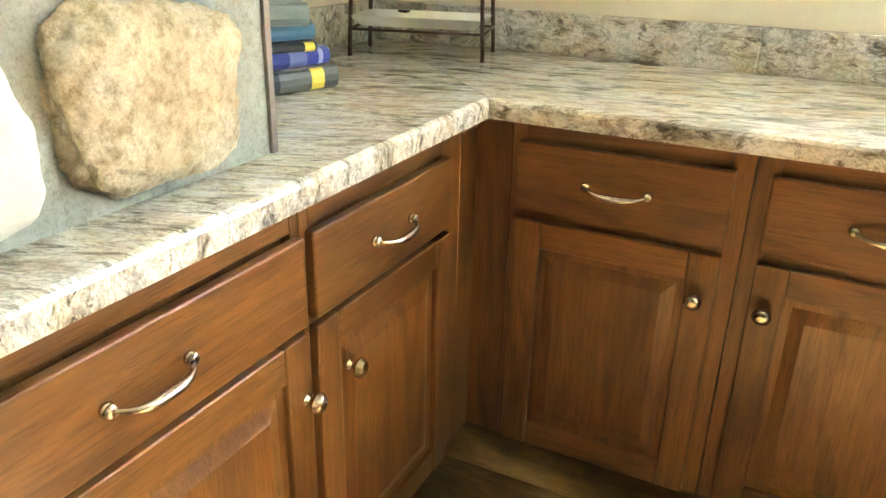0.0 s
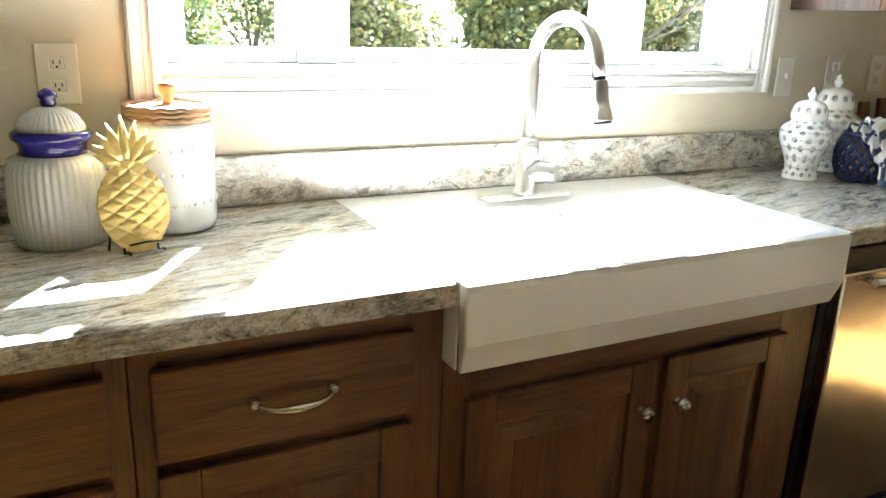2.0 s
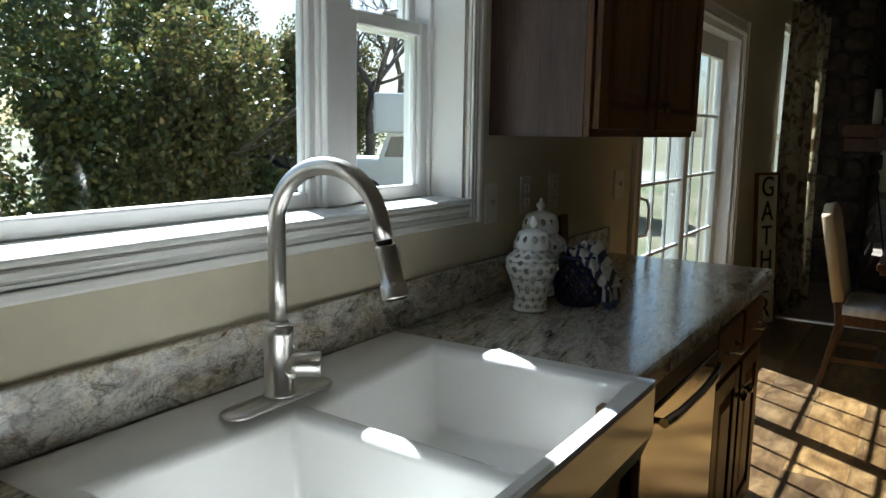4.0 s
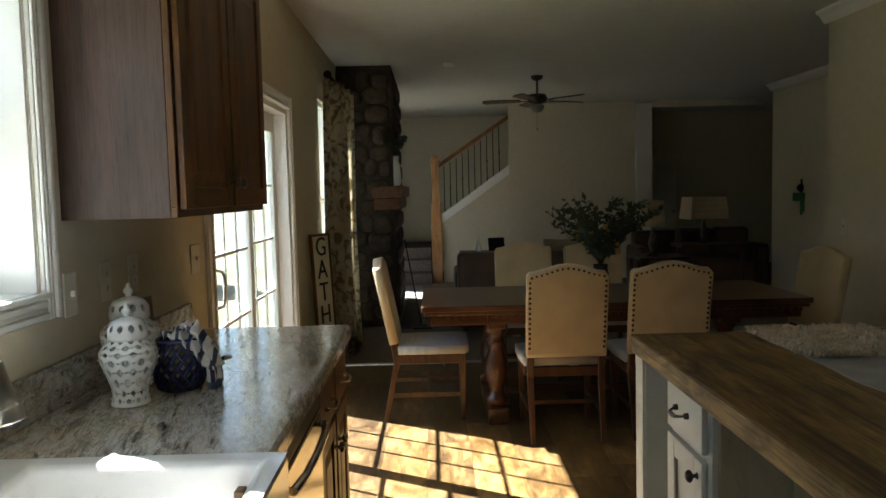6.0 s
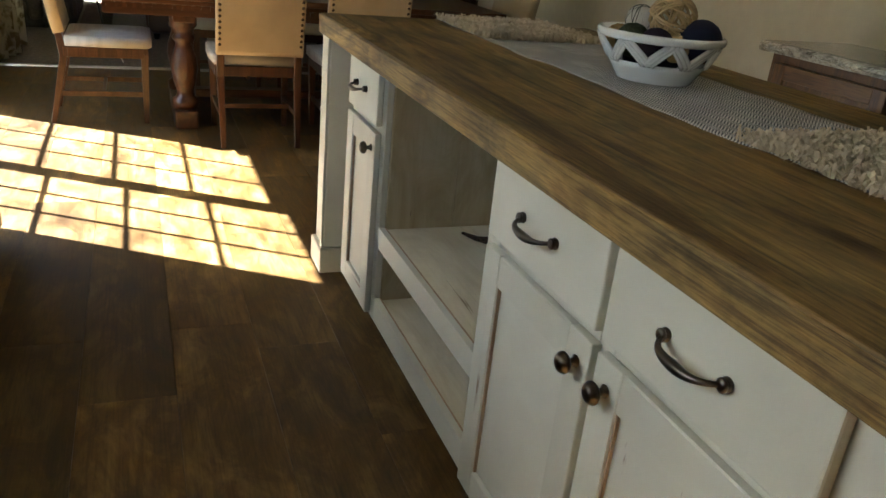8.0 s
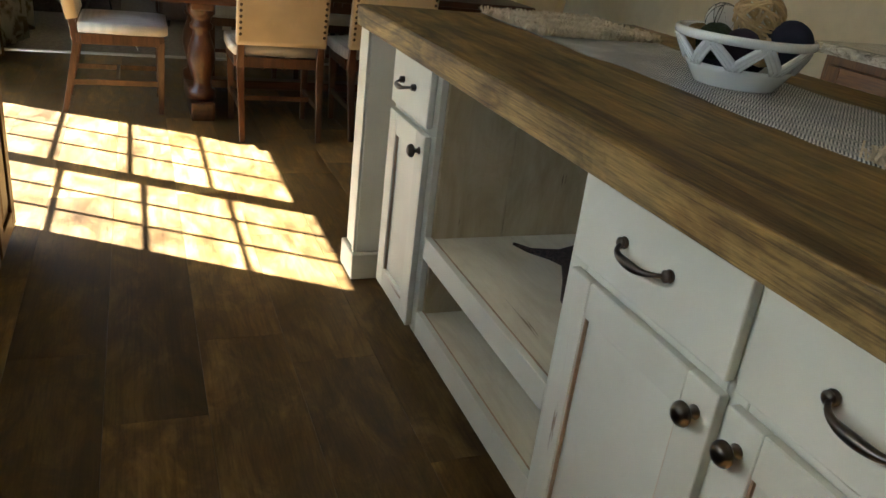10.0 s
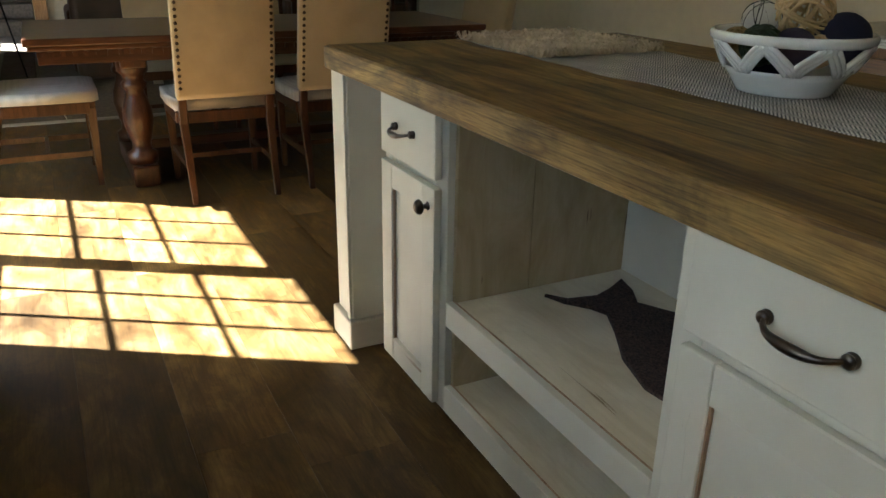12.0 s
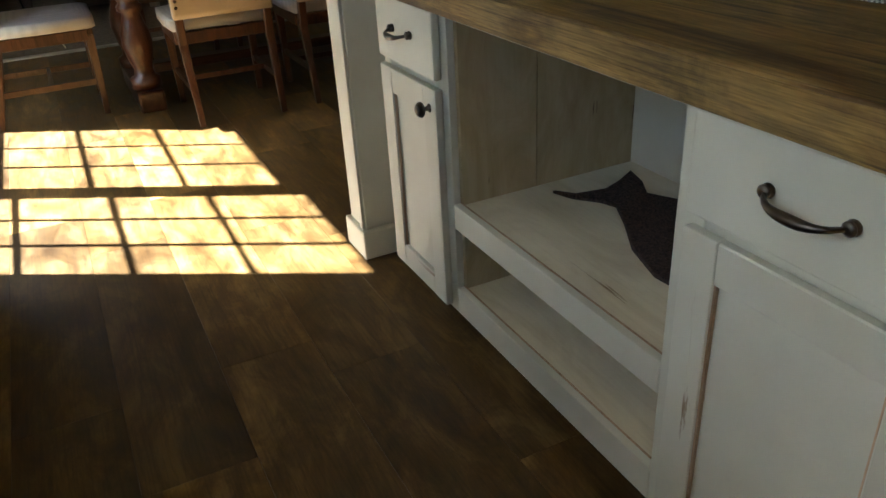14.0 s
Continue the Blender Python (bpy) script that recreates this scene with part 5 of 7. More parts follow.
def cloth_sheet(fn, nu, nv, thick):
    bm = bmesh.new()
    g = [[bm.verts.new(fn(i / nu, j / nv)) for i in range(nu + 1)] for j in range(nv + 1)]
    for j in range(nv):
        for i in range(nu):
            bm.faces.new((g[j][i], g[j][i + 1], g[j + 1][i + 1], g[j + 1][i])).smooth = True
    bmesh.ops.recalc_face_normals(bm, faces=bm.faces)
    bmesh.ops.solidify(bm, geom=bm.faces[:], thickness=thick)
    return bm


def towel_fn(u, v):
    x, y = 3.055 + u * 0.15, 0.400 - v * 0.135
    d = math.hypot(x - NC[0], y - NC[1])
    fold = 0.006 * math.sin(v * 22 + u * 4) + 0.004 * math.sin(u * 15)
    return (x, y + 0.01 * math.sin(u * 11), max(1.076 - max(0.0, d - 0.052) * 1.55 + fold, 0.985))


towel = thing("dish_towel", (3.13, 0.32, 0.914), "white and navy striped towel with tied ends draped over the jar", "towel")
TOWELC = stripe_cloth("striped_towel", (0.66, 0.64, 0.60), (0.03, 0.04, 0.08), 10.5, "Y")
part("cloth", cloth_sheet(towel_fn, 48, 44, 0.009), TOWELC, towel)
part("fold", cloth_sheet(lambda u, v: (3.065 + 0.115 * u + 0.006 * math.sin(9 * v), 0.372 - 0.085 * v, towel_fn(0.1 + 0.75 * u, 0.2 + 0.6 * v)[2] + 0.016 + 0.007 * math.sin(math.pi * v)), 40, 30, 0.008), TOWELC, towel)
BLUEFR = plain("blue_grey_fringe", (0.12, 0.16, 0.26), 0.95, vary=0.3, grain=400, relief=0.8)
for tx, ty, lean in ((3.074, 0.284, 0.012), (3.112, 0.276, -0.004), (3.150, 0.290, 0.018)):
    tie = part("tied_end", tube([(tx, ty + 0.012, 1.010), (tx + lean * 0.4, ty, 0.985), (tx + lean * 0.7, ty - 0.003, 0.955), (tx + lean, ty - 0.002, 0.940)], lambda q: 0.009 + 0.006 * q, 12), TOWELC, towel)
    part("fringe", tube([(tx + lean, ty - 0.002, 0.941), (tx + lean * 1.2, ty - 0.003, 0.928), (tx + lean * 1.3, ty - 0.004, 0.917)], lambda q: 0.015 - 0.003 * q, 12), BLUEFR, tie, "blue grey fringe")

# wooden knife block like stands behind the jars
for x, h, w in ((3.43, 0.20, 0.05), (3.53, 0.21, 0.06)):
    single("wooden_tray", moved(box(-w / 2, w / 2, -0.008, 0.008, 0, h, 0.004, 2), Matrix.Translation((x, 0.606, 0.9148)) @ Matrix.Rotation(radians(-4), 4, "X")), CAB["z"], (x, 0.606, 0.914), "dark wooden board leaning on the backsplash", "board", "leaning boards")


# ---- wall plates ----
PLATE = plain("ivory_plate", (0.70, 0.67, 0.58), 0.35, vary=0.02)


def wall_plate(x, z, w, h, kind, label):
    t = thing("wall_plate", (x, WN, z), label, "wall plate", "outlets and switches")
    part("cover", box(x - w / 2, x + w / 2, WN - 0.006, WN - 0.0005, z - h / 2, z + h / 2, 0.003, 2), PLATE, t)
    if kind == "outlet":
        for dz in (-0.022, 0.022):
            o = part("socket", box(x - 0.014, x + 0.014, WN - 0.008, WN - 0.006, z + dz - 0.014, z + dz + 0.014, 0.004, 2), PLATE, t)
            for dx in (-0.006, 0.006):
                part("slot", box(x + dx - 0.001, x + dx + 0.001, WN - 0.0086, WN - 0.008, z + dz - 0.002, z + dz + 0.006), BLACK, o)
            part("slot", box(x - 0.002, x + 0.002, WN - 0.0086, WN - 0.008, z + dz - 0.009, z + dz - 0.005), BLACK, o)
    else:
        part("toggle", box(x - 0.005, x + 0.005, WN - 0.018, WN - 0.006, z - 0.006, z + 0.010, 0.002), PLATE, t)


wall_plate(1.0, 1.205, 0.078, 0.12, "outlet", "ivory outlet plate above the canisters")
wall_plate(0.10, 1.205, 0.075, 0.12, "switch", "ivory switch plate above the counter")
wall_plate(3.055, 1.195, 0.072, 0.12, "switch", "ivory switch plate beside the window")
wall_plate(3.285, 1.205, 0.078, 0.12, "outlet", "ivory outlet plate behind the jars")
wall_plate(3.50, 1.205, 0.078, 0.12, "outlet", "ivory outlet plate under the wall cabinet")
wall_plate(4.16, 1.197, 0.115, 0.12, "switch", "ivory switch plate near the patio door")

# ---- island: runner, bowl, mat ----
def herring(name):
    m, t, b = mat(name, 0.9)
    mp = coords(t, (1, 1, 1), False)
    br = t.nodes.new("ShaderNodeTexWave")
    br.wave_type = "BANDS"
    br.bands_direction = "DIAGONAL"
    br.inputs["Scale"].default_value = 70.0
    sep = t.nodes.new("ShaderNodeSeparateXYZ")
    t.links.new(mp.outputs[0], sep.inputs[0])
    pp = t.nodes.new("ShaderNodeMath")
    pp.operation = "PINGPONG"
    pp.inputs[1].default_value = 0.020
    t.links.new(sep.outputs["Y"], pp.inputs[0])
    com = t.nodes.new("ShaderNodeCombineXYZ")
    t.links.new(sep.outputs["X"], com.inputs["X"])
    t.links.new(pp.outputs[0], com.inputs["Y"])
    t.links.new(com.outputs[0], br.inputs["Vector"])
    big = nd(t, "ShaderNodeTexVoronoi", Scale=12.0)
    t.links.new(mp.outputs[0], big.inputs["Vector"])
    r = ramp(t, [(0.36, (0.09, 0.09, 0.095)), (0.56, (0.74, 0.71, 0.64))], br.outputs["Fac"])
    r2 = ramp(t, [(0.1, (0.95, 0.95, 0.95)), (0.6, (0.72, 0.72, 0.72))], big.outputs["Distance"])
    t.links.new(mix(t, "MULTIPLY", r.outputs[0], r2.outputs[0], 1.0), b.inputs["Base Color"])
    bump(t, b, br.outputs["Fac"], 0.5, 0.002)
    return m


runner = thing("table_runner", (2.6, -1.655, 0.914), "grey herringbone table runner with shaggy cream fringe ends", "runner")


def runner_fn(u, v):
    x = 1.66 + u * 2.04
    y = -1.885 + v * 0.41
    return (x, y + 0.006 * math.sin(x * 9), 0.9165 + 0.0015 * math.sin(x * 23 + y * 9) + (0.004 * max(0, math.sin(x * 7 + 1)) if v > 0.97 else 0))


part("cloth", cloth_sheet(runner_fn, 120, 24, 0.002), herring("herringbone"), runner)
SHAG = plain("cream_shag", (0.62, 0.51, 0.355), 0.95, vary=0.2, grain=300)
for k, (xa, xb) in enumerate(((1.64, 2.09), (3.27, 3.735))):
    rg = random.Random(11 + k)
    tufts = []
    vs, fs = [], []
    for i in range(5200):
        row = rg.randrange(9)
        if k == 0:
            x = xa + 0.06 + row * (xb - xa - 0.06) / 8 + rg.gauss(0, 0.010)
        else:
            x = xa + row * (xb - xa - 0.06) / 8 + rg.gauss(0, 0.010)
        yv = rg.uniform(-1.888, -1.472)
        # the fringe ends in a point towards the sink side
        a = rg.uniform(0, 6.28)
        L = rg.uniform(0.016, 0.036)
        h = rg.uniform(0.006, 0.026)
        d = Vector((math.cos(a), math.sin(a), 0))
        sdv = Vector((-d.y, d.x, 0)) * rg.uniform(0.0018, 0.0040)
        base = Vector((x, yv, 0.9185))
        p = [base - sdv, base + sdv, base + d * L * 0.5 + sdv + Vector((0, 0, h)), base + d * L * 0.5 - sdv + Vector((0, 0, h)), base + d * L + Vector((0, 0, h * rg.uniform(0.1, 0.9)))]
        o = len(vs)
        vs += [tuple(q) for q in p]
        fs += [(o, o + 1, o + 2, o + 3), (o + 3, o + 2, o + 4)]
    me = bpy.data.meshes.new("fringe")
    me.from_pydata([tuple(Vector(q) - ORG[runner]) for q in vs], [], fs)
    me.materials.append(SHAG)
    fr = new("fringe", me)
    fr.parent = runner
    fr["label"] = "shaggy cream cotton fringe"
    ORG[fr] = ORG[runner]

BC = (2.668, -1.680, 0.920)
bowl = thing("ceramic_bowl", BC, "white ceramic bowl with pierced triangle band, full of decorative balls", "bowl")


def revolve_part(profile, n=72):
    return moved(lathe(profile, n, (0, 0, 0), False), Matrix.Translation(BC))


part("base", join(revolve_part([(0.02, 0.012), (0.095, 0.012), (0.12, 0.040), (0.132, 0.052), (0.139, 0.052), (0.128, 0.036), (0.106, 0.004), (0.104, 0.0), (0.02, 0.0)])), PORC, bowl)
part("rim", join(revolve_part([(0.163, 0.106), (0.172, 0.106), (0.177, 0.112), (0.177, 0.124), (0.172, 0.128), (0.166, 0.126), (0.163, 0.118), (0.163, 0.106)])), PORC, bowl)
NB = 8
for k in range(NB):
    for lean in (1, -1):
        ridges = []
        for off, rr in ((-0.0125, 0.0066), (0.0, 0.0072), (0.0125, 0.0066)):
            pts = []
            for i in range(6):
                v = i / 5
                r = 0.136 + v * 0.034
                a = 2 * math.pi * (k + lean * v * 0.5) / NB + off / r
                pts.append((BC[0] + r * math.cos(a), BC[1] + r * math.sin(a), BC[2] + 0.050 + v * 0.058))
            ridges.append(tube(pts, rr, 8))
        part("strut", join(*ridges), PORC, bowl)


def wound_ball(c, r, strand, n, seed):
    """A ball of wound strands: many great circles."""
    rg = random.Random(seed)
    out = []
    for k in range(n):
        ax = Vector((rg.gauss(0, 1), rg.gauss(0, 1), rg.gauss(0, 1))).normalized()
        u = ax.orthogonal().normalized()
        w = ax.cross(u)
        off = rg.uniform(-0.25, 0.25) * r
        rr = math.sqrt(r * r - off * off) * rg.uniform(0.93, 1.0)
        out.append(tube([Vector(c) + ax * off + (u * math.cos(2 * math.pi * i / 22) + w * math.sin(2 * math.pi * i / 22)) * rr for i in range(22)], strand, 5, True))
    return join(*out)


TWIG = plain("pale_rattan", (0.50, 0.34, 0.16), 0.6, vary=0.2)
MOSS = plain("moss_twine", (0.05, 0.065, 0.02), 0.9, vary=0.4)
NAVYC = plain("navy_felt", (0.012, 0.012, 0.030), 0.9, vary=0.2, grain=200, relief=0.5)
STRAW = plain("straw_twine", (0.30, 0.19, 0.07), 0.9, vary=0.3)
IVORY = plain("ivory_ball", (0.58, 0.53, 0.45), 0.7, vary=0.1)


def ball(c, r, m):
    bm = bmesh.new()
    bmesh.ops.create_icosphere(bm, subdivisions=3, radius=r)
    for v in bm.verts:
        v.co *= 1 + 0.02 * noise.noise(v.co * 120)
    for f in bm.faces:
        f.smooth = True
    return moved(bm, Matrix.Translation(c))


cx, cy, cz = BC
# right in the picture is -x +... : along (-0.55, -0.83)
rt = Vector((-0.57, -0.82, 0))
aw = Vector((0.82, -0.57, 0))


def bp(r, a, z):
    p = Vector((cx, cy, cz)) + rt * r + aw * a
    return (p.x, p.y, cz + z)


rb = thing("rattan_ball", bp(0.022, 0.03, 0.085), "large pale rattan ball in the bowl", "decorative ball", "balls in the bowl")
for k in range(26):
    part("strand", wound_ball(bp(0.022, 0.02, 0.168), 0.066, 0.0036, 1, 100 + k), TWIG, rb)
ib = thing("wire_wrapped_ball", bp(-0.062, 0.045, 0.10), "ivory ball wrapped in black wire", "decorative ball", "balls in the bowl")
part("core", ball(bp(-0.062, 0.04, 0.150), 0.044, IVORY), IVORY, ib)
part("wire", wound_ball(bp(-0.062, 0.04, 0.150), 0.0455, 0.0009, 12, 8), BLACK, ib)
single("moss_ball", join(wound_ball(bp(-0.075, -0.045, 0.105), 0.045, 0.003, 30, 4), ball(bp(-0.075, -0.045, 0.105), 0.038, MOSS)), MOSS, bp(-0.075, -0.045, 0.06), "dark green twine ball", "decorative ball", "balls in the bowl")
single("straw_ball", join(wound_ball(bp(-0.115, 0.01, 0.100), 0.038, 0.0025, 24, 5), ball(bp(-0.115, 0.01, 0.10), 0.033, STRAW)), STRAW, bp(-0.115, 0.01, 0.062), "straw coloured twine ball", "decorative ball", "balls in the bowl")
single("plum_ball", ball(bp(-0.012, -0.065, 0.098), 0.049, NAVYC), plain("plum_twine", (0.025, 0.015, 0.03), 0.8, vary=0.4, grain=260, relief=1.0), bp(-0.012, -0.065, 0.05), "dark plum wound ball", "decorative ball", "balls in the bowl")
single("cream_ball", join(wound_ball(bp(0.045, -0.045, 0.095), 0.036, 0.0032, 24, 7), ball(bp(0.045, -0.045, 0.095), 0.030, BLACK)), TWIG, bp(0.045, -0.045, 0.06), "small cream openwork ball", "decorative ball", "balls in the bowl")
single("navy_ball", ball(bp(0.105, -0.01, 0.118), 0.060, NAVYC), NAVYC, bp(0.105, -0.01, 0.06), "large dark navy felt ball", "decorative ball", "balls in the bowl")
single("filler_ball", ball(bp(0.03, 0.06, 0.07), 0.05, NAVYC), NAVYC, bp(0.03, 0.06, 0.02), "dark ball deep in the bowl", "decorative ball", "balls in the bowl")
single("filler_ball", ball(bp(-0.05, 0.0, 0.06), 0.045, NAVYC), NAVYC, bp(-0.05, 0.0, 0.02), "dark ball deep in the bowl", "decorative ball", "balls in the bowl")

# bowl and balls brought to their true size
for ob in [bowl] + [o for o in scene.objects if o.parent is None and o.name.split(".")[0].endswith("_ball")]:
    ob.location = Vector(BC) + (ob.location - Vector(BC)) * 0.885
    ob.scale = (0.885, 0.885, 0.93 if ob is bowl else 0.885)

# fish shaped woven mat on the middle shelf
ROPE = plain("brown_rope", (0.062, 0.036, 0.025), 0.95, vary=0.85, grain=3000, relief=1.0)
outline = [(2.905, -1.325), (2.86, -1.36), (2.845, -1.435), (2.865, -1.49), (2.90, -1.555), (2.83, -1.535), (2.77, -1.50), (2.68, -1.55), (2.56, -1.59), (2.40, -1.60), (2.27, -1.56), (2.24, -1.45), (2.27, -1.34), (2.36, -1.275), (2.47, -1.265), (2.58, -1.30), (2.68, -1.36), (2.76, -1.40), (2.80, -1.385), (2.85, -1.345)]
bm = extrude_profile([(px + 0.06, py - 0.012) for px, py in outline], "z", 0.3945, 0.4045)
bmesh.ops.bevel(bm, geom=[e for e in bm.edges if abs(e.verts[0].co.z - e.verts[1].co.z) < 1e-5 and e.verts[0].co.z > 0.4], offset=0.003, segments=2, profile=0.5, affect="EDGES")
single("fish_mat", bm, ROPE, (2.61, -1.44, 0.394), "dark brown woven rope mat shaped like a fish", "mat")

# ---- far counter on the south wall ----
fc = thing("far_countertop", (2.3, -3.2, 0.87), "streaked stone laminate countertop on the far wall", "countertop")
prof = [(-2.952, 0.872), (-2.948, 0.888), (-2.950, 0.902), (-2.958, 0.912), (-2.975, 0.914), (WS + 0.001, 0.914), (WS + 0.001, 0.872)]
bm = extrude_profile(prof, "x", 0.6, 3.73)
for v in bm.verts:
    if v.co.x > 3 and v.co.y > -2.99:
        v.co.x -= 0.03
part("top", bm, GRANITE["x"], fc)
for x0, x1 in ((3.02, 3.67), (2.56, 3.019), (1.96, 2.559)):
    b = thing("base_cabinet", ((x0 + x1) / 2, -3.2, 0), "dark oak base cabinet on the far wall", "cabinet", "far wall cabinets")
    part("body", box(x0, x1, WS + 0.001, -3.01, 0.08, 0.871, 0.001), CAB["z"], b)
    if x0 != 2.56:
        d = panel_front(x1 - x0 - 0.08, 0.70, True, CAB["z"], CAB["x"], b, facing("isl", x1 - 0.04, -2.989, 0.13))
        add_knob(d, facing("isl", x0 + 0.075, -2.989, 0.74), BRASS)
    else:
        # Thin dark plate on the solid front paints the wine rack's shaded depth.
        part("rack_back", box(x0 + 0.05, x1 - 0.05, -3.009, -3.006, 0.15, 0.84), DARKIN, b)
        for s in (1, -1):
            part("wine_slat", moved(box(-0.30, 0.30, -0.008, 0.008, -0.006, 0.006), Matrix.Translation((2.79, -2.997, 0.62)) @ Matrix.Rotation(radians(50 * s), 4, "Y")), CAB["x"], b)
fu = thing("wall_cabinet", (2.9, -3.35, 1.36), "dark oak wall cabinet on the far wall", "cabinet")
part("body", box(2.2, 3.72, WS + 0.001, -3.20, 1.36, 2.26, 0.002), CAB["z"], fu)
d = panel_front(0.44, 0.86, True, CAB["z"], CAB["x"], fu, facing("isl", 3.70, -3.179, 1.38))
d = panel_front(0.44, 0.86, True, CAB["z"], CAB["x"], fu, facing("isl", 3.24, -3.179, 1.38))
single("folded_towel", cloth_sheet(lambda u, v: (3.0 + 0.14 * u, -3.05 - 0.10 * v, 0.9165 + 0.11 * math.sin(math.pi * min(1, v * 1.1)) * (0.7 + 0.3 * math.sin(3 * u)) + 0.004 * math.sin(20 * u)), 24, 24, 0.006), stripe_cloth("white_stripe_towel", (0.60, 0.58, 0.55), (0.04, 0.05, 0.09), 8.0, "X"), (3.07, -3.1, 0.914), "white and navy towel bundled on the far counter", "towel")
single("navy_crock", lathe([(0.055, 0), (0.07, 0.01), (0.075, 0.08), (0.06, 0.12), (0.055, 0.125)], 28, (2.96, -3.17, 0.9148)), NAVY, (2.96, -3.17, 0.914), "dark navy round crock on the far counter", "crock")
sb2 = thing("soap_bottle", (2.78, -3.10, 0.914), "white pump bottle with a wooden top", "bottle")
part("bottle", lathe([(0.035, 0), (0.038, 0.01), (0.038, 0.13), (0.02, 0.15), (0.014, 0.155)], 24, (2.78, -3.10, 0.9148)), HOBNAIL, sb2)
part("cap", lathe([(0.016, 0.155), (0.016, 0.19), (0.004, 0.195)], 16, (2.78, -3.10, 0.9148)), OAK, sb2, "wooden cap")
sw = thing("wall_switch", (6.83, WS, 1.11), "ivory light switch on the cream wall", "wall plate")
part("cover", box(6.79, 6.87, WS + 0.0005, WS + 0.007, 1.05, 1.17, 0.003, 2), PLATE, sw)
part("toggle", box(6.825, 6.835, WS + 0.007, WS + 0.02, 1.105, 1.12, 0.002), PLATE, sw)


# ---- dining chairs ----
LINEN = weave("linen", (0.55, 0.42, 0.235), 500)
SEATC = weave("seat_cloth", (0.55, 0.52, 0.45), 500)
NAIL = plain("nailhead", (0.07, 0.05, 0.035), 0.35, 1.0, vary=0.3)


def cushion(outline, y0, y1, puff, n=10):
    """A padded slab: outline in x, z; thickness along y, bulging by puff."""
    bm = bmesh.new()
    cx0 = sum(p[0] for p in outline) / len(outline)
    cz0 = sum(p[1] for p in outline) / len(outline)
    rings = []
    for s in (0.0, 0.3, 0.6, 0.82, 0.94, 1.0):
        rings.append(s)
    def layer(y, sign):
        loops = []
        for s in reversed(rings[1:]):
            loops.append([bm.verts.new((cx0 + (p[0] - cx0) * s, y + sign * puff * (1 - s ** 3), cz0 + (p[1] - cz0) * s)) for p in outline])
        mid = bm.verts.new((cx0, y + sign * puff, cz0))
        m = len(outline)
        for a, b in zip(loops, loops[1:]):
            for k in range(m):
                bm.faces.new((a[k], a[(k + 1) % m], b[(k + 1) % m], b[k])).smooth = True
        for k in range(m):
            bm.faces.new((loops[-1][k], loops[-1][(k + 1) % m], mid)).smooth = True
        return loops[0]
    a = layer(y0, -1)
    b = layer(y1, 1)
    m = len(outline)
    for k in range(m):
        bm.faces.new((a[k], a[(k + 1) % m], b[(k + 1) % m], b[k])).smooth = True
    bmesh.ops.recalc_face_normals(bm, faces=bm.faces)
    return bm


def camel(half, z0, z1, rise):
    """Outline with square shoulders and an arched top."""
    pts = [(-half, z0), (half, z0), (half, z1 - 0.02), (half - 0.015, z1)]
    for k in range(9):
        u = 1 - 2 * (k + 0.5) / 9
        pts.append(((half - 0.03) * u, z1 + rise * (0.5 + 0.5 * math.cos(math.pi * u)) ** 0.8))
    pts += [(-half + 0.015, z1), (-half, z1 - 0.02)]
    return pts


def leg(p0, p1, w0, w1, m=None):
    bm = bmesh.new()
    a = [bm.verts.new((p0[0] + sx * w0, p0[1] + sy * w0, p0[2])) for sx, sy in ((-1, -1), (1, -1), (1, 1), (-1, 1))]
    b = [bm.verts.new((p1[0] + sx * w1, p1[1] + sy * w1, p1[2])) for sx, sy in ((-1, -1), (1, -1), (1, 1), (-1, 1))]
    for k in range(4):
        bm.faces.new((a[k], a[(k + 1) % 4], b[(k + 1) % 4], b[k]))
    bm.faces.new(a[::-1])
    bm.faces.new(b)
    bmesh.ops.recalc_face_normals(bm, faces=bm.faces)
    bmesh.ops.bevel(bm, geom=bm.edges[:], offset=0.003, segments=1, affect="EDGES")
    return bm


chair = thing("dining_chair", (0, 0, 0), "upholstered linen dining chair with nailhead trim and brown wood legs", "chair", "chairs round the table")
# local: the sitter faces +y, the back's rear face looks to -y
part("seat", moved(cushion([(-0.235, -0.20), (0.235, -0.20), (0.25, 0.0), (0.245, 0.22), (0.20, 0.245), (-0.20, 0.245), (-0.245, 0.22), (-0.25, 0.0)], 0.0, 0.05, 0.022), Matrix.Translation((0, 0, 0.435)) @ Matrix(((1, 0, 0, 0), (0, 0, 1, 0), (0, 1, 0, 0), (0, 0, 0, 1)))), SEATC, chair, "off-white padded seat")
lean = Matrix.Translation((0, -0.225, 0.50)) @ Matrix.Rotation(radians(11), 4, "X")
bk = part("backrest", moved(cushion(camel(0.228, 0.0, 0.495, 0.045), -0.028, 0.028, 0.012), lean), LINEN, chair, "tan linen padded back")
outl = camel(0.212, 0.03, 0.48, 0.045)
nails = []
perim = [Vector((x, 0, z)) for x, z in outl]
path = perim[1:] + perim[:1]
acc, step = 0.0, 0.030
for a, b in zip(path, path[1:]):
    L = (b - a).length
    d = step - acc
    while d < L:
        p = a + (b - a) * (d / L)
        nb = bmesh.new()
        bmesh.ops.create_uvsphere(nb, u_segments=7, v_segments=5, radius=0.0085)
        for v in nb.verts:
            v.co.y *= 0.55
        nails.append(moved(nb, lean @ Matrix.Translation((p.x, -0.031, p.z))))
        d += step
    acc = (acc + L) % step
for nb in nails:
    part("nailhead", nb, NAIL, bk)
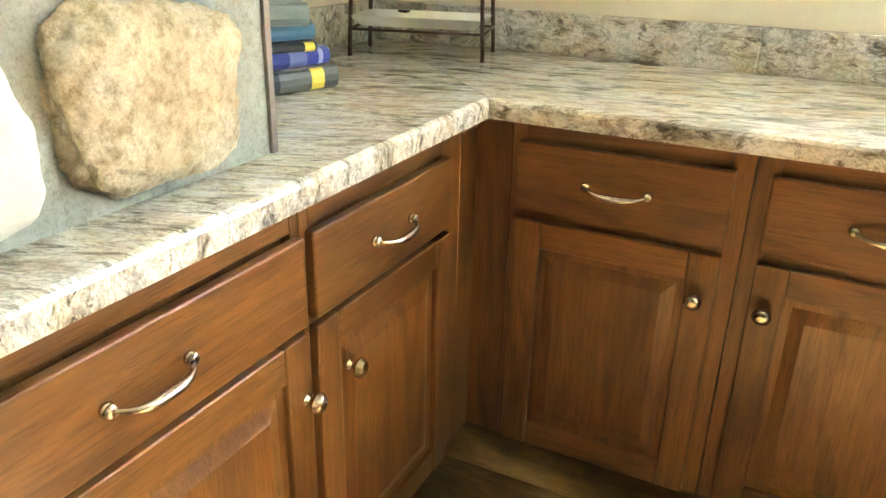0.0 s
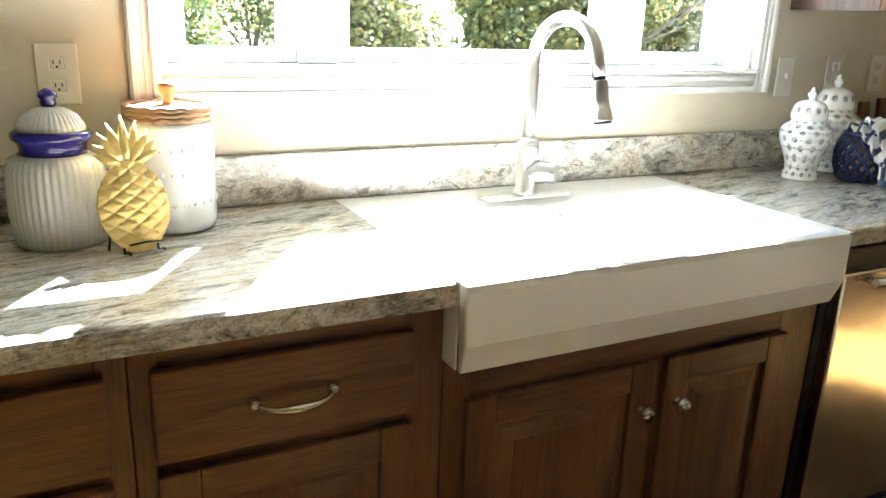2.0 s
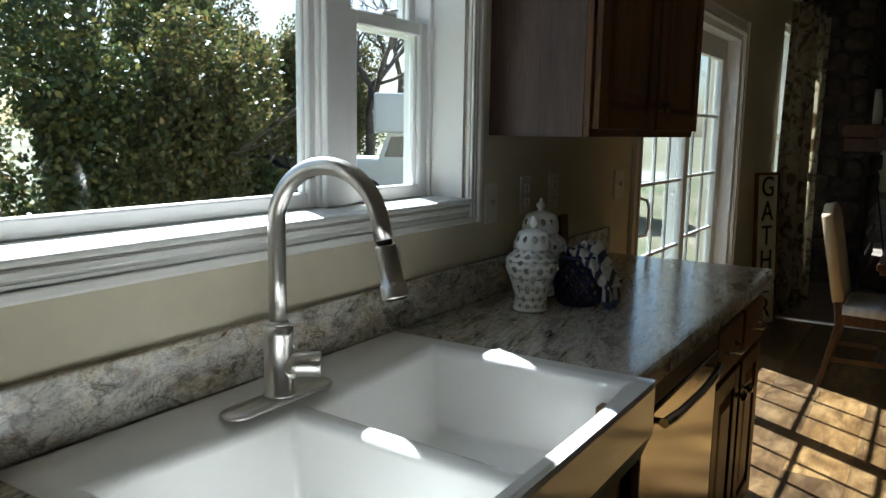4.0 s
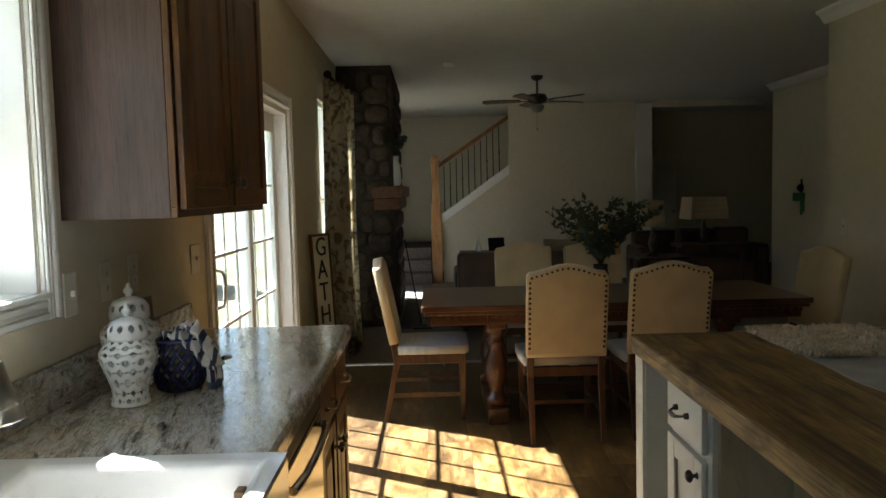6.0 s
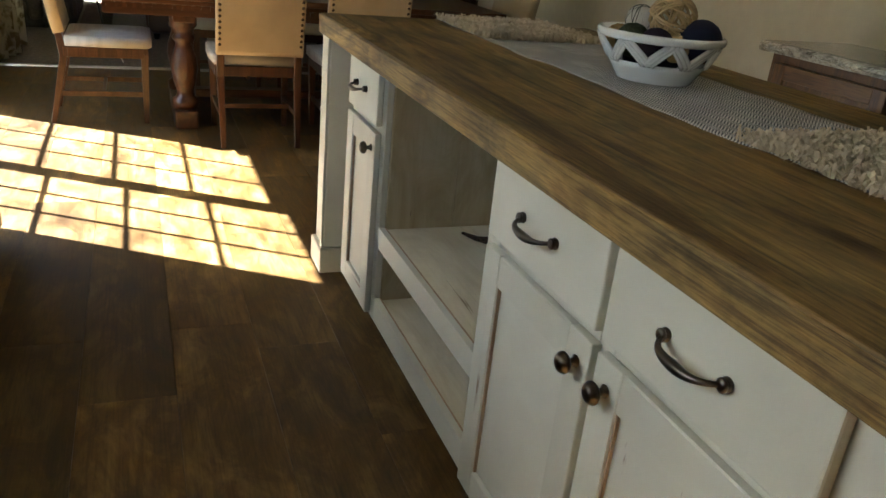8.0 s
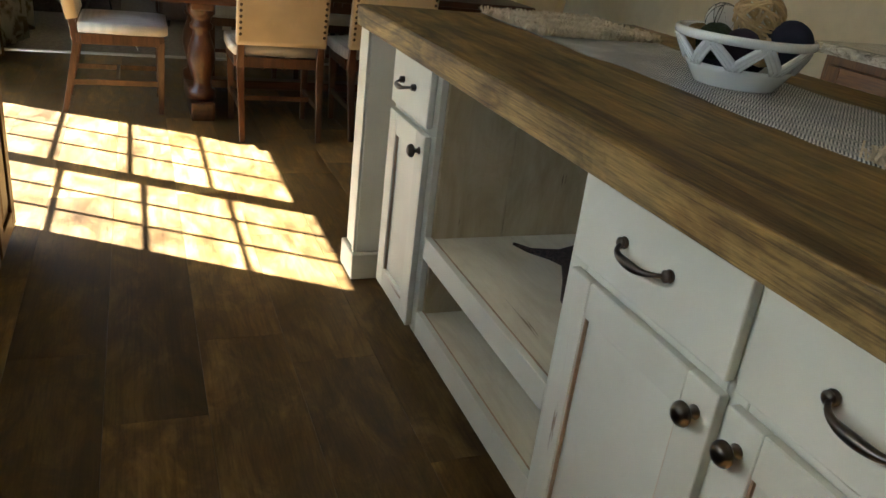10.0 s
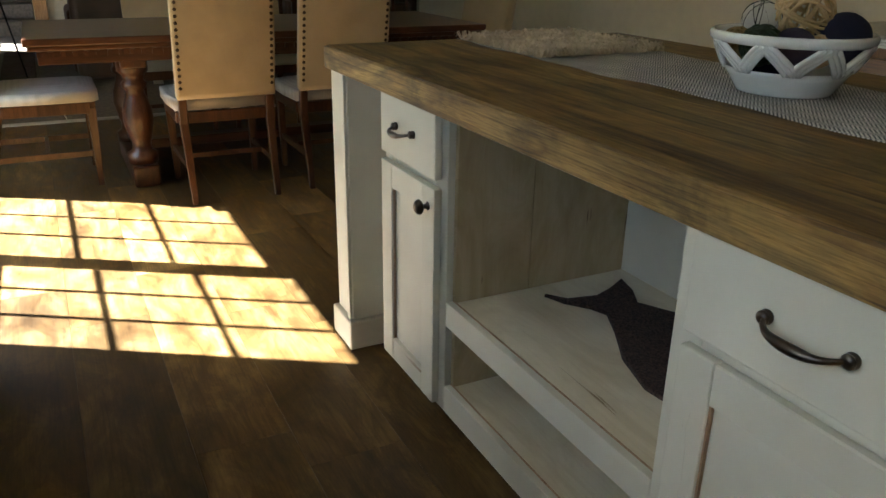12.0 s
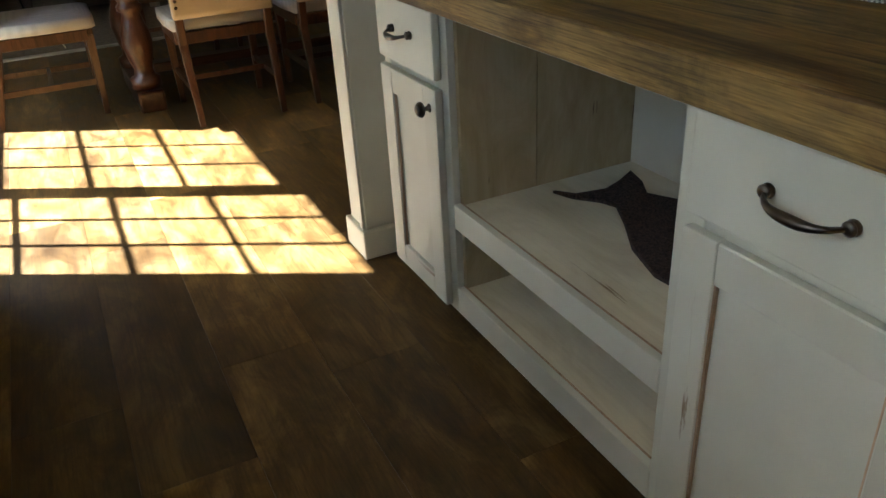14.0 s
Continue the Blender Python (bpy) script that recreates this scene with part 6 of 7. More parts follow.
part("seat_rail", join(box(-0.225, 0.225, 0.20, 0.225, 0.375, 0.43, 0.003), box(-0.225, 0.225, -0.215, -0.19, 0.375, 0.43, 0.003), box(-0.235, -0.21, -0.19, 0.20, 0.375, 0.43, 0.003), box(0.21, 0.235, -0.19, 0.20, 0.375, 0.43, 0.003)), CHAIRW, chair)
for sx in (-1, 1):
    part("front_leg", leg((sx * 0.205, 0.20, 0), (sx * 0.21, 0.205, 0.40), 0.014, 0.021), CHAIRW, chair)
    part("rear_leg", join(leg((sx * 0.20, -0.29, 0), (sx * 0.205, -0.21, 0.38), 0.014, 0.020), leg((sx * 0.205, -0.21, 0.37), (sx * 0.205, -0.235, 0.54), 0.020, 0.017)), CHAIRW, chair)
    part("stretcher", box(sx * 0.205 - 0.009, sx * 0.205 + 0.009, -0.25, 0.19, 0.155, 0.185, 0.002), CHAIRW, chair)
part("stretcher", box(-0.196, 0.196, -0.03, -0.012, 0.16, 0.185, 0.002), CHAIRW, chair)
tag = part("tag", moved(box(-0.03, 0.03, -0.001, 0.001, -0.07, 0.0), Matrix.Translation((0.10, 0.06, 0.395)) @ Matrix.Rotation(radians(25), 4, "X")), plain("cloth_tag", (0.72, 0.70, 0.62), 0.9), chair, "white cloth tag under the seat")
chair.matrix_basis = pose(5.97, -0.305, 0, 0, 0, 180)
chair["label"] = "linen dining chair at the table's end, back in sunlight"
for cxx, cyy, rot in ((5.53, -1.085, -90), (5.56, -1.675, -90), (6.84, -1.06, 90), (6.84, -1.62, 90), (5.92, -2.60, 8)):
    c = copy_thing(chair, pose(cxx, cyy, 0, 0, 0, rot))
    c["label"] = "tan linen dining chair with nailhead trim and brown wood legs"

# ---- trestle table ----
table = thing("dining_table", (5.93, -1.42, 0), "dark brown wooden trestle table with turned legs", "table")
TX0, TX1, TY0, TY1 = 5.52, 6.46, -2.62, -0.26
part("tabletop", join(box(TX0, TX1, TY0, TY1, 0.728, 0.762, 0.006, 2), box(TX0 + 0.015, TX1 - 0.015, TY0 + 0.015, TY1 - 0.015, 0.705, 0.7275, 0.005, 2)), TABLEW["y"], table)
part("apron", join(box(TX0 + 0.05, TX1 - 0.05, TY0 + 0.05, TY1 - 0.05, 0.64, 0.7045, 0.004)), TABLEW["y"], table)
for k in range(46):
    yk = TY0 + 0.06 + k * (TY1 - TY0 - 0.12) / 45
    part("dentil", box(TX0 + 0.040, TX0 + 0.0495, yk - 0.010, yk + 0.010, 0.675, 0.70), TABLEW["z"], table)
turned = [(0.075, 0.11), (0.075, 0.16), (0.05, 0.175), (0.046, 0.21), (0.062, 0.26), (0.075, 0.33), (0.070, 0.39), (0.050, 0.45), (0.044, 0.48), (0.060, 0.495), (0.062, 0.515), (0.048, 0.53), (0.058, 0.56), (0.075, 0.575), (0.075, 0.638)]
for ly in (-0.72, -2.16):
    for lx in (5.73, 6.25):
        part("leg", lathe(turned, 24, (lx, ly, 0)), TABLEW["z"], table)
    part("foot", box(5.62, 6.36, ly - 0.065, ly + 0.065, 0.0, 0.1095, 0.012, 2), TABLEW["x"], table)
    part("cross_beam", box(5.62, 6.36, ly - 0.06, ly + 0.06, 0.600, 0.6395, 0.008, 2), TABLEW["x"], table)
part("stretcher", box(5.94, 6.04, -2.09, -0.79, 0.12, 0.17, 0.006), TABLEW["y"], table)

# flower arrangement
LEAFG = plain("dried_leaf", (0.035, 0.05, 0.022), 0.7, vary=0.4, grain=20)
plant = thing("flower_arrangement", (5.95, -1.43, 0.762), "dark green eucalyptus arrangement in a glass vase", "plant")
part("vase", lathe([(0.05, 0), (0.055, 0.005), (0.058, 0.10), (0.045, 0.16), (0.05, 0.19), (0.044, 0.185), (0.040, 0.15), (0.05, 0.02)], 24, (5.95, -1.43, 0.763)), plain("smoked_glass", (0.04, 0.035, 0.03), 0.1, coat=0.5), plant, "smoky vase")


def sprays(name, base, n, h, spread, leaf, seed, m, parent, count=26):
    """Stems with small paired leaves."""
    rg = random.Random(seed)
    stems, vs, fs = [], [], []
    for k in range(n):
        a = rg.uniform(0, 6.28)
        r = rg.uniform(0.3, 1.0) * spread
        hh = h * rg.uniform(0.65, 1.0)
        pts = []
        for i in range(9):
            v = i / 8
            pts.append(Vector(base) + Vector((math.cos(a) * r * v ** 1.4, math.sin(a) * r * v ** 1.4, hh * v - 0.12 * r * v * v)))
        stems.append(tube(pts, lambda s: 0.003 * (1 - 0.6 * s), 5))
        for j in range(count):
            v = 0.25 + 0.75 * j / count
            i = min(int(v * 8), 7)
            p = pts[i].lerp(pts[i + 1], v * 8 - i)
            d = Vector((rg.gauss(0, 1), rg.gauss(0, 1), rg.gauss(0.3, 0.7))).normalized()
            sd = d.cross(Vector((rg.gauss(0, 1), rg.gauss(0, 1), rg.gauss(0, 1)))).normalized()
            L = leaf * rg.uniform(0.6, 1.2)
            o = len(vs)
            vs += [p, p + d * L * 0.45 + sd * L * 0.28, p + d * L, p + d * L * 0.45 - sd * L * 0.28]
            fs.append((o, o + 1, o + 2, o + 3))
    part("stems", join(*stems), plain("stem_bark", (0.05, 0.035, 0.02), 0.8), parent)
    me = bpy.data.meshes.new(name)
    me.from_pydata([tuple(Vector(q) - ORG[parent]) for q in vs], [], fs)
    me.materials.append(m)
    ob = new(name, me)
    ob.parent = parent
    ORG[ob] = ORG[parent]
    return ob


sprays("leaves", (5.95, -1.43, 0.93), 34, 0.50, 0.44, 0.055, 21, LEAFG, plant, 30)
YEL = plain("yellow_bloom", (0.35, 0.22, 0.05), 0.8, vary=0.4)
rg = random.Random(4)
for k in range(12):
    c = (5.95 + rg.uniform(-0.15, 0.1), -1.43 + rg.uniform(-0.12, 0.18), 1.08 + rg.uniform(-0.08, 0.14))
    part("bloom", ball(c, rg.uniform(0.012, 0.020), YEL), YEL, plant)

# ---- curtain, sign, fireplace ----
def curtain_cloth(name):
    m, t, b = mat(name, 0.85)
    mp = coords(t, (1, 1, 1), False)
    v = nd(t, "ShaderNodeTexVoronoi", Scale=11.0)
    n = nd(t, "ShaderNodeTexNoise", Scale=9.0, Detail=5.0, Distortion=1.5)
    for q in (v, n):
        t.links.new(mp.outputs[0], q.inputs["Vector"])
    r = ramp(t, [(0.40, (0.24, 0.19, 0.12)), (0.52, (0.62, 0.58, 0.47))], n.outputs[0])
    r2 = ramp(t, [(0.15, (0.6, 0.55, 0.45)), (0.4, (1, 1, 1))], v.outputs["Distance"])
    t.links.new(mix(t, "MULTIPLY", r.outputs[0], r2.outputs[0], 0.7), b.inputs["Base Color"])
    tr = t.nodes.new("ShaderNodeBsdfTranslucent")
    t.links.new(r.outputs[0], tr.inputs[0])
    mx = t.nodes.new("ShaderNodeMixShader")
    mx.inputs[0].default_value = 0.55
    t.links.new(b.outputs[0], mx.inputs[1])
    t.links.new(tr.outputs[0], mx.inputs[2])
    t.links.new(mx.outputs[0], t.nodes["Material Output"].inputs[0])
    return m


curt = thing("curtain", (8.05, 0.5, 0.02), "patterned beige curtain on a dark rod", "curtain")
part("panel", cloth_sheet(lambda u, v: (7.46 + 1.02 * u, 0.47 + (0.085 - 0.03 * v) * math.sin(u * 50) + 0.03 * math.sin(u * 15 + v * 2), 0.02 + 2.38 * v), 150, 20, 0.003), curtain_cloth("curtain_print"), curt)
part("rod", tube([(7.38, 0.49, 2.43), (9.0, 0.49, 2.43)], 0.014, 10), BLACK, curt)
part("finial", moved(lathe([(0.012, 0), (0.03, 0.012), (0.034, 0.03), (0.02, 0.05), (0.004, 0.056)], 16), Matrix.Translation((7.38, 0.49, 2.43)) @ Matrix.Rotation(radians(-90), 4, "Y")), BLACK, curt)


def letters(text, size, m, parent, M, name="lettering"):
    cu = bpy.data.curves.new(name, "FONT")
    cu.body, cu.size, cu.extrude, cu.align_x, cu.align_y = text, size, 0.002, "CENTER", "CENTER"
    tmp = bpy.data.objects.new(name, cu)
    scene.collection.objects.link(tmp)
    bpy.context.view_layer.update()
    me = bpy.data.meshes.new_from_object(tmp)
    bpy.data.objects.remove(tmp)
    me.transform(Matrix.Translation(-ORG[parent]) @ M)
    me.materials.append(m)
    ob = new(name, me)
    ob.parent = parent
    ORG[ob] = ORG[parent]
    return ob


SG = Vector((7.06, 0.515, 0.002))
sign = thing("wooden_sign", tuple(SG), "tall white board sign reading GATHER with dark frame", "sign")
# faces the kitchen, its foot out from the wall
SM = Matrix.Translation(SG) @ Matrix.Rotation(radians(-25), 4, "Z") @ Matrix.Rotation(radians(-3), 4, "X")
part("board", moved(box(-0.115, 0.115, -0.008, 0.008, 0.02, 1.12, 0.001), SM), WHITE["z"], sign)
for a in ((-0.135, -0.115, 0, 1.14), (0.115, 0.135, 0, 1.14)):
    part("frame", moved(box(a[0], a[1], -0.016, 0.010, a[2], a[3], 0.002), SM), CAB["z"], sign)
for a in ((0, 0.02), (1.12, 1.14)):
    part("frame", moved(box(-0.115, 0.115, -0.016, 0.010, a[0], a[1], 0.002), SM), CAB["x"], sign)
for k, ch in enumerate("GATHER"):
    letters(ch, 0.21, BLACK, sign, SM @ Matrix.Translation((0, -0.011, 1.03 - k * 0.18)) @ Matrix.Rotation(math.pi / 2, 4, "X"))

fire = thing("stone_fireplace", (9.7, 0.35, 0), "brown fieldstone chimney breast with a wooden mantel", "fireplace")
part("chimney", box(9.24, 10.9, 0.07, WN - 0.001, 0.007, CEILING - 0.001), DARKMORTAR, fire)
rg = random.Random(9)
z = 0.10
while z < CEILING - 0.1:
    y = 0.10
    while y < WN - 0.05:
        w = rg.uniform(0.12, 0.30)
        part("stone", rock(9.24, y + w / 2, z + 0.08 + rg.uniform(-0.03, 0.03), 0.035, w / 2, rg.uniform(0.075, 0.105), rg.random() * 50, 3.2, 0.05, 3), DARKSTONE, fire)
        y += w + 0.02
    xx = 9.28
    while xx < 10.85:
        w = rg.uniform(0.14, 0.3)
        part("stone", rock(xx + w / 2, 0.07, z + 0.08, w / 2, 0.03, 0.085, rg.random() * 50, 3.2, 0.05, 3), DARKSTONE, fire)
        xx += w + 0.02
    z += 0.19
mantel = part("mantel", join(box(9.12, 11.0, -0.04, 0.30, 1.40, 1.525, 0.01, 2), box(9.16, 10.95, 0.0, 0.28, 1.27, 1.3995, 0.01, 2)), wood("mantel_oak", (0.10, 0.045, 0.02), (0.22, 0.10, 0.045), "x", 0.45), fire, "heavy reddish wooden mantel")
part("firebox", box(9.6, 10.5, 0.050, 0.069, 0.10, 0.80), BLACK, fire, "dark firebox opening")
part("hearth", box(9.05, 11.0, -0.25, 0.03, 0.007, 0.05, 0.006), DARKSTONE, fire)
vase = thing("white_vase", (9.32, 0.07, 1.525), "white ceramic pitcher with greenery on the mantel", "vase")
part("pitcher", lathe([(0.06, 0), (0.075, 0.01), (0.08, 0.10), (0.07, 0.22), (0.055, 0.27), (0.062, 0.32), (0.055, 0.315), (0.048, 0.27)], 28, (9.32, 0.07, 1.526)), PORC, vase)
sprays("leaves", (9.32, 0.07, 1.80), 14, 0.36, 0.26, 0.06, 33, LEAFG, vase, 18)
tools = thing("fire_poker_stand", (9.15, -0.16, 0.007), "black iron fireplace tools", "fire tools")
part("poker", tube([(9.13, -0.19, 0.03), (9.20, -0.03, 0.95)], 0.008, 8), BLACK, tools)
part("base", box(9.0, 9.2, -0.30, -0.10, 0.0085, 0.03, 0.004), BLACK, tools)

# ---- staircase ----
stair = thing("staircase", (13.5, -0.6, 0), "carpeted staircase with oak newel, handrail and black iron balusters", "stairs")
SXW = 13.2
for k in range(3):
    part("step", box(SXW - 0.3 + 0.28 * k, 14.99, -0.30, 0.64, 0.007 + 0.185 * k, 0.185 * (k + 1), 0.012, 2), CARPET, stair)
part("newel", join(box(SXW - 0.08, SXW + 0.08, -0.47, -0.31, 0.007, 1.25, 0.006), box(SXW - 0.055, SXW + 0.055, -0.445, -0.335, 1.2505, 1.90, 0.006), box(SXW - 0.088, SXW + 0.088, -0.478, -0.302, 0.80, 0.86, 0.01, 2), box(SXW - 0.088, SXW + 0.088, -0.478, -0.302, 1.25, 1.28, 0.01, 2), box(SXW - 0.075, SXW + 0.075, -0.465, -0.315, 1.90, 1.96, 0.01, 2), box(SXW - 0.05, SXW + 0.05, -0.44, -0.34, 1.96, 2.03, 0.02, 2)), OAK, stair, "square honey oak newel post")
Y0, Z0, Y1, Z1 = -0.47, 1.05, -1.56, 1.80
slope = (Z1 - Z0) / (Y0 - Y1)
low = extrude_profile([(Y0 - 0.02, 0.007), (Y0 - 0.02, Z0), (Y1, Z1), (Y1, 0.007)], "x", SXW, SXW + 0.10)
part("side_wall", low, WALL, stair)
part("stringer_cap", extrude_profile([(Y0 - 0.01, Z0 - 0.10), (Y0 - 0.01, Z0 + 0.02), (Y1, Z1 + 0.02), (Y1, Z1 - 0.10)], "x", SXW - 0.025, SXW - 0.001), TRIM, stair, "white sloping trim board")
part("stringer_cap", extrude_profile([(Y0 - 0.01, Z0 + 0.021), (Y0 - 0.01, Z0 + 0.045), (Y1, Z1 + 0.045), (Y1, Z1 + 0.021)], "x", SXW - 0.03, SXW + 0.12), TRIM, stair, "white sloping trim board")
part("handrail", extrude_profile([(Y0 + 0.02, 1.83), (Y0 + 0.02, 1.90), (Y1, 2.635), (Y1, 2.565)], "x", SXW + 0.02, SXW + 0.085), wood("rail_oak", (0.20, 0.075, 0.03), (0.33, 0.14, 0.055), "y", 0.35), stair, "reddish oak handrail")
for k in range(10):
    yk = Y0 - 0.06 - k * 0.098
    zb = Z0 + (Y0 - yk) * slope
    bal = tube([(SXW + 0.05, yk, zb + 0.04), (SXW + 0.05, yk, zb + 0.76)], 0.008, 8)
    b = part("baluster", bal, BLACK, stair)
    if k % 2:
        part("collar", lathe([(0.008, 0), (0.016, 0.012), (0.016, 0.03), (0.008, 0.042)], 8, (SXW + 0.05, yk, zb + 0.34)), BLACK, b)
setting("wall_stair", box(SXW, SXW + 0.12, -3.57, Y1 - 0.001, 0.006, CEILING), WALL, "cream wall beside the staircase", "wall")
setting("trim_stair_wall", box(SXW - 0.012, SXW + 0.135, -3.83, -3.571, 0.006, CEILING - 0.03, 0.004), TRIM, "white cased edge of the hall opening", "trim")
setting("wall_header", box(SXW + 0.001, SXW + 0.12, -5.6, -3.8305, 2.70, CEILING), WALL, "plain header over the hall opening", "wall")
halldoor = setting("door_2", box(14.9, 14.94, -4.75, -4.35, 0.006, 2.03, 0.004), TRIM, "white hall door standing in shade", "door")
part("door_handle", ball((14.88, -4.70, 1.0), 0.03, BRASS), BRASS, halldoor)

# ---- living room furniture ----
LEATHER = plain("brown_leather", (0.075, 0.042, 0.025), 0.45, vary=0.3, grain=50, relief=0.3)
sofa = thing("leather_loveseat", (9.3, -1.35, 0.006), "brown leather loveseat seen from behind", "sofa")
part("back", box(8.80, 9.05, -2.25, -0.58, 0.06, 0.82, 0.06, 4), LEATHER, sofa)
part("base", box(9.051, 9.70, -2.10, -0.72, 0.06, 0.34, 0.02, 2), LEATHER, sofa)
for y0, y1 in ((-0.715, -0.56), (-2.27, -2.105)):
    part("arm", box(9.051, 9.72, y0, y1, 0.06, 0.62, 0.05, 3), LEATHER, sofa)
for y0, y1 in ((-1.405, -0.725), (-2.095, -1.41)):
    part("seat_cushion", box(9.051, 9.70, y0, y1, 0.341, 0.50, 0.04, 3), LEATHER, sofa)
for sx, sy in ((8.86, -0.65), (8.86, -2.18), (9.62, -0.65), (9.62, -2.18)):
    part("foot", lathe([(0.025, 0), (0.03, 0.053)], 12, (sx, sy, 0.0065)), BLACK, sofa)
for k, (y0, c) in enumerate(((-1.72, (0.30, 0.25, 0.17)), (-2.05, (0.22, 0.16, 0.10)))):
    single("throw_pillow", moved(cushion([(-0.2, -0.2), (0, -0.19), (0.2, -0.2), (0.19, 0), (0.2, 0.2), (0, 0.19), (-0.2, 0.2), (-0.19, 0)], -0.03, 0.03, 0.05), Matrix.Translation((9.16, y0, 0.72)) @ Matrix.Rotation(radians(90), 4, "Z") @ Matrix.Rotation(radians(12), 4, "X")), weave("pillow_cloth", c, 200), (9.16, y0, 0.52), "patterned throw pillow on the loveseat", "pillow", "throw pillows")
sofa2 = thing("leather_sofa", (11.9, -4.2, 0.006), "dark brown leather sofa along the living room", "sofa")
part("back", box(12.2, 12.5, -4.95, -3.3, 0.05, 0.80, 0.06, 4), LEATHER, sofa2)
part("base", box(11.55, 12.199, -4.9, -3.35, 0.05, 0.42, 0.03, 3), LEATHER, sofa2)
for y0, y1 in ((-3.33, -3.15), (-4.98, -4.91)):
    part("arm", box(11.5, 12.199, y0, y1, 0.05, 0.62, 0.05, 3), LEATHER, sofa2)
for y0 in (-3.88, -4.42):
    part("back_cushion", box(12.0, 12.21, y0 - 0.48, y0 + 0.02, 0.43, 0.84, 0.06, 3), LEATHER, sofa2)
for sy in (-3.3, -4.85):
    part("foot", box(11.6, 11.68, sy - 0.04, sy + 0.04, 0.0065, 0.0495), BLACK, sofa2)
endt = thing("end_table", (10.2, -3.05, 0.006), "dark wood end table between the sofas", "table")
part("top", box(9.9, 10.5, -3.35, -2.75, 0.58, 0.62, 0.006, 2), TABLEW["x"], endt)
for dx in (9.94, 10.46):
    for dy in (-3.31, -2.79):
        part("leg", box(dx - 0.02, dx + 0.02, dy - 0.02, dy + 0.02, 0.0065, 0.5795, 0.003), TABLEW["z"], endt)
SHADE = weave("lamp_shade", (0.55, 0.44, 0.27), 260)


def table_lamp(x, y, z, s, label, w=0.16):
    t = thing("table_lamp", (x, y, z), label, "lamp", "table lamps")
    part("base", moved(lathe([(0.07, 0), (0.075, 0.015), (0.03, 0.03), (0.025, 0.06), (0.045, 0.12), (0.04, 0.18), (0.018, 0.25), (0.022, 0.27), (0.010, 0.30), (0.008, 0.36)], 20), Matrix.Translation((x, y, z + 0.0006)) @ Matrix.Scale(s, 4)), BRONZE, t)
    sh = bmesh.new()
    lo = [sh.verts.new((x + sx * w * s, y + sy * w * s, z + 0.32 * s)) for sx, sy in ((-1, -1), (1, -1), (1, 1), (-1, 1))]
    hi = [sh.verts.new((x + sx * w * 0.88 * s, y + sy * w * 0.88 * s, z + 0.60 * s)) for sx, sy in ((-1, -1), (1, -1), (1, 1), (-1, 1))]
    for k in range(4):
        sh.faces.new((lo[k], lo[(k + 1) % 4], hi[(k + 1) % 4], hi[k]))
    bmesh.ops.recalc_face_normals(sh, faces=sh.faces)
    bmesh.ops.solidify(sh, geom=sh.faces[:], thickness=0.006)
    part("shade", sh, SHADE, t, "square tan fabric shade")


table_lamp(10.2, -2.98, 0.62, 1.10, "bronze table lamp with a square tan shade", 0.11)
console = thing("console_table", (11.6, -4.08, 0.006), "dark wood console table", "table")
part("top", box(10.7, 11.2, -4.5, -3.5, 0.66, 0.70, 0.005), TABLEW["y"], console)
for dx in (10.74, 11.16):
    for dy in (-4.46, -3.54):
        part("leg", box(dx - 0.02, dx + 0.02, dy - 0.02, dy + 0.02, 0.0065, 0.6595, 0.003), TABLEW["z"], console)
table_lamp(11.0, -3.88, 0.70, 1.0, "bronze table lamp with a wide tan shade", 0.245)
frame_t = thing("side_table", (9.9, -0.95, 0.006), "small dark side table behind the loveseat", "table")
part("top", box(9.80, 10.2, -1.25, -0.65, 0.70, 0.74, 0.005), TABLEW["y"], frame_t)
for dx in (9.84, 10.16):
    for dy in (-1.21, -0.69):
        part("leg", box(dx - 0.02, dx + 0.02, dy - 0.02, dy + 0.02, 0.0065, 0.6995, 0.003), TABLEW["z"], frame_t)
pf = thing("picture_frame", (9.95, -1.08, 0.74), "small dark picture frame on the side table", "picture frame")
part("frame", moved(box(-0.10, 0.10, -0.008, 0.008, 0, 0.16, 0.004), Matrix.Translation((9.95, -1.08, 0.741)) @ Matrix.Rotation(radians(-75), 4, "Z") @ Matrix.Rotation(radians(-12), 4, "X")), BLACK, pf)
single("small_figurine", lathe([(0.035, 0), (0.03, 0.06), (0.015, 0.12), (0.006, 0.17), (0.001, 0.19)], 12, (9.92, -0.86, 0.741)), HOBNAIL, (9.92, -0.86, 0.74), "small pale cone ornament on the side table", "ornament")

# hanging decoration on the living room wall
deco = thing("wall_decoration", (10.65, -5.0, 1.05), "dark hanging wall ornament with a green bow", "wall decor")
part("stem", box(10.62, 10.66, -4.999, -4.985, 1.05, 1.50, 0.004), BLACK, deco)
part("bow", join(box(10.55, 10.85, -4.998, -4.975, 1.22, 1.33, 0.02, 2), box(10.56, 10.66, -4.998, -4.978, 1.08, 1.23, 0.01)), plain("green_ribbon", (0.015, 0.16, 0.05), 0.6), deco, "bright green ribbon bow")
part("top", ball((10.64, -4.985, 1.39), 0.05, BLACK), BLACK, deco)

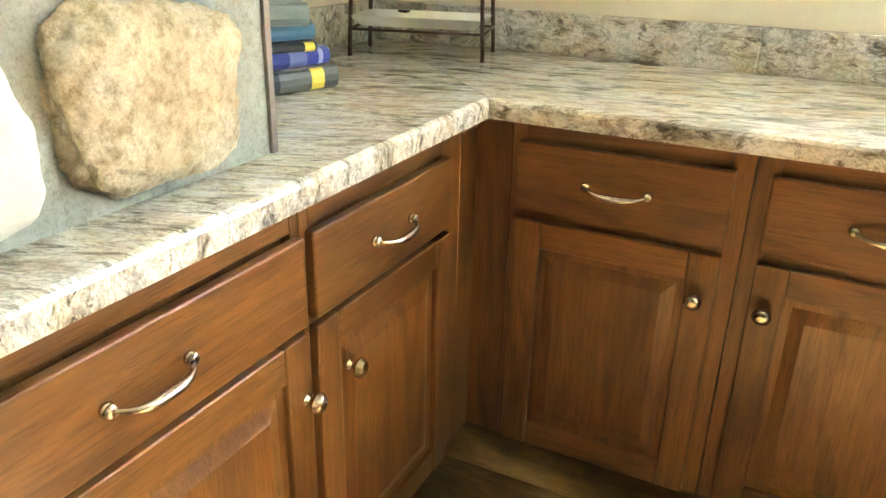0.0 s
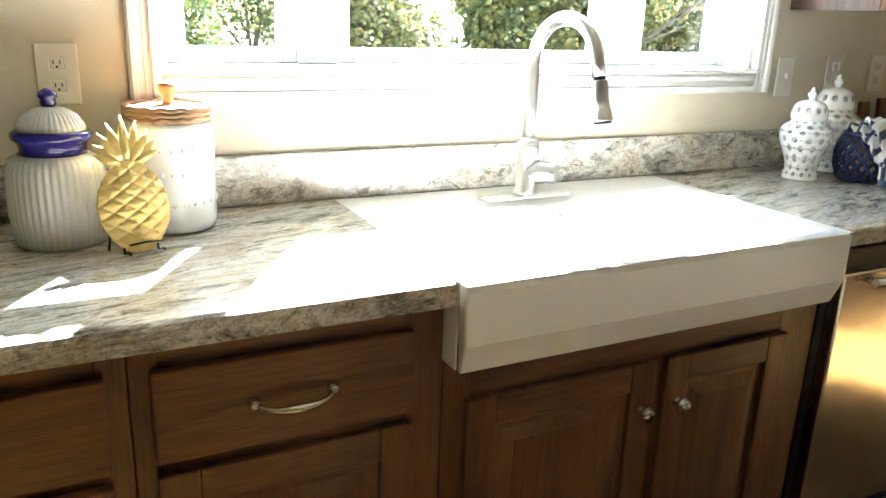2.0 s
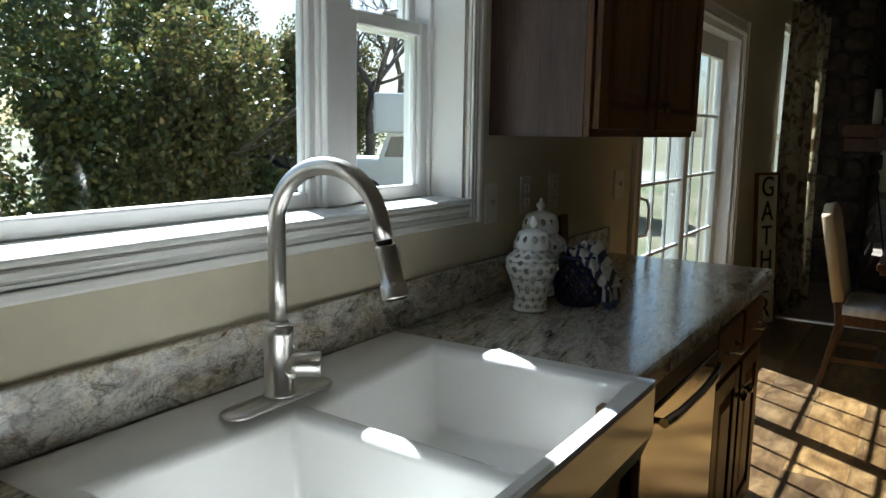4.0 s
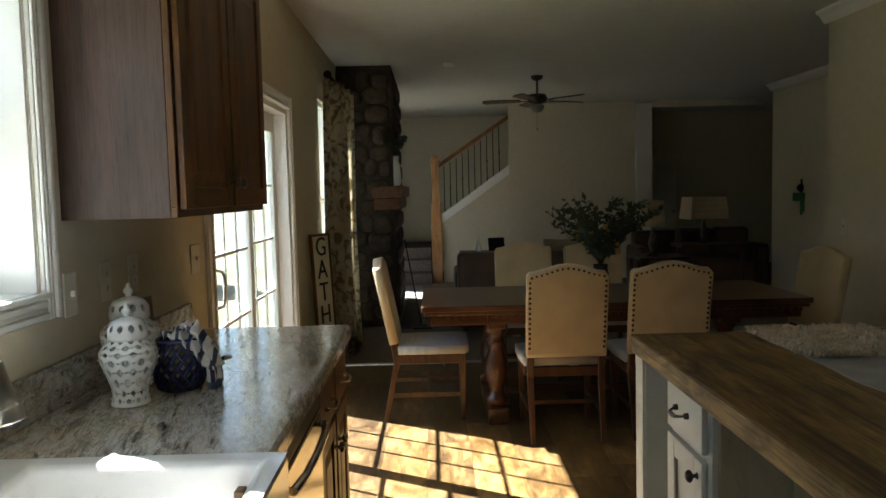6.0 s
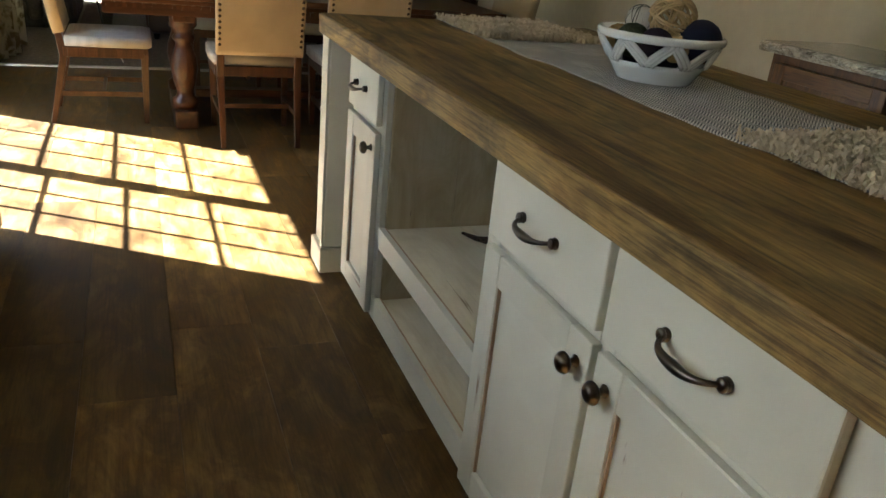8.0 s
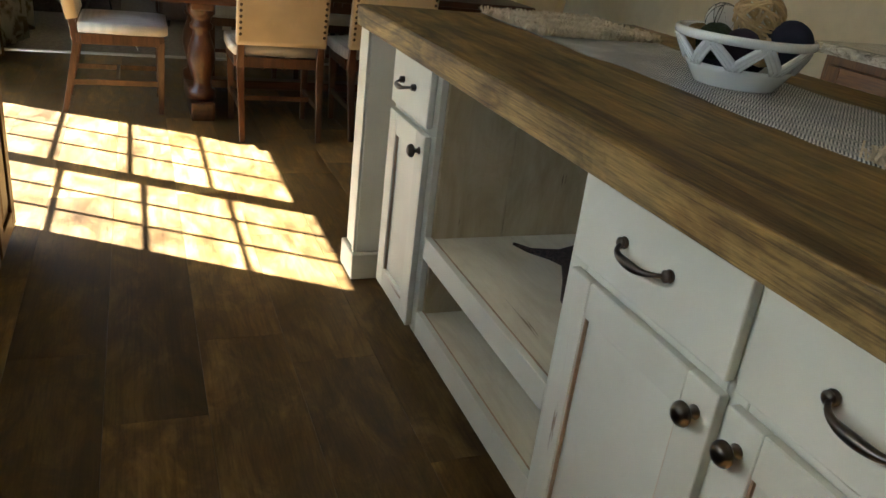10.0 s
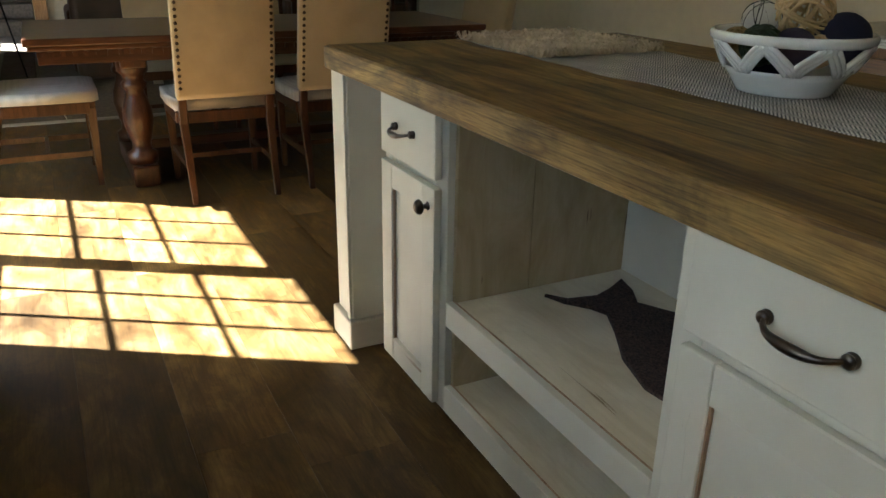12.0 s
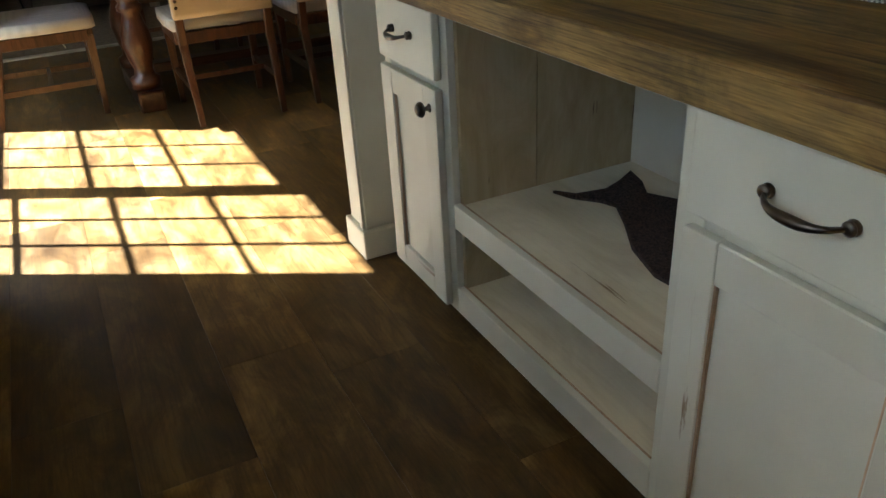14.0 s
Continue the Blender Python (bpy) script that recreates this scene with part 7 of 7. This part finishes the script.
# ---- ceiling fan ----
FC = (10.25, -1.62)
fan = thing("ceiling_fan", (FC[0], FC[1], CEILING - 0.45), "dark bronze five blade ceiling fan with light kit", "ceiling fan")
part("canopy", lathe([(0.075, 0), (0.07, -0.03), (0.03, -0.06)][::-1], 24, (FC[0], FC[1], CEILING - 0.0005)), BRONZE, fan)
part("downrod", tube([(FC[0], FC[1], CEILING - 0.05), (FC[0], FC[1], CEILING - 0.22)], 0.013, 10), BRONZE, fan)
part("motor", lathe([(0.03, 0.0), (0.11, 0.02), (0.125, 0.07), (0.10, 0.12), (0.03, 0.13)], 28, (FC[0], FC[1], CEILING - 0.34)), BRONZE, fan)
part("light_bowl", lathe([(0.005, -0.09), (0.06, -0.075), (0.085, -0.03), (0.08, 0.0)], 24, (FC[0], FC[1], CEILING - 0.345)), plain("frosted_bowl", (0.30, 0.27, 0.22), 0.4), fan, "frosted glass light bowl")
for k in range(5):
    M = Matrix.Translation((FC[0], FC[1], CEILING - 0.29)) @ Matrix.Rotation(radians(72 * k + 8), 4, "Z") @ Matrix.Rotation(radians(11), 4, "X")
    bl = extrude_profile([(0.20, -0.05), (0.62, -0.068), (0.655, -0.04), (0.66, 0.0), (0.655, 0.04), (0.62, 0.068), (0.20, 0.05)], "z", -0.004, 0.004)
    b = part("blade", moved(bl, M), CAB["x"], fan)
    part("blade_iron", moved(box(0.10, 0.24, -0.018, 0.018, -0.010, -0.0045, 0.002), M), BRONZE, b)
part("pull_chain", tube([(FC[0] + 0.03, FC[1], CEILING - 0.43), (FC[0] + 0.03, FC[1], CEILING - 0.62)], 0.002, 5), BRASS, fan)
part("pull_knob", ball((FC[0] + 0.03, FC[1], CEILING - 0.63), 0.010, BRASS), BRASS, fan)
single("smoke_detector", lathe([(0.06, -0.03), (0.065, -0.01), (0.065, 0)], 20, (9.2, -0.55, CEILING - 0.0005)), TRIM, (9.2, -0.55, CEILING), "white round smoke detector on the ceiling", "smoke detector")


# ---- outside ----
def ground_mat():
    m, t, b = mat("leafy_lawn", 0.95)
    mp = coords(t, (1, 1, 1), False)
    n = nd(t, "ShaderNodeTexNoise", Scale=0.35, Detail=6.0)
    f = nd(t, "ShaderNodeTexNoise", Scale=9.0, Detail=6.0)
    for q in (n, f):
        t.links.new(mp.outputs[0], q.inputs["Vector"])
    r = ramp(t, [(0.35, (0.10, 0.12, 0.04)), (0.55, (0.20, 0.17, 0.10)), (0.7, (0.30, 0.27, 0.21))], n.outputs[0])
    r2 = ramp(t, [(0.3, (0.5, 0.5, 0.5)), (0.6, (1, 1, 1))], f.outputs[0])
    t.links.new(mix(t, "MULTIPLY", r.outputs[0], r2.outputs[0], 0.8), b.inputs["Base Color"])
    bump(t, b, f.outputs[0], 0.8, 0.03)
    return m


GZ = -0.5
setting("ground", box(-400, 500, WN + NT + 0.02, 700, GZ - 0.1, GZ), ground_mat(), "leaf-strewn lawn outside the windows", "ground")
setting("ground_rear", box(-400, 500, -500, WN + NT + 0.018, GZ - 0.1, GZ - 0.004), ground_mat(), "open ground round the house", "ground")
setting("driveway", box(3.5, 40, 9.2, 12.6, GZ + 0.001, GZ + 0.03, 0.01), plain("pale_gravel", (0.32, 0.30, 0.26), 0.95, vary=0.3, grain=40, relief=1.0), "pale gravel drive", "road")
setting("foundation", box(-0.88, 15.2, WN + NT - 0.05, WN + NT + 0.01, GZ, -0.061), MORTAR, "house foundation below the windows", "wall")


def leaf_mat(name, a, b2, c):
    m, t, b = mat(name, 0.45)
    g = t.nodes.new("ShaderNodeNewGeometry")
    r = ramp(t, [(0.0, a), (0.55, b2), (0.9, c)], g.outputs["Random Per Island"])
    t.links.new(r.outputs[0], b.inputs["Base Color"])
    tr = t.nodes.new("ShaderNodeBsdfTranslucent")
    t.links.new(r.outputs[0], tr.inputs[0])
    mx = t.nodes.new("ShaderNodeMixShader")
    mx.inputs[0].default_value = 0.4
    t.links.new(b.outputs[0], mx.inputs[1])
    t.links.new(tr.outputs[0], mx.inputs[2])
    t.links.new(mx.outputs[0], t.nodes["Material Output"].inputs[0])
    return m


EVERGREEN = leaf_mat("evergreen_leaf", (0.035, 0.055, 0.02), (0.08, 0.105, 0.035), (0.20, 0.17, 0.05))
OLIVE = leaf_mat("olive_leaf", (0.05, 0.06, 0.02), (0.11, 0.12, 0.04), (0.22, 0.16, 0.06))
BARK = plain("bark", (0.09, 0.07, 0.055), 0.9, vary=0.4, grain=40, relief=1.0)


def crown_mesh(blobs, count, leaf, seed):
    r = np.random.RandomState(seed)
    cs = np.array([b[:3] for b in blobs])
    rs = np.array([b[3:6] for b in blobs])
    wts = rs.prod(1) ** (2 / 3)
    idx = r.choice(len(blobs), count, p=wts / wts.sum())
    d = r.normal(size=(count, 3))
    d /= np.linalg.norm(d, axis=1)[:, None]
    rad = r.uniform(0.45, 1.08, count)[:, None] ** 0.6
    p = cs[idx] + d * rs[idx] * rad
    u = r.normal(size=(count, 3))
    u /= np.linalg.norm(u, axis=1)[:, None]
    w = np.cross(u, r.normal(size=(count, 3)))
    w /= np.linalg.norm(w, axis=1)[:, None]
    L = leaf * r.uniform(0.6, 1.3, count)[:, None]
    v = np.stack([p, p + u * L * 0.5 + w * L * 0.3, p + u * L, p + u * L * 0.5 - w * L * 0.3], 1).reshape(-1, 3)
    f = np.arange(count * 4).reshape(-1, 4)
    me = bpy.data.meshes.new("crown")
    me.from_pydata(v.tolist(), [], f.tolist())
    return me


def branches(base, height, seed, depth=4, r0=0.10):
    rg = random.Random(seed)
    out = []

    def grow(p, d, L, r, n):
        pts = [p]
        for i in range(5):
            d = (d + Vector((rg.gauss(0, 0.12), rg.gauss(0, 0.12), rg.gauss(0.04, 0.06)))).normalized()
            pts.append(pts[-1] + d * L / 5)
        out.append(tube(pts, lambda s: r * (1 - 0.45 * s), 6 if n > 1 else 4))
        if n:
            for k in range(rg.choice((2, 3, 3))):
                q = pts[rg.choice((2, 3, 4, 5))]
                nd2 = (d + Vector((rg.gauss(0, 0.55), rg.gauss(0, 0.55), rg.gauss(0.1, 0.3)))).normalized()
                grow(q, nd2, L * rg.uniform(0.55, 0.8), r * 0.58, n - 1)
    grow(Vector(base), Vector((0, 0, 1)), height * 0.40, r0, depth)
    return join(*out)


def bush(x, y, w, h, seed, label, m, leaf=0.09, count=9000, low=0.18):
    t = thing("bush" if h < 4.6 else "tree", (x, y, GZ), label, "bush" if h < 4.6 else "tree", "hedge row")
    rg = random.Random(seed)
    blobs = []
    for k in range(12):
        a = rg.uniform(0, 6.28)
        q = rg.uniform(0, 0.62)
        zz = rg.uniform(low, 0.85)
        s = rg.uniform(0.22, 0.40)
        blobs.append((math.cos(a) * q * w, math.sin(a) * q * w * 0.7, zz * h, s * w, s * w * 0.8, s * h * 0.55))
    me = crown_mesh(blobs, count, leaf, seed)
    me.materials.append(m)
    c = new("crown", me)
    c.parent = t
    ORG[c] = ORG[t]
    part("trunk", branches((x, y, GZ - 0.05), h * 0.95, seed, 2, 0.07), BARK, t)
    return t


back_row = [(-5.0, 12.5, 2.2, 5.5), (-1.8, 13.0, 2.3, 5.8), (1.2, 12.6, 2.2, 5.6), (4.2, 13.2, 2.3, 5.9), (7.0, 12.4, 2.2, 5.6)]
hedge = back_row + [(-2.6, 8.6, 1.7, 4.0), (-0.2, 9.0, 1.8, 4.4), (2.2, 8.8, 1.8, 4.2), (4.6, 9.2, 1.9, 4.5), (6.7, 8.4, 1.7, 4.0), (8.2, 8.1, 1.4, 3.7), (9.5, 9.6, 1.6, 4.4), (11.0, 12.2, 1.9, 5.2), (13.0, 15.2, 2.3, 5.6), (15.4, 14.4, 2.2, 5.4), (17.6, 15.2, 2.4, 5.4), (10.7, 9.9, 1.5, 4.5), (19.2, 15.4, 2.1, 6.2), (20.9, 15.8, 1.6, 6.0), (12.6, 12.9, 1.4, 4.4), (12.1, 9.7, 1.0, 3.7), (10.4, 8.7, 1.0, 1.5)]
for k, (x, y, w, h) in enumerate(hedge):
    bush(x, y, w, h, 40 + k, "dense sunlit evergreen with small glossy leaves", EVERGREEN if k % 2 else OLIVE, 0.10, 15000, 0.55 if x == 12.1 else 0.18)
for k, (x, y, h) in enumerate(((10.5, 15.5, 9.0), (14.2, 17.0, 10.0), (22.5, 15.5, 9.5), (24, 15, 9.0), (1.0, 22, 8.0), (9.2, 13.2, 8.5), (11.8, 14.0, 9.5), (13.0, 16.6, 10.5), (16.6, 18.5, 10.0), (19.0, 13.5, 8.0))):
    t = thing("bare_tree", (x, y, GZ), "leafless tree with thin dark branches", "tree", "bare trees")
    part("trunk", branches((x, y, GZ - 0.05), h, 70 + k, 5, 0.17), BARK, t)
far = []
rgf = random.Random(77)
for k in range(60):
    a = -60 + k * 3.5
    far.append((a + rgf.uniform(-1, 1), 62 + rgf.uniform(-6, 6) + abs(a) * 0.05, rgf.uniform(1.5, 2.5), rgf.uniform(3, 5), rgf.uniform(2, 4), rgf.uniform(2.0, 3.6)))
me = crown_mesh(far, 16000, 0.5, 5)
me.materials.append(OLIVE)
tagged(new("far_woods", me), "distant line of trees beyond the drive", "trees", kind="stuff")

# ---- box truck and dark car ----
TRUCKW = plain("truck_white", (0.72, 0.73, 0.74), 0.35, vary=0.04, grain=8, relief=0.02, coat=0.2)
TYRE = plain("tyre_rubber", (0.02, 0.02, 0.02), 0.8)
DARKPAINT = plain("dark_car_paint", (0.012, 0.013, 0.016), 0.2, coat=0.6)
CARGLASS = plain("car_glass", (0.02, 0.025, 0.03), 0.08, coat=0.5)


def wheel(x, y, r, w, parent):
    ty = part("tyre", moved(lathe([(r * 0.6, -w / 2), (r * 0.95, -w / 2), (r, -w * 0.3), (r, w * 0.3), (r * 0.95, w / 2), (r * 0.6, w / 2)], 28), Matrix.Translation((x, y, GZ + 0.03 + r)) @ Matrix.Rotation(math.pi / 2, 4, "X")), TYRE, parent)
    part("rim", moved(lathe([(r * 0.1, -w * 0.42), (r * 0.6, -w * 0.40), (r * 0.6, w * 0.40), (r * 0.1, w * 0.42)], 20), Matrix.Translation((x, y, GZ + 0.03 + r)) @ Matrix.Rotation(math.pi / 2, 4, "X")), STEEL, ty)


TR = thing("box_truck", (0, 0, 0), "white box truck with blue lettering parked on the drive", "truck")
# nose at x = 0, long side facing -y
GR = GZ + 0.03
part("box", box(1.75, 6.4, 0.0, 2.2, GR + 0.60, GR + 2.66, 0.03, 2), TRUCKW, TR)
part("roof_fairing", box(0.86, 1.749, 0.02, 2.18, GR + 1.80, GR + 2.66, 0.05, 3), TRUCKW, TR)
part("hood", box(0.10, 1.1, 0.2, 2.0, GR + 0.55, GR + 1.25, 0.12, 3), TRUCKW, TR)
cab = part("cab", extrude_profile([(0.95, GR + 0.5), (0.95, GR + 1.25), (1.15, GR + 1.795), (1.74, GR + 1.795), (1.74, GR + 0.5)], "y", 0.2, 2.0), TRUCKW, TR)
part("side_window", extrude_profile([(1.08, GR + 1.28), (1.22, GR + 1.72), (1.66, GR + 1.74), (1.66, GR + 1.28)], "y", 0.190, 0.199), CARGLASS, cab)
part("wheel_arch", moved(lathe([(0.01, -0.02), (0.45, -0.02), (0.45, 0.02), (0.01, 0.02)], 28), Matrix.Translation((0.62, 0.185, GR + 0.38)) @ Matrix.Rotation(math.pi / 2, 4, "X")), BLACK, TR, "black wheel opening")
part("bumper", box(0.0, 0.14, 0.25, 1.95, GR + 0.35, GR + 0.55, 0.03, 2), STEEL, TR)
part("headlight", box(0.08, 0.2, 0.192, 0.45, GR + 0.78, GR + 0.98, 0.02, 2), plain("amber_lamp", (0.6, 0.3, 0.08), 0.2), TR, "amber side lamp")
part("chassis", box(0.3, 6.3, 0.4, 1.8, GR + 0.32, GR + 0.598), BLACK, TR)
wheel(0.62, 0.17, 0.37, 0.22, TR)
wheel(0.62, 1.95, 0.37, 0.22, TR)
wheel(5.1, 0.17, 0.37, 0.25, TR)
wheel(5.1, 1.95, 0.37, 0.25, TR)
BLUEL = plain("blue_lettering", (0.06, 0.08, 0.22), 0.5)
TRM = Matrix.Translation((0, 0, 0))
for k in range(8):
    a = radians(62 - k * 17.7)
    part("emblem_bar", moved(box(-0.035, 0.035, -0.006, -0.001, -0.075, 0.075), Matrix.Translation((3.0 - 0.62 * math.sin(a), 0, GR + 1.62 + 0.58 * math.cos(a))) @ Matrix.Rotation(-a, 4, "Y")), BLUEL, TR, "arched dark blue emblem bars")
letters("DELIVERY & SERVICE", 0.145, BLUEL, TR, Matrix.Translation((2.80, -0.004, GR + 1.60)) @ Matrix.Rotation(math.pi / 2, 4, "X"))
part("text_bar", box(2.30, 3.30, -0.006, -0.001, GR + 1.17, GR + 1.26), BLUEL, TR)
part("text_bar", box(2.50, 3.08, -0.006, -0.001, GR + 0.97, GR + 1.05), BLUEL, TR)
TR.matrix_basis = pose(14.0, 10.6, 0, 0, 0, -56.5)

CR = thing("dark_suv", (0, 0, 0), "dark sport utility car parked beside the hedge", "car")
part("body", extrude_profile([(0.0, GR + 0.35), (0.0, GR + 1.0), (0.3, GR + 1.58), (2.2, GR + 1.62), (2.95, GR + 1.10), (3.9, GR + 1.02), (4.25, GR + 0.85), (4.3, GR + 0.35)], "y", 0.0, 1.8), DARKPAINT, CR)
part("side_window", extrude_profile([(0.3, GR + 1.08), (0.45, GR + 1.48), (2.15, GR + 1.52), (2.75, GR + 1.08)], "y", -0.012, -0.002), CARGLASS, CR)
for x in (0.85, 3.4):
    wheel(x, 0.05, 0.35, 0.2, CR)
    wheel(x, 1.75, 0.35, 0.2, CR)
CR.matrix_basis = pose(11.3, 13.5, 0, 0, 0, -56.5)

# ---- floor planks, nearest the walk, each with its own edges ----
PW = 0.243
plank_meshes = {}


def plank_mesh(length):
    key = round(length, 2)
    if key not in plank_meshes:
        bm = box(0, key - 0.0009, 0, PW - 0.0009, -0.007, 0)
        me = bpy.data.meshes.new("plank")
        bm.to_mesh(me)
        bm.free()
        me.materials.append(FLOORW)
        plank_meshes[key] = me
    return plank_meshes[key]


rng = random.Random(5)
lengths = (0.92, 1.22, 1.22, 0.61)
y = -1.01 + PW * 7
row = 0
while y > -3.5:
    y0 = y - PW
    x = {1: 3.185 - 1.22 * 4}.get(round((-0.275 - y) / PW) + 1, -0.7 - rng.random() * 1.0)
    while x < 7.39:
        L = rng.choice(lengths)
        x1 = min(x + L, 7.39)
        if x1 > -0.62 and x1 - x > 0.05:
            ob = new("plank", plank_mesh(x1 - x))
            ob.location = (x, y0, 0)
            ob.parent = subfloor
        x = x1
    y = y0
    row += 1
